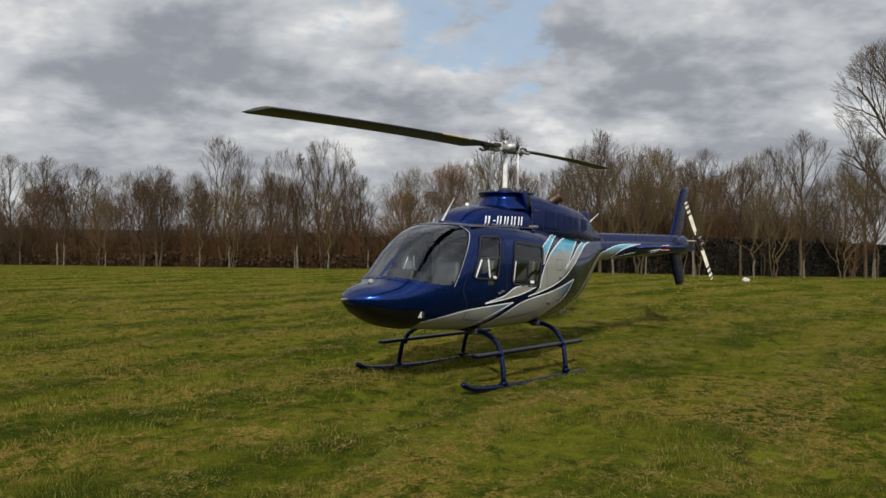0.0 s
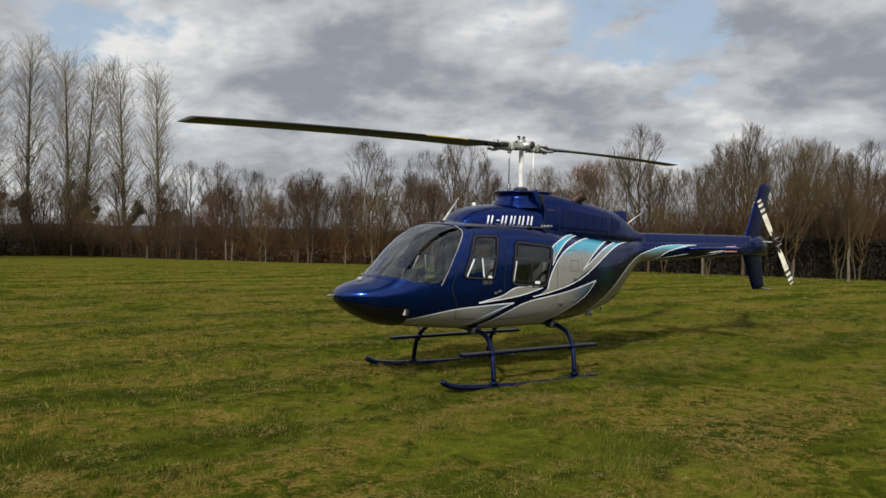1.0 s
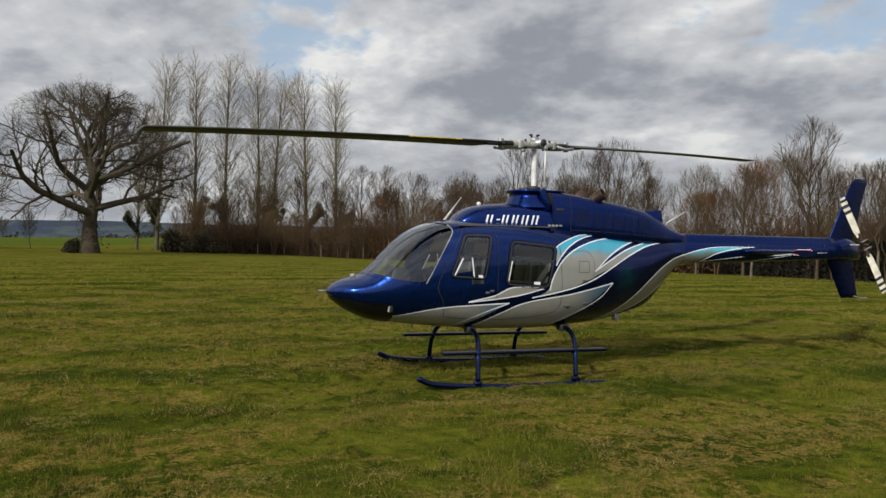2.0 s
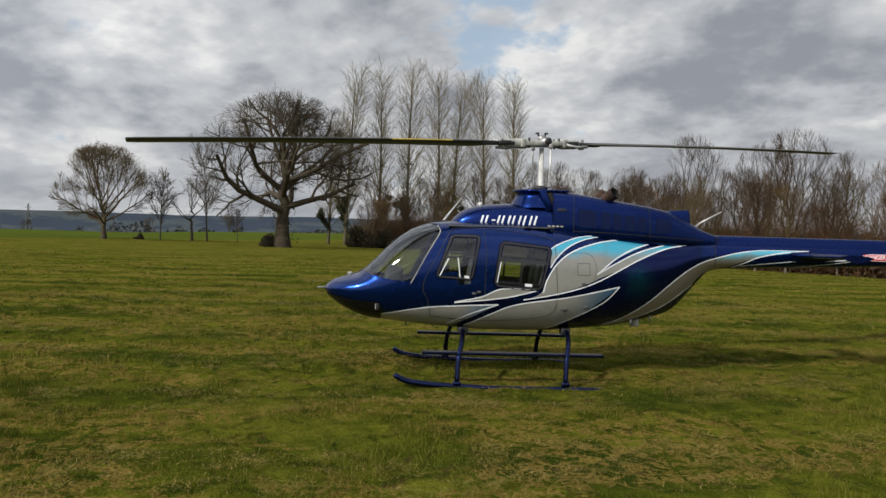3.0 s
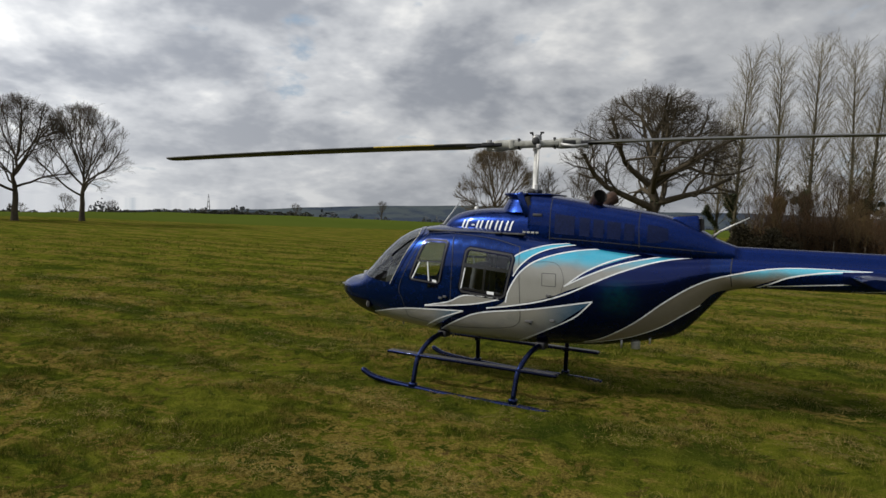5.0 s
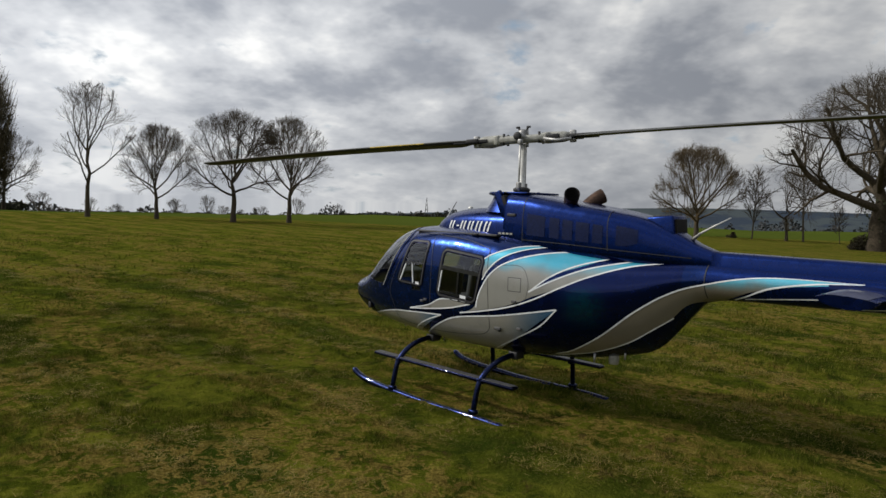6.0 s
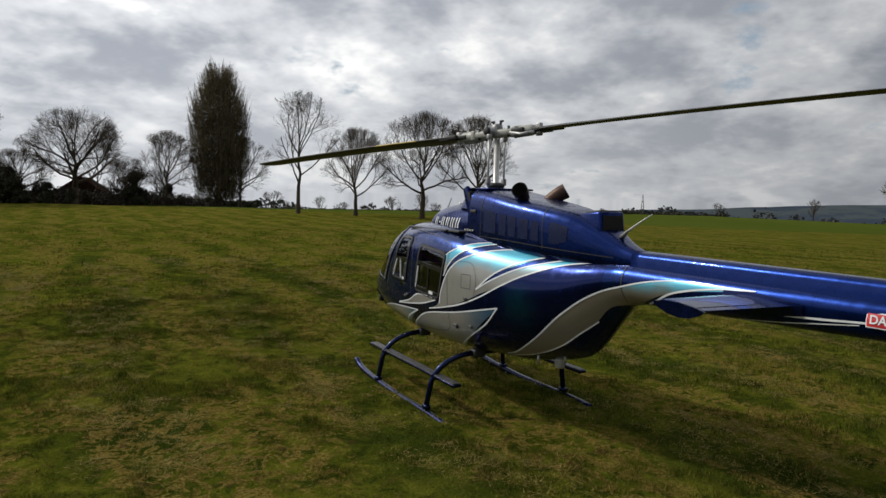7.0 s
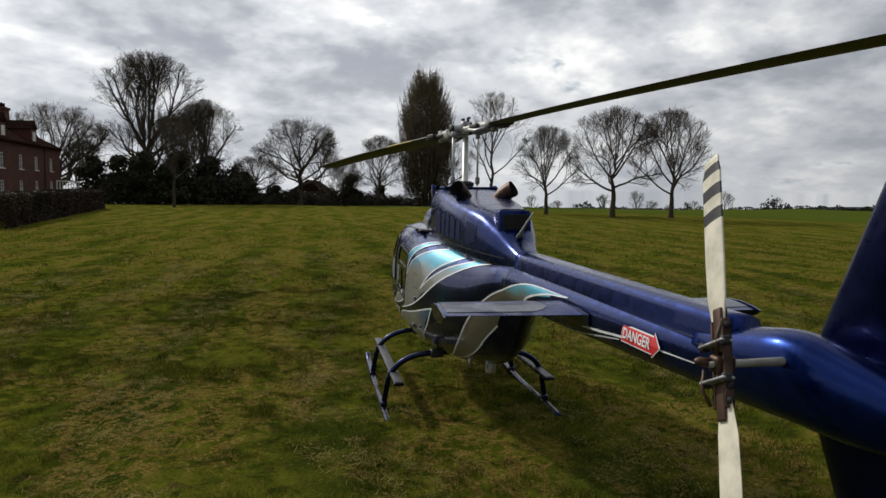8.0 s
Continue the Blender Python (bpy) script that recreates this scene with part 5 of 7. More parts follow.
LITTER = leafy("dead_leaves", (0.026, 0.015, 0.008), (0.070, 0.040, 0.018))
COLUMN_TWIG = bark("column_twigs", (0.085, 0.068, 0.038), (0.17, 0.14, 0.078))


class Wood:
    """Collects tapered branch segments, then writes them as one mesh."""

    def __init__(self):
        self.rows = []

    def limb(self, pts, r0, r1, sides):
        pts = np.asarray(pts, float)
        self.rows.append((pts, np.linspace(r0, r1, len(pts)), sides))

    def mesh(self, name, mat):
        verts, faces, k = [], [], 0
        cones = []
        for pts, rad, sides in self.rows:
            if sides == 0:
                cones.append((pts[0], pts[-1], rad[0]))
                continue
            t = np.gradient(pts, axis=0)
            t /= np.linalg.norm(t, axis=1)[:, None] + 1e-9
            ref = np.array([0.31, 0.95, 0.05]) if abs(t[0, 2]) > 0.7 else np.array([0.05, 0.1, 1.0])
            u = np.cross(t, ref)
            u /= np.linalg.norm(u, axis=1)[:, None] + 1e-9
            w = np.cross(t, u)
            a = np.arange(sides) * 2 * np.pi / sides
            ring = pts[:, None] + rad[:, None, None] * (u[:, None] * np.cos(a)[None, :, None] + w[:, None] * np.sin(a)[None, :, None])
            verts.append(ring.reshape(-1, 3))
            m = len(pts)
            i = np.arange(m - 1)[:, None] * sides
            j = np.arange(sides)[None]
            jn = (j + 1) % sides
            f = np.stack([i + j, i + jn, i + sides + jn, i + sides + j], -1).reshape(-1, 4) + k
            faces.append(f)
            k += m * sides
        v = np.vstack(verts) if verts else np.zeros((0, 3))
        f = np.vstack(faces) if faces else np.zeros((0, 4), int)
        g = np.zeros((0, 3), int)
        if cones:
            # the finest twigs: slim three-sided spikes
            a = np.array([c[0] for c in cones])
            b = np.array([c[1] for c in cones])
            r = np.array([c[2] for c in cones])[:, None]
            t = b - a
            u = np.cross(t, np.where(np.abs(t[:, 2:]) > 0.7 * np.linalg.norm(t, axis=1)[:, None], [[1.0, 0.3, 0.0]], [[0.0, 0.1, 1.0]]))
            u /= np.linalg.norm(u, axis=1)[:, None] + 1e-9
            w = np.cross(t, u)
            w /= np.linalg.norm(w, axis=1)[:, None] + 1e-9
            spikes = np.stack([a + u * r, a + (-0.5 * u + 0.87 * w) * r, a + (-0.5 * u - 0.87 * w) * r, b], 1).reshape(-1, 3)
            o = np.arange(len(cones))[:, None] * 4 + len(v)
            g = np.concatenate([o + [0, 1, 3], o + [1, 2, 3], o + [2, 0, 3]])
            v = np.vstack([v, spikes])
        me = bpy.data.meshes.new(name)
        me.vertices.add(len(v))
        me.loops.add(len(f) * 4 + len(g) * 3)
        me.polygons.add(len(f) + len(g))
        me.vertices.foreach_set("co", v.ravel())
        me.loops.foreach_set("vertex_index", np.concatenate([f.ravel(), g.ravel()]))
        me.polygons.foreach_set("loop_start", np.concatenate([np.arange(len(f)) * 4, len(f) * 4 + np.arange(len(g)) * 3]))
        me.polygons.foreach_set("loop_total", np.concatenate([np.full(len(f), 4), np.full(len(g), 3)]))
        me.polygons.foreach_set("use_smooth", np.ones(len(f) + len(g), bool))
        me.materials.append(mat)
        me.update()
        me.validate()
        return me


def leaves_mesh(name, centres, size, mat, rng):
    """Small three-cornered leaf clumps at the given places."""
    c = np.asarray(centres, float)
    m = len(c)
    a = rng.normal(size=(m, 3))
    a /= np.linalg.norm(a, axis=1)[:, None]
    b = np.cross(a, rng.normal(size=(m, 3)))
    b /= np.linalg.norm(b, axis=1)[:, None]
    s = size * rng.uniform(0.5, 1.4, m)[:, None]
    v = np.stack([c - a * s, c + b * s * 0.8, c + a * s, c - b * s * 0.8], 1)
    me = bpy.data.meshes.new(name)
    me.vertices.add(m * 4)
    me.loops.add(m * 4)
    me.polygons.add(m)
    me.vertices.foreach_set("co", v.ravel())
    me.loops.foreach_set("vertex_index", np.arange(m * 4))
    me.polygons.foreach_set("loop_start", np.arange(m) * 4)
    me.polygons.foreach_set("loop_total", np.full(m, 4))
    me.materials.append(mat)
    me.update()
    me.validate()
    return me


def turn_from(d, angle, spin, rng):
    d = d / np.linalg.norm(d)
    u = np.cross(d, [0.2, 0.3, 1.0] if abs(d[2]) < 0.9 else [1.0, 0.2, 0.1])
    u /= np.linalg.norm(u)
    w = np.cross(d, u)
    return d * math.cos(angle) + (u * math.cos(spin) + w * math.sin(spin)) * math.sin(angle)


def grow(wood, rng, start, d, length, radius, level, spec, thin=1.0, spire=False):
    """A branch and its children. spec: per level (children, spread, length ratio, rise, wobble, first fork)."""
    count, spread, ratio, rise, wobble, first = spec[min(level, len(spec) - 1)]
    ends = level >= len(spec) - 1
    steps = 8 if level == 0 else 4 if level == 1 else 1 if ends else 2
    pts, p = [np.array(start, float)], np.array(start, float)
    d = np.array(d, float)
    dirs = [d]
    for i in range(steps):
        d = d + rng.normal(size=3) * wobble + np.array([0, 0, rise])
        d /= np.linalg.norm(d)
        p = p + d * length / steps
        pts.append(p)
        dirs.append(d)
    last = level >= len(spec) - 1
    sides = 7 if level == 0 else 4 if level == 1 else 0 if last else 3
    wood[0 if level == 0 else 1].limb(pts, radius, radius * (0.25 if last else 0.12 if spire and level == 0 else 0.5), sides)
    if last:
        return
    spin = rng.uniform(0, 6.28)
    for k in range(count):
        s = first + (1 - first) * (k + rng.uniform(0.1, 0.9)) / count
        i = min(int(s * steps), steps - 1)
        q = pts[i] + (pts[i + 1] - pts[i]) * (s * steps - i)
        spin += 2.4 + rng.normal() * 0.3
        nd = turn_from(dirs[i], spread * rng.uniform(0.65, 1.25), spin, rng)
        r = radius * (1 - 0.5 * s) * rng.uniform(0.42, 0.62) * (thin if level == 0 else 1.0)
        grow(wood, rng, q, nd, length * ratio * rng.uniform(0.7, 1.2) * (1 - 0.35 * s if level == 0 and rise < 0.02 else 1), r, level + 1, spec, thin, spire)


def finish_tree(name, wood, trunk_mat, twig_mat, label, category="tree", extra=None):
    root = new(name)
    root.empty_display_size = 0.5
    tagged(root, label, category)
    part("trunk", wood[0].mesh("trunk", trunk_mat), root)
    part("crown", wood[1].mesh("crown", twig_mat), root)
    if extra:
        part(extra[0], extra[1], root, extra[2])
    return root


SPECS = {
    # children, spread, ratio, rise, wobble, first
    "poplar": [(78, 0.46, 0.19, 0.003, 0.008, 0.14), (7, 0.42, 0.5, 0.09, 0.06, 0.2), (5, 0.38, 0.55, 0.08, 0.08, 0.15), (0, 0, 0, 0.05, 0.1, 0)],
    "birch": [(22, 0.6, 0.34, 0.01, 0.03, 0.25), (7, 0.5, 0.5, 0.07, 0.1, 0.2), (6, 0.45, 0.55, 0.04, 0.14, 0.2), (0, 0, 0, 0.02, 0.18, 0)],
}


def tree(kind, seed, height, trunk_len, radius, trunk_mat, twig_mat, label, name="tree", wide=1.0, ivy=0, twig_scale=1.0):
    rng = np.random.default_rng(seed)
    wood = (Wood(), Wood())
    grow(wood, rng, (0, 0, -0.4), (rng.normal() * 0.02, rng.normal() * 0.02, 1), trunk_len + 0.4, radius, 0, SPECS[kind], {"poplar": 0.42, "birch": 0.6}[kind], True)
    # bring to the wished height and spread
    top = max(r[0][:, 2].max() for w in wood for r in w.rows)
    k = height / top
    for w in wood:
        w.rows = [(p * (k * wide, k * wide, k) if w is wood[1] else p * (k, k, k), np.maximum(r, (0.011 if s else 0.016) * twig_scale if w is wood[1] else 0.03), s) for p, r, s in w.rows]
    extra = None
    if ivy:
        pts = []
        for p, r, s in wood[0].rows + wood[1].rows[:6]:
            for _ in range(ivy):
                i = rng.integers(0, len(p))
                if p[i, 2] < height * 0.45:
                    pts.append(p[i] + rng.normal(size=3) * (r[i] + 0.18))
        extra = ("ivy", leaves_mesh("ivy", pts, 0.10, IVY, rng), "dark ivy on the trunk")
    return finish_tree(name, wood, trunk_mat, twig_mat, label, "tree", extra)


def bough_tree(seed, height, hem, radius, trunk_r, fork, trunk_mat, twig_mat, label, name, limbs=9, kids=(6, 6, 5, 4), spread=0.72, rise=0.10, crook=0.10, belly=0.42, fine=0.010, stems=1, lumpy=1.0, low=1.15, ivy=0, leader=0.42):
    """A bare tree grown outward: limbs leave a leader, arch up, and fork again and again until they meet the crown's lumpy outline."""
    rng = np.random.default_rng(seed)
    wood = (Wood(), Wood())

    def reach(p):
        """Below 1 inside the crown."""
        f = (p[2] - hem) / (height - hem)
        if f > 1:
            return 1 + (f - 1) * 6
        side = math.sqrt(max(0.02, 1 - ((f - belly) / (1 - belly if f > belly else belly * 1.3)) ** 2)) if f > -0.3 * belly else 0.3
        a = math.atan2(p[1], p[0])
        lump = 1 + lumpy * (0.22 * noise.noise((math.cos(a) * 1.5 + seed * 1.37, math.sin(a) * 1.5, f * 2.8)) + 0.16 * noise.noise((math.cos(a) * 4 + seed, math.sin(a) * 4, f * 7)))
        return math.hypot(p[0], p[1]) / (radius * side * lump)

    depth = len(kids)

    def branch(p, d, length, r, level):
        steps = 7 if level == 0 else 4 if level == 1 else 3 if level == 2 else 2 if level < depth else 1
        pts, dirs = [p], [d]
        for i in range(steps):
            d = d + rng.normal(size=3) * crook * (1.3 if level < 2 else 1.0) + np.array([0, 0, rise * (1.0 if level < 3 else 0.6)])
            d = d / np.linalg.norm(d)
            q = pts[-1] + d * length / steps
            if i and reach(q) > (1.0 if level < 2 else 1.04):
                break
            pts.append(q)
            dirs.append(d)
        length = length * (len(pts) - 1) / steps
        last = level >= depth or length < 0.35
        r1 = max(r * (0.35 if last else 0.42), fine * 0.35)
        wood[1].limb([pts[0], pts[-1]] if last else pts, r, r1, 0 if last else 6 if level == 0 else 4 if level == 1 else 3)
        if last or len(pts) < 2:
            return
        count, m = kids[level], len(pts) - 1
        turn = rng.uniform(0, 6.28)
        for k in range(count):
            s = 0.22 + 0.78 * (k + rng.uniform(0.2, 0.9)) / count if level else 0.30 + 0.70 * (k + rng.uniform(0.2, 0.9)) / count
            s = min(s, 0.999)
            i = min(int(s * m), m - 1)
            q = pts[i] + (pts[i + 1] - pts[i]) * (s * m - i)
            turn += math.pi + rng.normal() * 0.7
            nd = turn_from(dirs[i + 1], spread * rng.uniform(0.7, 1.2) * (0.9 if level else 1.0), turn, rng)
            nl = length * rng.uniform(0.50, 0.78) * (1.15 - 0.55 * s)
            room = reach(q + nd * nl)
            if room > 1.08:
                nl *= 0.55
            branch(q, nd, nl, max(r * (1 - 0.55 * s) * rng.uniform(0.45, 0.62), fine), level + 1)
        # the branch runs on as a spray of its own
        if level >= depth - 2:
            branch(pts[-1], dirs[-1], length * 0.3, max(r1, fine), depth)

    for j in range(stems):
        a = 6.283 * j / stems + seed
        foot = np.array([0.0, 0.0, -0.4]) if stems == 1 else np.array([math.cos(a) * radius * 0.06, math.sin(a) * radius * 0.06, -0.3])
        tilt = 0.0 if stems == 1 else 0.14
        lead = [foot, foot + [math.cos(a) * tilt * fork * 0.3, math.sin(a) * tilt * fork * 0.3, 0.4 + fork * 0.35]]
        tall = fork + (height - fork) * leader
        for f in (0.75, 1.0):
            lead.append(foot + [math.cos(a) * tilt * fork * f + rng.normal() * 0.05, math.sin(a) * tilt * fork * f + rng.normal() * 0.05, 0.4 + fork * f])
        base = len(lead) - 1
        for f in (0.2, 0.4, 0.6, 0.8, 1.0):
            lead.append(lead[base] + np.array([rng.normal() * crook * 1.6 + math.cos(a) * tilt * 2 * f, rng.normal() * crook * 1.6 + math.sin(a) * tilt * 2 * f, (tall - fork) * f]))
        lead = np.array(lead)
        wood[0].limb(lead[:base + 1], trunk_r * 1.3, trunk_r * 0.85, 9)
        wood[0].rows[-1] = (wood[0].rows[-1][0], np.array([1.45, 1.05, 0.95, 0.88]) * trunk_r, 9)
        wood[1].limb(lead[base:], trunk_r * 0.85, trunk_r * 0.25, 7)
        turn = rng.uniform(0, 6.28)
        for k in range(limbs):
            s = (k + rng.uniform(0.0, 0.7)) / limbs
            x = base + s * (len(lead) - 1 - base) * 0.97
            i = int(x)
            q = lead[i] + (lead[min(i + 1, len(lead) - 1)] - lead[i]) * (x - i)
            turn += 2.4 + rng.normal() * 0.35
            if stems > 1:
                turn = a + rng.normal() * 1.1
            tip = (low * (1 - s) + 0.22 * s) * rng.uniform(0.85, 1.1)
            d = np.array([math.cos(turn) * math.sin(tip), math.sin(turn) * math.sin(tip), math.cos(tip)])
            far = 0.4
            while reach(q + d * far) < 1.0 and far < height:
                far += 0.2
            branch(q, d, max(far * 1.02, 1.0), trunk_r * (0.50 - 0.22 * s) * rng.uniform(0.8, 1.15), 0)
        branch(lead[-1], np.array([0, 0, 1.0]), (height - tall) * 0.8, trunk_r * 0.20, 1)
    extra = None
    if ivy:
        spots = [np.array([0, 0, rng.uniform(0, fork * 1.6)]) + rng.normal(size=3) * (trunk_r * 0.6 + 0.12) for _ in range(ivy)]
        extra = ("ivy", leaves_mesh("ivy", spots, 0.10, IVY, rng), "dark ivy on the trunk")
    return finish_tree(name, wood, trunk_mat, twig_mat, label, "tree", extra)


def put(ob, x, y, turn=0.0, size=1.0):
    ob.matrix_world = Matrix.Translation((x, y, float(ground_z(x, y)))) @ Matrix.Rotation(turn, 4, "Z") @ Matrix.Scale(size, 4)
    return ob


def again(ob, x, y, turn=0.0, size=1.0):
    m = Matrix.Translation((x, y, float(ground_z(x, y)))) @ Matrix.Rotation(turn, 4, "Z")
    c = copy_thing(ob, m)
    c.scale = (size, size, size)
    return c


# the great oak, the lone round tree and the small field trees west of the meadow
oak = put(bough_tree(5, 15.7, 2.2, 8.4, 0.70, 3.0, BARK_OAK, BARK_OAK, "great bare oak with a short thick trunk", "oak_tree", 15, (8, 7, 6, 4), 0.82, 0.06, 0.15, 0.36, 0.0100, low=1.5, ivy=500, leader=0.55, lumpy=1.7), -55, 45.5, 0.4)
lone = put(bough_tree(9, 10.7, 1.4, 5.3, 0.28, 1.3, BARK_GREY, TWIG_FIELD, "bare round-headed field tree with a forked trunk", "field_tree", 14, (7, 7, 6, 4), 0.62, 0.08, 0.08, 0.42, 0.0115, low=1.55, leader=0.36), -76, 36.5, 1.0)
tagged(oak, group="field trees west of the meadow")
small_a = put(tree("birch", 21, 8.8, 6.5, 0.10, BARK_GREY, BARK_GREY, "slender bare field tree", "field_tree", 1.15, 0, 1.6), -75, 42.5)
small_b = put(bough_tree(22, 7.6, 1.8, 3.8, 0.15, 2.2, BARK_OAK, BARK_OAK, "small bare spreading field tree", "field_tree", 8, (5, 5, 4), 0.75, 0.05, 0.13, 0.5, 0.012, low=1.25), -74, 46.0)
small_c = put(tree("birch", 23, 13.2, 9.6, 0.13, BARK_GREY, BARK_GREY, "slender bare field tree", "field_tree", 1.0, 0, 1.6), -73.3, 47.6)
again(small_a, -72, 51, 2.0, 0.52)

# row of tall poplars
POPLARS = [tree("poplar", 30 + i, h, h * 0.94, 0.30, BARK_POPLAR, TWIG_POPLAR, "tall bare poplar in a row, ivy on its trunk", "poplar_tree", 1.40, 900, 0.8) for i, h in enumerate((25.3, 26.3, 25.8))]
ROW = [(-68.5, 65.0, 0, 1.0), (-66.4, 69.2, 1, .97), (-64.4, 72.2, 2, 1.03), (-62.3, 76.5, 1, 1.0), (-62.0, 78.8, 0, 1.02), (-58.4, 82.0, 2, .99), (-55.0, 84.0, 1, .97), (-72.0, 65.0, 2, .7)]
seen = set()
for i, (x, y, k, s) in enumerate(ROW):
    if k in seen:
        ob = again(POPLARS[k], x, y, 1.7 * i, s)
    else:
        seen.add(k)
        ob = put(POPLARS[k], x, y, 0.0, s)
    tagged(ob, group="row of poplars")

# the wood along the north side
EDGE = [(-63, 61), (-50, 66), (-34, 62), (-17, 52.5), (-5, 47), (8, 40.5), (16, 38.5), (26, 42), (36, 50)]


def along(s):
    """A place on the wood's edge, s from 0 to 1, and the way into the wood."""
    P = np.array(EDGE, float)
    L = np.concatenate([[0], np.cumsum(np.linalg.norm(np.diff(P, axis=0), axis=1))])
    d = s * L[-1]
    i = min(np.searchsorted(L, d, side="right") - 1, len(P) - 2)
    t = (P[i + 1] - P[i]) / np.linalg.norm(P[i + 1] - P[i])
    return P[i] + t * (d - L[i]), np.array([-t[1], t[0]])


rng = np.random.default_rng(77)
KINDS = [
    bough_tree(41, 8.4, 1.9, 2.0, 0.085, 2.2, BARK_BIRCH, TWIG_BROWN, "slender bare birch with a pale trunk at the wood's edge", "birch_tree", 11, (5, 5, 3), 0.52, 0.10, 0.09, 0.5, 0.0075, low=0.85, leader=0.75),
    bough_tree(42, 7.4, 1.4, 2.1, 0.075, 1.6, BARK_BIRCH, TWIG_PALE, "slender bare birch with a pale trunk at the wood's edge", "birch_tree", 11, (5, 5, 3), 0.56, 0.10, 0.10, 0.5, 0.0075, low=0.95, leader=0.7),
    bough_tree(43, 8.8, 1.4, 2.4, 0.065, 1.3, BARK_WOOD, TWIG_BROWN, "young bare many-stemmed tree in the wood", "young_tree", 5, (5, 5, 4), 0.50, 0.11, 0.09, 0.55, 0.0075, stems=3, low=0.7, leader=0.6, lumpy=1.6),
    bough_tree(44, 8.2, 1.2, 2.6, 0.060, 1.0, BARK_WOOD, TWIG_PALE, "young bare many-stemmed tree in the wood", "young_tree", 5, (5, 5, 4), 0.55, 0.10, 0.10, 0.55, 0.0075, stems=3, low=0.8, leader=0.55, lumpy=1.6),
    bough_tree(45, 6.8, 0.6, 2.6, 0.050, 0.6, BARK_WOOD, TWIG_RED, "bare bushy tree with russet twigs in the wood", "young_tree", 5, (5, 5, 4), 0.55, 0.09, 0.10, 0.5, 0.0075, stems=4, low=0.95, leader=0.5, lumpy=1.6),
    bough_tree(46, 10.0, 2.4, 2.4, 0.11, 2.6, BARK_WOOD, TWIG_BROWN, "tall thin bare tree in the wood", "young_tree", 12, (5, 5, 4), 0.56, 0.09, 0.10, 0.52, 0.0080, low=0.85, leader=0.7, lumpy=1.4),
]
first = set()
for row, (depth, count) in enumerate(((0.3, 44), (3.0, 36), (6.5, 34), (11.0, 30), (17, 22))):
    for i in range(count):
        s = (i + rng.uniform(0.1, 0.9)) / count
        p, inward = along(s)
        p = p + inward * (depth + rng.uniform(-1.0, 1.2))
        k = int(rng.choice([0, 1, 0, 1, 2, 3] if row == 0 else [2, 3, 4, 5, 2, 3, 5]))
        near = 0.93 - 0.13 * (s > 0.62) + 0.045 * row
        size = rng.uniform(0.66, 1.16) * near * (0.86 if row == 0 else 1.0)
        if s < 0.30:
            size *= 0.95
        if k not in first:
            first.add(k)
            ob = put(KINDS[k], p[0], p[1], 0, size)
        else:
            ob = again(KINDS[k], p[0], p[1], rng.uniform(0, 6.28), size)
        tagged(ob, group="trees of the north wood")


def thicket(name, label, mat, count, depth0, depth1, h0, h1, seed, s0=0.0, s1=1.0, rad=0.012):
    """Dense bare scrub: many thin forked stems."""
    rng = np.random.default_rng(seed)
    wood = Wood()
    for i in range(count):
        s = rng.uniform(s0, s1)
        p, inward = along(s)
        p = p + inward * rng.uniform(max(depth0, 6.3) if 0.60 < s < 0.98 else depth0, max(depth1, 12))
        z = float(ground_z(p[0], p[1]))
        h = rng.uniform(h0, h1)
        d = np.array([rng.normal() * 0.22, rng.normal() * 0.22, 1.0])
        a = np.array([p[0], p[1], z - 0.1])
        m = a + d * h * 0.5 + rng.normal(size=3) * 0.05
        t = a + d * h + rng.normal(size=3) * 0.18
        wood.limb([a, m, t], rad * 1.6, rad * 0.5, 3)
        for _ in range(4):
            f = rng.uniform(0.3, 0.9)
            b = a + (t - a) * f
            e = b + np.array([rng.normal() * 0.5, rng.normal() * 0.5, rng.uniform(0.2, 0.9)]) * h * 0.28
            wood.limb([b, e], rad * 1.1, rad * 0.35, 0)
    ob = new(name, wood.mesh(name, mat))
    tagged(ob, label, "scrub", kind="stuff")


thicket("thicket", "dense brown bare scrub under the wood", SCRUB, 10000, 1.5, 15, 1.2, 4.0, 61, 0.0, 1.0, 0.010)
thicket("russet_thicket", "dense russet bare scrub in the wood", TWIG_RED, 5500, 1.5, 12, 1.2, 3.8, 62, 0.12, 0.85, 0.010)
thicket("dark_thicket", "dark tangled scrub deep in the wood", TWIG_DARK, 5000, 4, 24, 1.0, 3.2, 63, 0.0, 1.0, 0.016)
thicket("tall_thicket", "tall dense brown scrub behind the hedge in the wood", SCRUB, 5000, 6.3, 14, 2.2, 5.0, 65, 0.60, 1.0, 0.010)
thicket("pale_thicket", "pale bare withy stems in the wood", TWIG_PALE, 1200, 2.0, 12, 2.4, 5.4, 64, 0.3, 1.0)


DARK_SCRUB = leafy("dark_scrub", (0.016, 0.012, 0.007), (0.042, 0.029, 0.016))


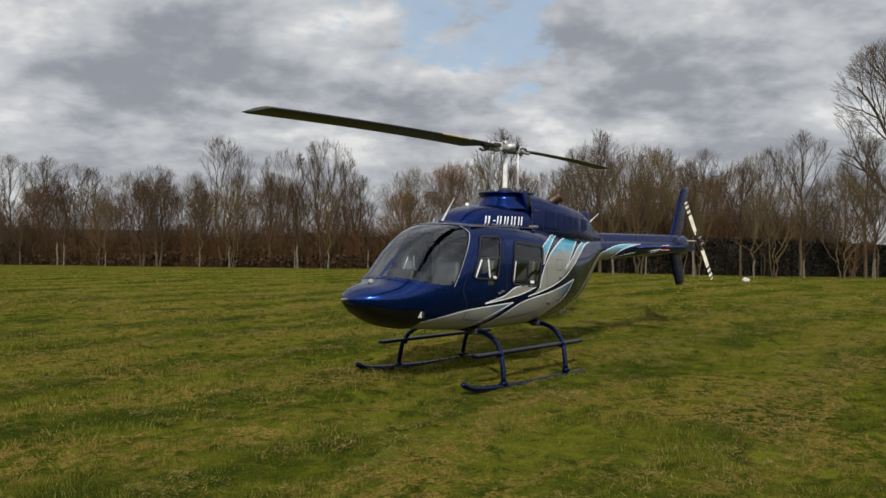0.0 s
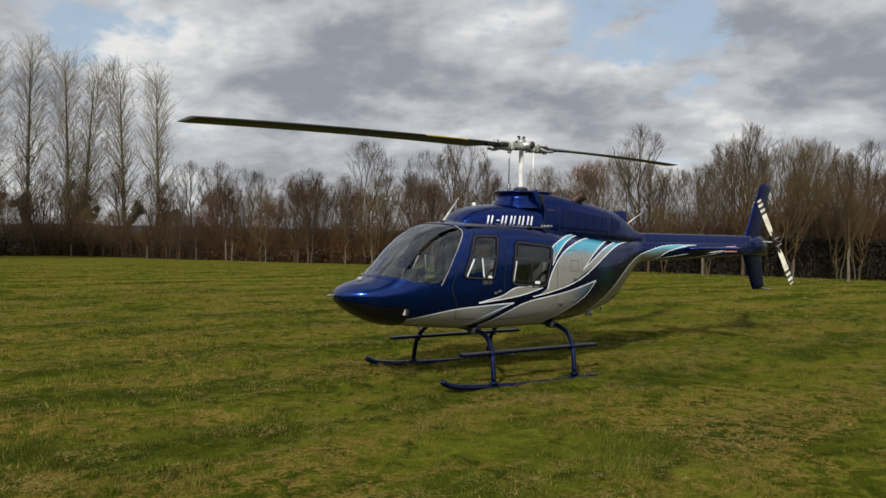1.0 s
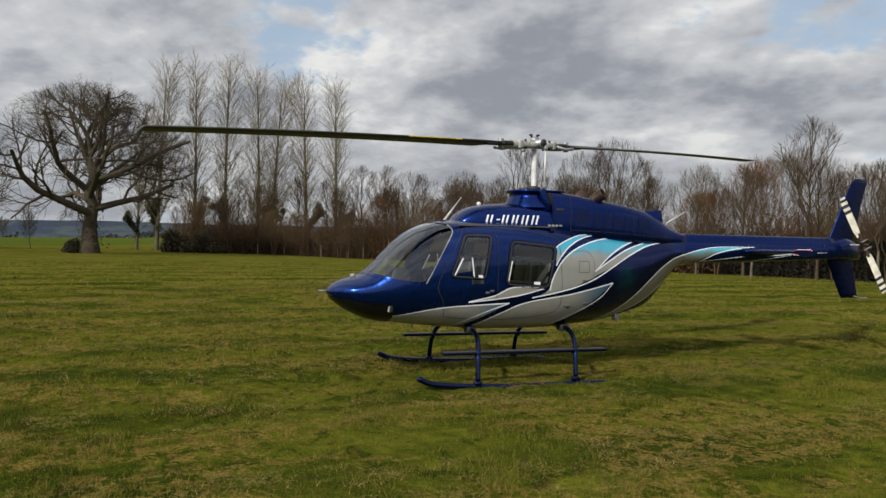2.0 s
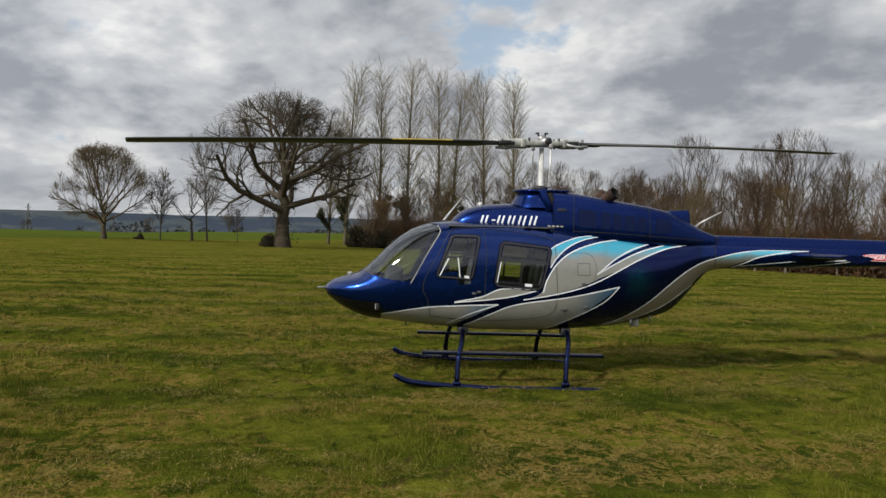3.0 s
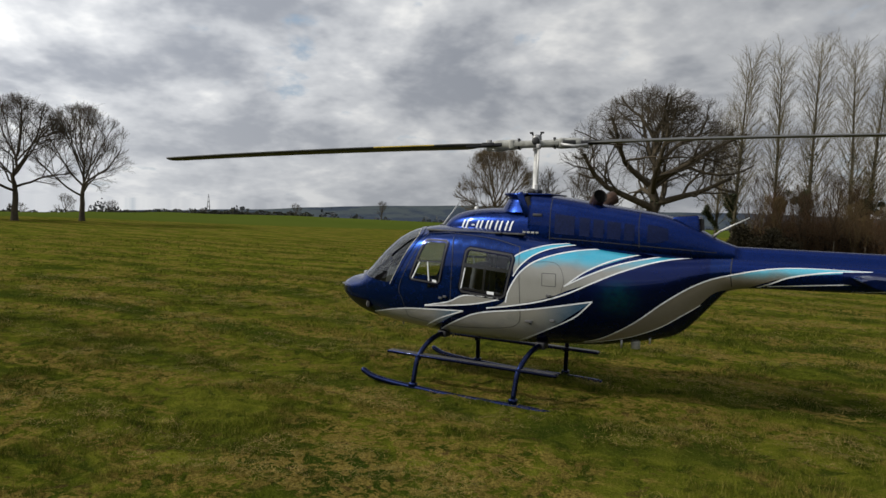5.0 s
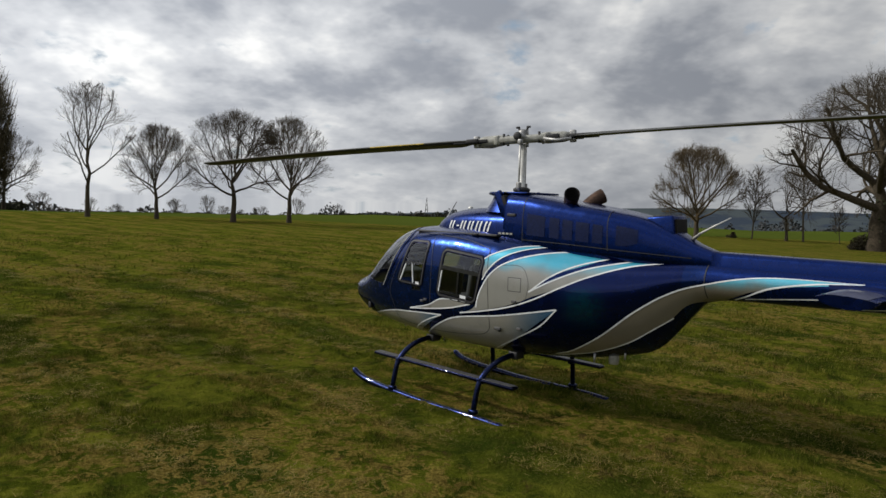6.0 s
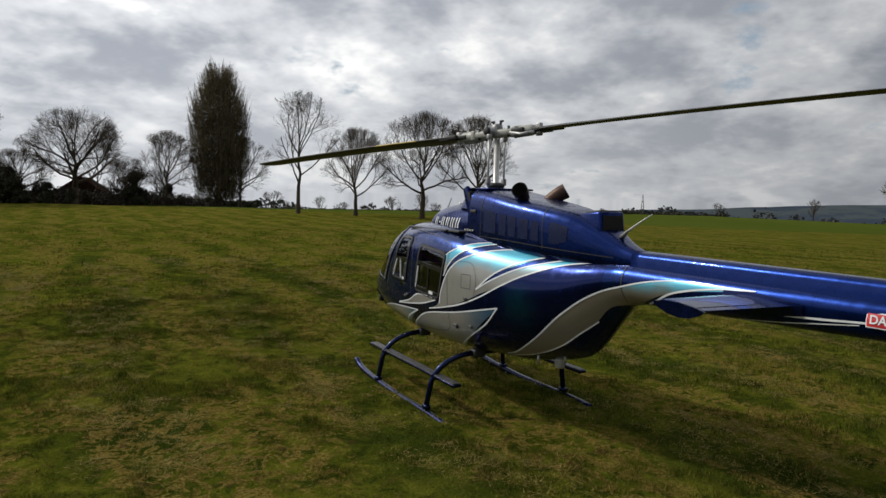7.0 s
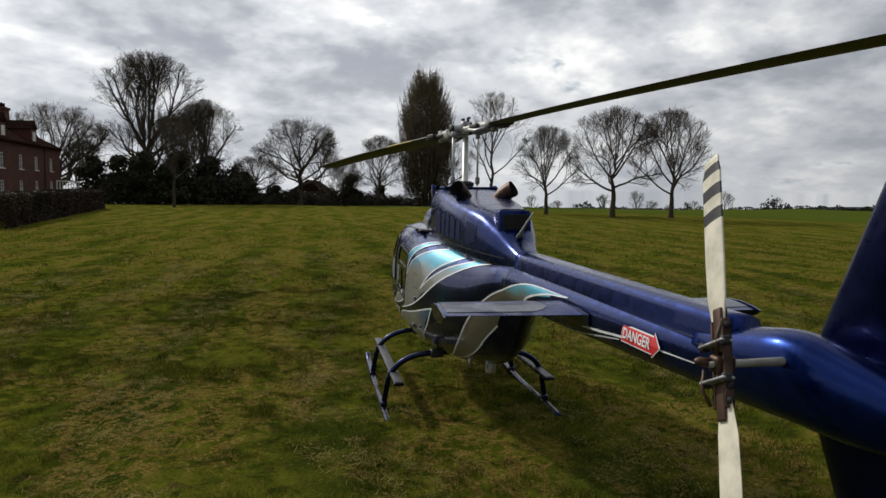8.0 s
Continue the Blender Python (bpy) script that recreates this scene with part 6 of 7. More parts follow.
def brush(name, label, mat, count, depth0, depth1, height, size, seed, s0=0.0, s1=1.0):
    rng = np.random.default_rng(seed)
    c = []
    for i in range(count):
        s = rng.uniform(s0, s1)
        p, inward = along(s)
        p = p + inward * rng.uniform(max(depth0, 6.3) if 0.60 < s < 0.98 else depth0, max(depth1, 9))
        bulge = 0.65 + 0.35 * noise.noise((p[0] * 0.22, p[1] * 0.22, 1.0)) + 0.25 * noise.noise((p[0] * 0.7, p[1] * 0.7, 5.0))
        c.append((p[0], p[1], float(ground_z(p[0], p[1])) + rng.uniform(0, 1) ** 0.7 * height * max(bulge, 0.2)))
    tagged(new(name, leaves_mesh(name, c, size, mat, rng)), label, "undergrowth", kind="stuff")


brush("undergrowth", "dark evergreen undergrowth filling the wood", YEW, 48000, 5, 20, 3.3, 0.30, 71)
brush("edge_undergrowth", "dark bramble undergrowth at the wood's end", DARK_SCRUB, 26000, 0.8, 8, 2.6, 0.085, 73, 0.0, 0.24)
thicket("edge_thicket", "brown bare scrub at the wood's end below the poplars", SCRUB, 4200, 0.2, 8, 1.4, 5.0, 66, 0.0, 0.26, 0.011)
RUSSET = leafy("russet_buds", (0.036, 0.018, 0.008), (0.076, 0.040, 0.016))
brush("russet_undergrowth", "russet budding undergrowth between the trees", RUSSET, 26000, 1.5, 11, 3.4, 0.055, 74, 0.10, 0.92)
brush("brown_undergrowth", "brown twiggy undergrowth between the trees", DARK_SCRUB, 26000, 2.0, 13, 3.8, 0.060, 75)
brush("dead_bracken", "brown dead leaves and bracken below the trees", LITTER, 26000, 1.2, 10, 1.3, 0.13, 72)

# big bare tree east of the wood
put(bough_tree(51, 15.5, 3.0, 5.6, 0.34, 3.2, BARK_GREY, BARK_GREY, "large bare tree at the end of the wood", "tree", 11, (7, 6, 5, 4), 0.58, 0.09, 0.09, 0.5, 0.0095, low=1.15, leader=0.5), 30.5, 46, 0.0, 1.02)


# park trees along the south-west side of the meadow
PARK = [bough_tree(81, 11.5, 2.2, 4.9, 0.24, 2.3, BARK_GREY, BARK_OAK, "bare round-headed park tree", "park_tree", 12, (7, 7, 5, 4), 0.62, 0.09, 0.08, 0.42, 0.0095, low=1.25),
        bough_tree(82, 11.5, 2.4, 4.9, 0.26, 2.6, BARK_OAK, BARK_OAK, "bare round-headed park tree", "park_tree", 12, (7, 7, 5, 4), 0.68, 0.07, 0.10, 0.44, 0.0095, low=1.35),
        bough_tree(83, 15.5, 3.6, 5.2, 0.24, 3.6, BARK_GREY, BARK_GREY, "tall open bare park tree", "park_tree", 9, (6, 5, 4, 3), 0.60, 0.07, 0.09, 0.52, 0.0115, low=0.95, lumpy=1.5, leader=0.6),
        bough_tree(84, 12.5, 1.6, 6.4, 0.42, 2.2, BARK_OAK, BARK_OAK, "bare spreading oak of the park", "park_oak_tree", 13, (7, 7, 5, 4), 0.75, 0.06, 0.13, 0.42, 0.0115, low=1.45),
        bough_tree(86, 21.5, 4.0, 8.6, 0.50, 4.4, BARK_OAK, TWIG_DARK, "tall bare tree with a domed crown beside the house", "tall_tree", 9, (7, 7, 5, 4), 0.66, 0.06, 0.10, 0.55, 0.0140, stems=2, low=1.25, lumpy=1.2)]
put(PARK[0], -56.6, -6.6, 0.5, 0.84)
put(PARK[1], -53.0, -10.6, 2.0, 0.84)
put(PARK[2], -55, -24.5, 0.2, 0.78)
again(PARK[0], -55, -18.2, 4.0, 0.74)
again(PARK[0], -84, -51, 1.2, 0.95)
again(PARK[1], -77, -58.5, 3.3, 0.95)
put(PARK[3], -62.5, -60.5, 0.3, 0.98)
again(PARK[3], -71.5, -60.5, 2.2, 0.55)
again(PARK[3], -62, -69, 4.0, 0.6)
again(PARK[2], -72, -66, 4.4, 0.6)
put(PARK[4], -49.5, -76.5, 0.0, 0.95)
again(PARK[4], -54, -70, 2.6, 0.66)
again(PARK[2], -38.5, -54, 1.0, 0.62)
again(PARK[3], -47.7, -97, 1.3, 1.25)
again(PARK[1], -47, -88, 0.4, 0.8)
again(PARK[4], -60, -84, 2.0, 0.66)


BUDS = leafy("brown_buds", (0.042, 0.033, 0.017), (0.078, 0.060, 0.030))


def columnar(seed, height, name, label):
    """A dense upright tree: a bundle of steep shoots round a dark ivied core."""
    rng = np.random.default_rng(seed)
    wood = (Wood(), Wood())
    wood[0].limb([(0, 0, -0.4), (0.05, 0, 4), (0, 0.1, height * 0.8)], 0.55, 0.10, 8)
    pts = []
    for i in range(3400):
        f = rng.uniform(0.05, 0.93) ** 0.9
        z = f * height
        env = height * 0.20 * (0.72 + 0.28 * min(1.0, f / 0.30)) * (1 if f < 0.62 else max(0.0, 1 - ((f - 0.62) / 0.42) ** 1.4))
        a = rng.uniform(0, 6.283)
        r = env * math.sqrt(rng.uniform(0.02, 1.0)) * rng.uniform(0.85, 1.1)
        env *= 1 + 0.16 * noise.noise((math.cos(a) * 1.8, math.sin(a) * 1.8, z * 0.35 + 7))
        r = min(r, env)
        b = np.array([r * math.cos(a), r * math.sin(a), z])
        out = np.array([math.cos(a), math.sin(a), 0]) * 0.28
        m = b + (out + [0, 0, 1]) * rng.uniform(0.6, 1.5) + rng.normal(size=3) * 0.06
        e = m + (out * 0.9 + [0, 0, 1]) * rng.uniform(0.6, 2.0) + rng.normal(size=3) * 0.08
        wood[1].limb([b, m, e], 0.030, 0.009, 3)
        for _ in range(2):
            q = b + (e - b) * rng.uniform(0.3, 0.9)
            wood[1].limb([q, q + (out * rng.uniform(0.3, 2.2) + [0, 0, 1]) * rng.uniform(0.4, 1.2) + rng.normal(size=3) * 0.16], 0.026, 0.009, 0)
        if r < env * 0.97 and rng.uniform(0, 1) < 1.7 - 1.45 * f:
            for _ in range(24):
                pts.append(b + rng.normal(size=3) * 0.42)
    return finish_tree(name, wood, BARK_OAK, COLUMN_TWIG, label, "tree", ("ivy", leaves_mesh("ivy", pts, 0.075, BUDS, rng), "dull brown budding inner growth"))


put(columnar(91, 20.5, "columnar_tree", "dense upright columnar tree, dull brown and leafless"), -80.5, -52.2, 0.0, 0.95)


def evergreen(seed, height, wide, name, label, mat=YEW, count=5200, skirt=0.05, leaf=0.20):
    rng = np.random.default_rng(seed)
    wood = (Wood(), Wood())
    wood[0].limb([(0, 0, -0.3), (0.05, 0.05, height * 0.5), (0, 0, height * 0.85)], 0.28, 0.06, 7)
    blobs = []
    for i in range(26):
        f = rng.uniform(skirt, 0.92)
        a = rng.uniform(0, 6.283)
        r = wide * (1 - f) ** 0.55 * rng.uniform(0.2, 0.85)
        c = np.array([r * math.cos(a), r * math.sin(a), f * height])
        wood[1].limb([(0, 0, f * height * 0.8), c * (0.6, 0.6, 0.97), c], 0.06, 0.02, 4)
        blobs.append((c, rng.uniform(0.18, 0.34) * wide))
    pts = []
    for _ in range(count):
        c, r = blobs[rng.integers(len(blobs))]
        d = rng.normal(size=3)
        d /= np.linalg.norm(d)
        pts.append(c + d * r * rng.uniform(0.5, 1.1) * (1, 1, 0.9))
    return finish_tree(name, wood, BARK_OAK, TWIG_DARK, label, "tree", ("foliage", leaves_mesh("foliage", pts, leaf, mat, rng), "dense dark evergreen foliage"))


YEWS = [evergreen(101, 8.5, 4.2, "yew_tree", "dark evergreen yew beside the lawn"), evergreen(102, 7.0, 3.6, "yew_tree", "dark evergreen yew beside the lawn")]
put(YEWS[0], -48, -67, 0.0, 0.78)
put(YEWS[1], -53, -68, 1.0, 0.9)
for x, y, k, s in ((-43.6, -68.5, 1, .92), (-51.5, -65.5, 0, .70), (-55.5, -63, 1, .6), (-46.3, -71.5, 0, .76), (-57.5, -59.5, 0, .30), (-60.5, -79, 1, .9), (-40.5, -74, 1, .85), (-72, -59.5, 0, .55), (-79, -60, 1, .5), (-62, -66, 0, .28), (-67, -63, 1, .28), (-45.8, -66.5, 1, .72), (-50, -69.5, 0, .66), (-56.8, -66, 0, .5), (-54, -60.5, 1, .42), (-49.7, -63.5, 1, .58), (-59.3, -62, 1, .32), (-42, -71, 0, .7), (-58.8, -57.2, 1, .26)):
    again(YEWS[k], x, y, x * 0.7, s)


def shrubbery(name, label, a, b, deep, high, count, size, seed, mat):
    """A dark bank of evergreen and twiggy shrubs between two places, uneven along its top."""
    rng = np.random.default_rng(seed)
    a, b = np.array(a, float), np.array(b, float)
    t = b - a
    side = np.array([-t[1], t[0]]) / np.linalg.norm(t)
    c = []
    for _ in range(count):
        f = rng.uniform(0, 1)
        p = a + t * f + side * rng.uniform(-deep, deep)
        top = high * (0.75 + 0.5 * noise.noise((p[0] * 0.25, p[1] * 0.25, seed)) + 0.3 * noise.noise((p[0] * 0.8, p[1] * 0.8, seed + 3.0))) * min(1.0, 0.35 + 4 * min(f, 1 - f))
        c.append((p[0], p[1], float(ground_z(p[0], p[1])) + top * rng.uniform(0, 1) ** 0.8))
    tagged(new(name, leaves_mesh(name, c, size, mat, rng)), label, "shrubs", kind="stuff")


SHADE_SCRUB = leafy("shade_scrub", (0.036, 0.028, 0.020), (0.078, 0.061, 0.042))
shrubbery("shrubbery", "dark shrubs under the tall trees beside the lawn", (-41, -72), (-57, -62), 3.0, 4.6, 15000, 0.17, 151, YEW)
shrubbery("brown_shrubbery", "dark brown twiggy shrubs under the tall trees", (-40, -74), (-58, -63), 3.5, 5.4, 15000, 0.11, 152, SHADE_SCRUB)
shrubbery("park_shrubbery", "low dark shrubs along the far edge of the park", (-60, -66), (-84, -57), 2.5, 2.6, 12000, 0.12, 153, SHADE_SCRUB)
# scrub beside the field trees
BRAMBLE = leafy("bramble", (0.030, 0.026, 0.013), (0.075, 0.060, 0.030))
bush = put(evergreen(103, 1.3, 1.7, "field_bush", "low dark bramble bush in the field", BRAMBLE, 5000, 0.02, 0.07), -77, 41, 0.0, 0.45)
again(bush, -56.2, 44.7, 1.0, 0.85)
again(bush, -60, 60, 2.0, 1.7)
again(bush, -57, 62, 3.0, 1.5)


STONE = plain("pale_stone", (0.42, 0.40, 0.36), 0.85, 0.0, 0.0, 0.15, 5.0, 0.5)


def boulder(x, y, size, seed):
    bm = bmesh.new()
    bmesh.ops.create_icosphere(bm, subdivisions=3, radius=size)
    for v in bm.verts:
        v.co *= 1 + 0.22 * noise.noise(v.co * (1.6 / size) + Vector((seed, 0, 0)))
        v.co.z = v.co.z * 0.72 + size * 0.45
    ob = part("boulder", bm, None, "rounded pale stone at the foot of the wood", mat=STONE)
    tagged(ob, category="stone")
    ob.location = (x, y, float(ground_z(x, y)))
    return ob


boulder(14.1, 33.5, 0.17, 4.0)


# ------------------------------------------------------------------ house, hedge, distance
def brick_paint(n):
    at = n.add("ShaderNodeTexCoord").outputs["Object"]
    big = n.noise(at, 0.9, 5.0)
    small = n.noise(at, 14.0, 3.0)
    tint = n.mix(n.ramp(big, 0.3, 0.7), (0.060, 0.018, 0.011), (0.105, 0.034, 0.021))
    tint = n.mix(n.ramp(small, 0.4, 0.8, 0.0, 0.5), tint, (0.050, 0.022, 0.016))
    return n.add("ShaderNodeBsdfPrincipled", Base_Color=tint, Roughness=0.9, Normal=bump(n, small, 0.4, 0.02))


BRICK = material("red_brick", brick_paint)
ROOF = plain("clay_tiles", (0.026, 0.014, 0.011), 0.95, 0, 0, 0.2, 3.0, 0.5, 0.0)
WHITE = plain("white_window_paint", (0.72, 0.72, 0.70), 0.5)
DARK_PANE = plain("dark_window_glass", (0.02, 0.022, 0.025), 0.08, 0, 0.6)


def build_house():
    """An old brick house: main range with hipped roof, windows on the meadow side, chimneys, a low veranda."""
    h = new("house")
    tagged(h, "old red brick country house with white sash windows", "house")
    length, depth, eaves, ridge = 26.0, 9.0, 5.8, 8.5

    def wall(x0, x1, y0, y1, z0, z1):
        return box((x1 - x0, y1 - y0, z1 - z0), 0.02, ((x0 + x1) / 2, (y0 + y1) / 2, (z0 + z1) / 2))
    # wall facing the meadow (local -y), pierced by windows
    wins = [(x, z) for x in (2.6, 7.4, 12.6, 17.4, 22.6) for z in (0.7, 3.2)]
    xs = sorted({0.0, length} | {x - 0.6 for x, _ in wins} | {x + 0.6 for x, _ in wins})
    zs = sorted({-2.2, eaves} | {z for _, z in wins} | {z + 1.4 for _, z in wins})
    bm = bmesh.new()
    spots = {(x, z): bm.verts.new((x, 0.0, z)) for x in xs for z in zs}
    skin = []
    for x0, x1 in zip(xs, xs[1:]):
        for z0, z1 in zip(zs, zs[1:]):
            cx, cz = (x0 + x1) / 2, (z0 + z1) / 2
            if not any(abs(cx - x) < 0.6 and z < cz < z + 1.4 for x, z in wins):
                skin.append(bm.faces.new([spots[x0, z0], spots[x1, z0], spots[x1, z1], spots[x0, z1]]))
    grown = bmesh.ops.extrude_face_region(bm, geom=skin)
    for v in grown["geom"]:
        if isinstance(v, bmesh.types.BMVert):
            v.co.y = 0.34
    bmesh.ops.recalc_face_normals(bm, faces=list(bm.faces))
    part("wall_front", bm, h, "red brick wall", False, BRICK)
    part("wall_back", wall(0, length, depth - 0.34, depth, -2.2, eaves), h, "", False, BRICK)
    part("wall_end", wall(0, 0.34, 0.34, depth - 0.34, -2.2, eaves), h, "", False, BRICK)
    part("wall_end", wall(length - 0.34, length, 0.34, depth - 0.34, -2.2, eaves), h, "", False, BRICK)
    o = 0.35
    v = [(-o, -o, eaves), (length + o, -o, eaves), (length + o, depth + o, eaves), (-o, depth + o, eaves), (3.2, depth / 2, ridge), (length - 3.2, depth / 2, ridge),
         (-o, -o, eaves - .15), (length + o, -o, eaves - .15), (length + o, depth + o, eaves - .15), (-o, depth + o, eaves - .15)]
    f = [(0, 1, 5, 4), (1, 2, 5), (2, 3, 4, 5), (3, 0, 4), (6, 7, 1, 0), (7, 8, 2, 1), (8, 9, 3, 2), (9, 6, 0, 3), (9, 8, 7, 6)]
    part("roof", sheet("roof", v, f, ROOF, False), h, "dark clay tiled hipped roof")
    for cx, name in ((5.0, "chimney"), (13.0, "chimney"), (22.0, "chimney")):
        c = part(name, box((1.5, .9, 2.6), .03, (cx, depth / 2, ridge + .1)), h, "tall brick chimney", False, BRICK)
        part("chimney_cap", box((1.75, 1.1, .25), .03, (cx, depth / 2, ridge + 1.35)), c, "", False, BRICK)
        for k in (-.4, .4):
            part("chimney_pot", sheet("chimney_pot", *tube([(cx + k, depth / 2, ridge + 1.45), (cx + k, depth / 2, ridge + 1.95)], [.17, .14], 10), ROOF), c)
    for cx in (8.5, 17.5):
        d = part("dormer", box((1.7, 2.0, 1.5), .02, (cx, 1.2, eaves + .85)), h, "brick dormer", False, BRICK)
        v = [(cx - 1.05, .1, eaves + 1.6), (cx + 1.05, .1, eaves + 1.6), (cx, .1, eaves + 2.5), (cx - 1.05, 3.0, eaves + 1.6), (cx + 1.05, 3.0, eaves + 1.6), (cx, 3.0, eaves + 2.5)]
        part("dormer_roof", sheet("dormer_roof", v, [(0, 1, 2), (0, 2, 5, 3), (1, 4, 5, 2), (3, 5, 4), (0, 3, 4, 1)], ROOF, False), d)
        part("dormer_window", box((.9, .06, .9), .01, (cx, .19, eaves + .85)), d, "", False, WHITE)
    for x, z in wins:
        w = new("window")
        w.parent = h
        part("frame", box((1.2, .08, .10), .01, (x, .12, z + 1.35)), w, "", False, WHITE)
        part("sill", box((1.36, .22, .09), .01, (x, .02, z - .045)), w, "", False, WHITE)
        for dx in (-.56, 0, .56):
            part("stile", box((.08 if dx else .05, .07, 1.3), .008, (x + dx, .12, z + .66)), w, "", False, WHITE)
        for dz in (.05, .45, .70, 1.0):
            part("glazing_bar", box((1.1, .06, .05), .006, (x, .12, z + dz)), w, "", False, WHITE)
        part("pane", box((1.1, .012, 1.32), .002, (x, .16, z + .67)), w, "", False, DARK_PANE)
    for x in (5.0, 20.0):
        part("drainpipe", sheet("drainpipe", *tube([(x, -.08, -.3), (x, -.08, eaves - .1)], .06, 8), RUBBER), h)
    # white veranda rail towards the garden
    ver = new("veranda")
    ver.parent = h
    for x in np.linspace(length - 8.9, length - .1, 9):
        part("post", box((.09, .09, 1.1), .01, (x, -1.95, 1.55)), ver, "", False, WHITE)
    part("rail", box((9.0, .10, .09), .01, (length - 4.5, -1.95, 2.13)), ver, "", False, WHITE)
    part("rail", box((9.0, .06, .06), .01, (length - 4.5, -1.95, 1.30)), ver, "", False, WHITE)
    part("floor", box((9.0, 2.0, 1.4), .02, (length - 4.5, -1.01, .32)), ver, "", False, BRICK)
    return h


house = build_house()
house.matrix_world = Matrix.Translation((-17.6, -50.6, 0.75)) @ Matrix.Rotation(radians(229.1), 4, "Z")


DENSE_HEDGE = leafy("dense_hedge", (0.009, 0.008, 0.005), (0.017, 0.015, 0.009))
HEDGE_LEAF = leafy("clipped_beech", (0.030, 0.021, 0.014), (0.062, 0.043, 0.028))


def hedge(name, label, a, b, wide, high, mat, count, size, seed, rough=0.18):
    """A clipped hedge: a dense bank of small leaves over a twiggy core."""
    rng = np.random.default_rng(seed)
    a, b = np.array(a, float), np.array(b, float)
    t = (b - a) / np.linalg.norm(b - a)
    s = np.array([-t[1], t[0]])
    root = new(name)
    tagged(root, label, "hedge")
    pts, L = [], np.linalg.norm(b - a)
    for _ in range(count):
        u, w, h = rng.uniform(0, L), rng.uniform(-1, 1), rng.uniform(0, 1)
        face = rng.integers(3)
        if face == 0:
            h = 1 + rng.normal() * 0.03
        else:
            w = (1 if face == 1 else -1) * (1 + rng.normal() * 0.06)
        p = a + t * u + s * w * wide / 2 * (1 - 0.12 * h)
        bump_z = rough * noise.noise((p[0] * 0.5, p[1] * 0.5, 2.0))
        pts.append((p[0], p[1], float(ground_z(p[0], p[1])) + h * (high + bump_z)))
    part("foliage", leaves_mesh("foliage", pts, size, mat, rng), root)
    core = Wood()
    for _ in range(int(L * 10)):
        u, w = rng.uniform(0, L), rng.uniform(-.8, .8)
        p = a + t * u + s * w * wide / 2
        z = float(ground_z(p[0], p[1]))
        core.limb([(p[0], p[1], z - .1), (p[0] + rng.normal() * .1, p[1] + rng.normal() * .1, z + high * .5), (p[0] + rng.normal() * .2, p[1] + rng.normal() * .2, z + high * .92)], .03, .012, 3)
    part("twig_core", core.mesh("twig_core", TWIG_DARK), root)
    return root


hedge("hedge", "clipped dark brown garden hedge before the house", (-9, -27), (-29.5, -54), 2.2, 1.75, HEDGE_LEAF, 60000, 0.06, 121, 0.08)
hedge("far_hedge", "low dark hedge along the far side of the meadow", (-60, -74), (-112, -66), 2.5, 1.7, YEW, 9000, 0.25, 122, 0.8)
hedge("far_hedge", "low dark hedge along the far side of the meadow", (-110, -62), (-150, 20), 2.2, 0.6, YEW, 9000, 0.16, 123, 0.8)

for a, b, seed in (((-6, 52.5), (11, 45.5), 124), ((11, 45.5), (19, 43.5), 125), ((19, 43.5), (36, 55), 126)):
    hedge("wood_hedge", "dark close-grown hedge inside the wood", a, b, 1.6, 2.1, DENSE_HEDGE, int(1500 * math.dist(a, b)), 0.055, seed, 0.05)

# low barns behind the trees
BOARD = plain("dark_weatherboard", (0.018, 0.014, 0.011), 0.95, 0, 0, 0.2, 3.0, 0.4)


def shed(name, label, x, y, turn, size):
    l, d, e, r = size
    b = new(name)
    tagged(b, label, "barn")
    part("walls", box((l, d, e + .4), .02, (0, 0, e / 2 - .2)), b, "dark weatherboarded walls", False, BOARD)
    v = [(-l / 2 - .3, -d / 2 - .3, e), (l / 2 + .3, -d / 2 - .3, e), (l / 2 + .3, d / 2 + .3, e), (-l / 2 - .3, d / 2 + .3, e), (-l / 2 - .3, 0, r), (l / 2 + .3, 0, r)]
    part("roof", sheet("roof", v, [(0, 1, 5, 4), (2, 3, 4, 5), (0, 4, 3), (1, 2, 5), (0, 3, 2, 1)], ROOF, False), b, "dark tiled roof")
    part("door", box((2.0, .08, 2.2), .01, (0, -d / 2 - .03, 1.1)), b, "", False, TWIG_DARK)
    b.matrix_world = Matrix.Translation((x, y, float(ground_z(x, y)))) @ Matrix.Rotation(turn, 4, "Z")
    return b


shed("barn", "low dark boarded barn behind the park trees", -88, -84, 0.7, (22, 7, 2.6, 5.2))

# far hedgerow trees
FAR = [bough_tree(131, 9.0, 1.2, 3.6, 0.28, 1.6, BARK_OAK, BARK_OAK, "distant bare hedgerow tree", "distant_tree", 8, (5, 5, 4), 0.65, 0.07, 0.10, 0.45, 0.022),
       bough_tree(132, 9.0, 1.2, 4.8, 0.36, 1.6, BARK_OAK, BARK_OAK, "distant bare spreading hedgerow tree", "distant_tree", 9, (5, 5, 4), 0.72, 0.05, 0.13, 0.42, 0.022, low=1.3)]
rng = np.random.default_rng(140)
started = set()
SPOTS = []
for i in range(44):
    b = radians(58 + 76 * (i + rng.uniform(0, 1)) / 44)
    d = rng.uniform(150, 330)
    SPOTS.append((-d * math.sin(b), 8 + d * math.cos(b), rng.uniform(0.5, 1.1) * (0.75 if 62 < math.degrees(b) < 96 else 1.0), b))
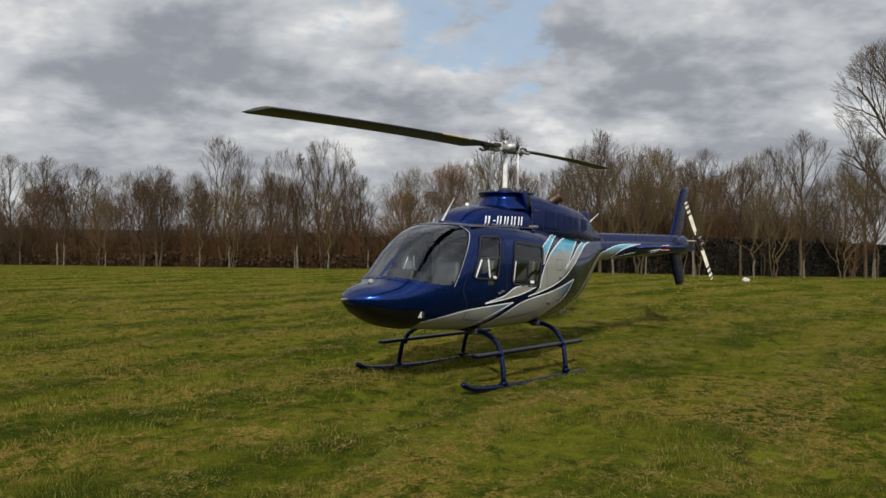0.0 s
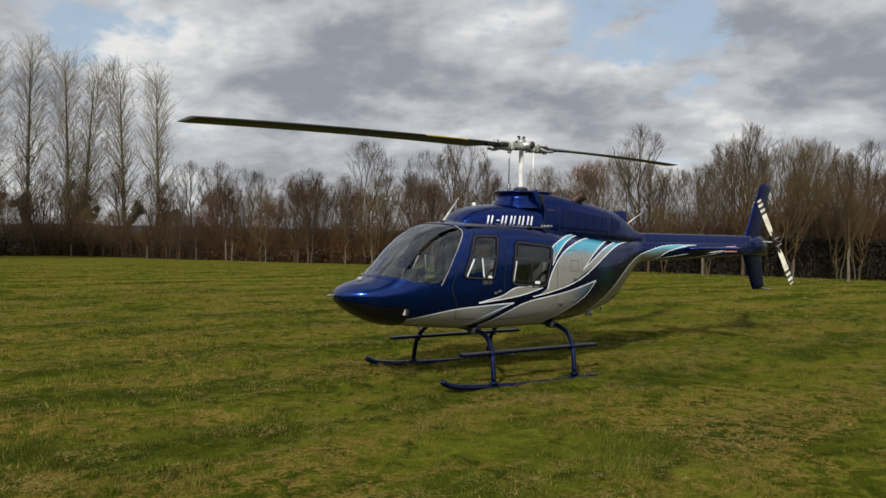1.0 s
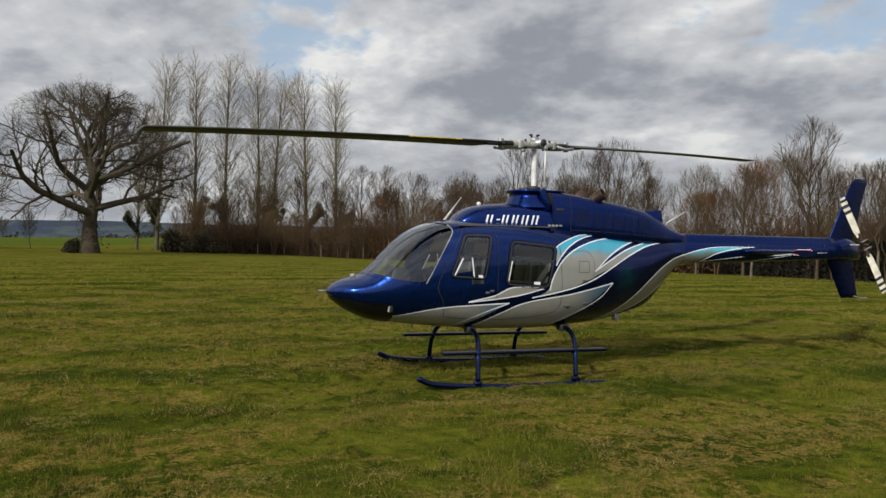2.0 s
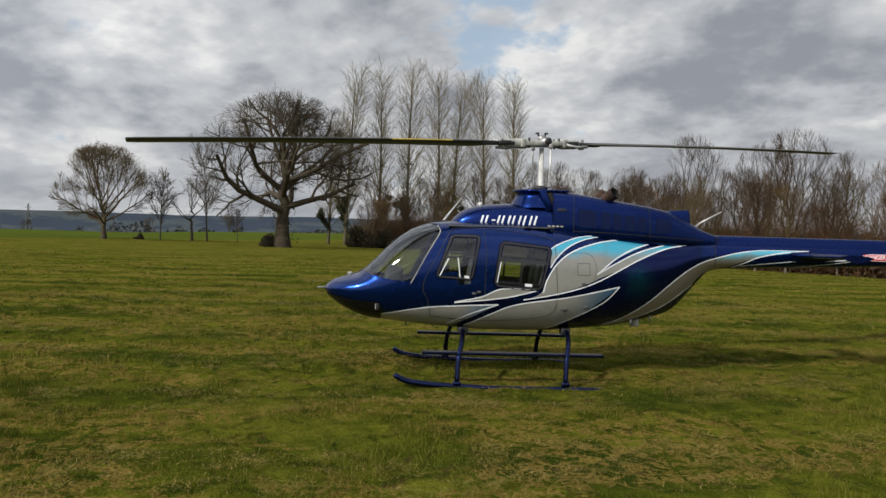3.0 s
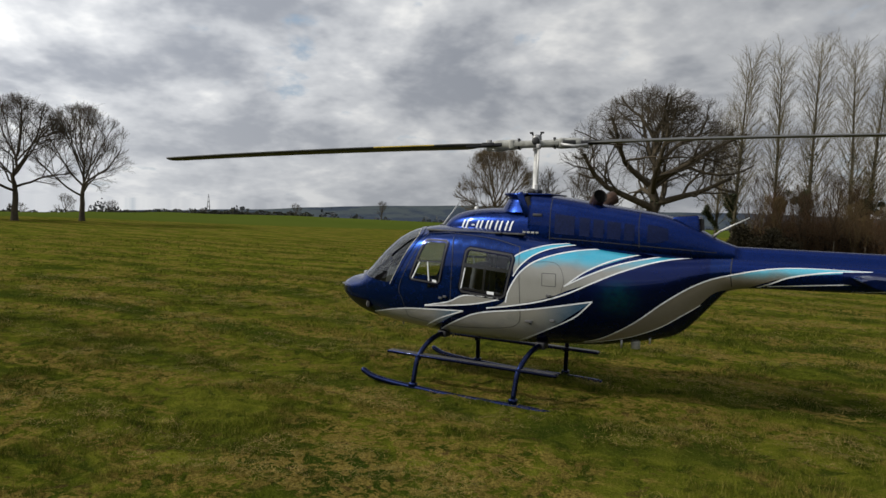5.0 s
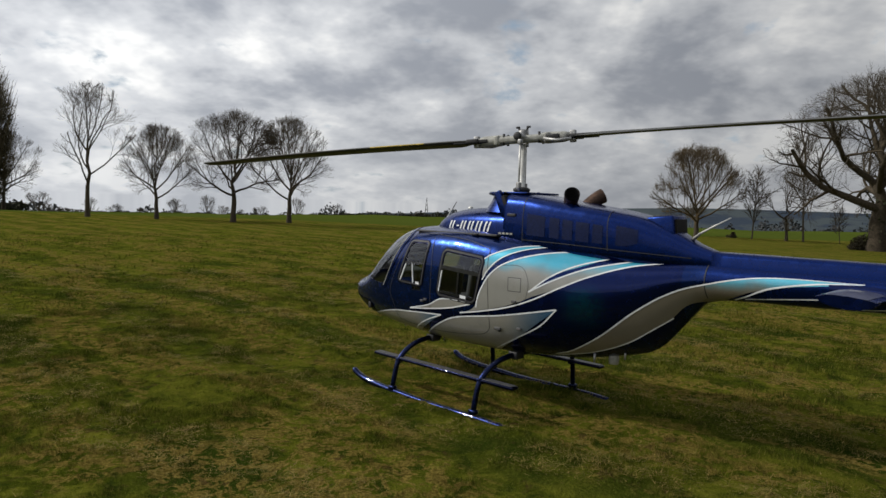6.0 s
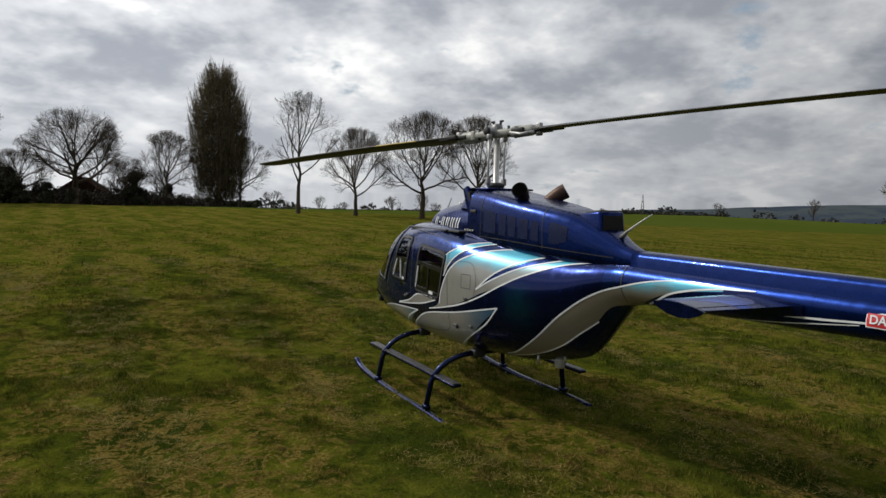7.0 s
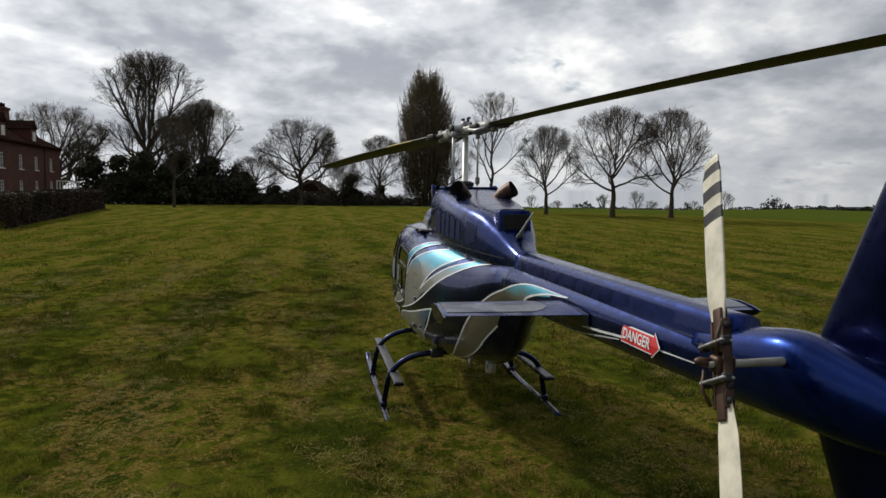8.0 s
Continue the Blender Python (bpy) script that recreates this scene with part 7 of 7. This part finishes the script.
for i, (x, y, s, b) in enumerate(SPOTS):
    deg = math.degrees(b)
    if deg < 98 and i % 4:
        continue
    k = i % 2
    if k in started:
        ob = again(FAR[k], x, y, i * 1.3, s)
    else:
        started.add(k)
        ob = put(FAR[k], x, y, 0, s)
    tagged(ob, group="distant hedgerow trees")


# the grey-blue of aerial haze is put into the leaf colour
HAZED_TREE = leafy("hazed_far_trees", (0.042, 0.046, 0.050), (0.068, 0.072, 0.076))


def far_belt(name, label, b0, b1, dist, high, seed, mat, count=5000, size=0.9):
    rng = np.random.default_rng(seed)
    pts = []
    for _ in range(count):
        b = radians(rng.uniform(b0, b1))
        d = dist * (1 + 0.05 * rng.normal())
        x, y = -d * math.sin(b), 8 + d * math.cos(b)
        h = high * max(0.12, 0.5 + 0.9 * noise.noise((b * 30, seed, 0.5)) + 0.5 * noise.noise((b * 90, seed, 2.5)))
        pts.append((x, y, float(ground_z(x, y)) + rng.uniform(0, 1) * h))
    tagged(new(name, leaves_mesh(name, pts, size, mat, rng)), label, "hedgerow", kind="stuff")


far_belt("distant_hedgerow", "distant dark hedgerow across the fields, greyed with painted haze", 58, 145, 380, 8.2, 5, HAZED_TREE, 14000, 0.8)
far_belt("distant_copse", "distant dark copses across the valley, greyed with painted haze", 40, 75, 330, 3.4, 6, HAZED_TREE, 7000, 0.7)


# woods on the hills, with the blue of distant haze mixed into their colours
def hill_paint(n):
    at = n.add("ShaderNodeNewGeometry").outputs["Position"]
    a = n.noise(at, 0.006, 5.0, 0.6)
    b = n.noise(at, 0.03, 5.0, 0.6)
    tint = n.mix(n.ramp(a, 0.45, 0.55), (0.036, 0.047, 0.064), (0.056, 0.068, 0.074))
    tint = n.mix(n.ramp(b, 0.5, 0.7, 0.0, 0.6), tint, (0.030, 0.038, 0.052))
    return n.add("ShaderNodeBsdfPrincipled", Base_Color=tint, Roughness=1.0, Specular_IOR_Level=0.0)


HAZED_HILL = material("hazed_wooded_hills", hill_paint)


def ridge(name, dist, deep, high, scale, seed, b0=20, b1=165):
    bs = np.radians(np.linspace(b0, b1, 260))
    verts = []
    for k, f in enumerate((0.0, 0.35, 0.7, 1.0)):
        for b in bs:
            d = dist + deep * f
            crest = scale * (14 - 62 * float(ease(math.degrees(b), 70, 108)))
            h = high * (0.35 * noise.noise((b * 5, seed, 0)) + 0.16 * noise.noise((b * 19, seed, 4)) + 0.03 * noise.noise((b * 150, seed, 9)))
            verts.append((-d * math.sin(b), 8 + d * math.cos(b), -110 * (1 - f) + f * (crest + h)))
    tagged(new(name, sheet(name, verts, grid_faces(4, 260), HAZED_HILL)), "low wooded hills on the horizon, blue-grey with painted haze", "hills", kind="structure")


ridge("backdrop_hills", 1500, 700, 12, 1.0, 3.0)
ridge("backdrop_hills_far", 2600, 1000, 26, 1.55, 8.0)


PYLON_STEEL = plain("weathered_galvanised_steel", (0.12, 0.125, 0.13), 0.7, 0.3)


def pylon(x, y, high):
    steel = PYLON_STEEL
    root = new("pylon")
    tagged(root, "distant lattice electricity pylon", "pylon")
    w = Wood()
    for sx in (-1, 1):
        for sy in (-1, 1):
            w.limb([(sx * 3, sy * 3, 0), (sx * 1.1, sy * 1.1, high * 0.6), (sx * .25, sy * .25, high)], .28, .16, 4)
            for k in range(5):
                a, b = k / 6, (k + 1) / 6
                r0, r1 = 3 * (1 - a) + .3, 3 * (1 - b) + .3
                w.limb([(sx * r0, sy * r0, a * high), (-sx * r1, sy * r1, b * high)], .12, .12, 3)
    part("lattice", w.mesh("lattice", steel), root)
    for z, l in ((.62, 8), (.76, 9.5), (.90, 7)):
        a = Wood()
        a.limb([(-l, 0, z * high), (0, 0, z * high + 1.4), (l, 0, z * high)], .22, .22, 4)
        part("arm", a.mesh("arm", steel), root)
    root.matrix_world = Matrix.Translation((x, y, float(ground_z(x, y))))


pylon(-640, 211, 33)
pylon(-820, -35, 37)
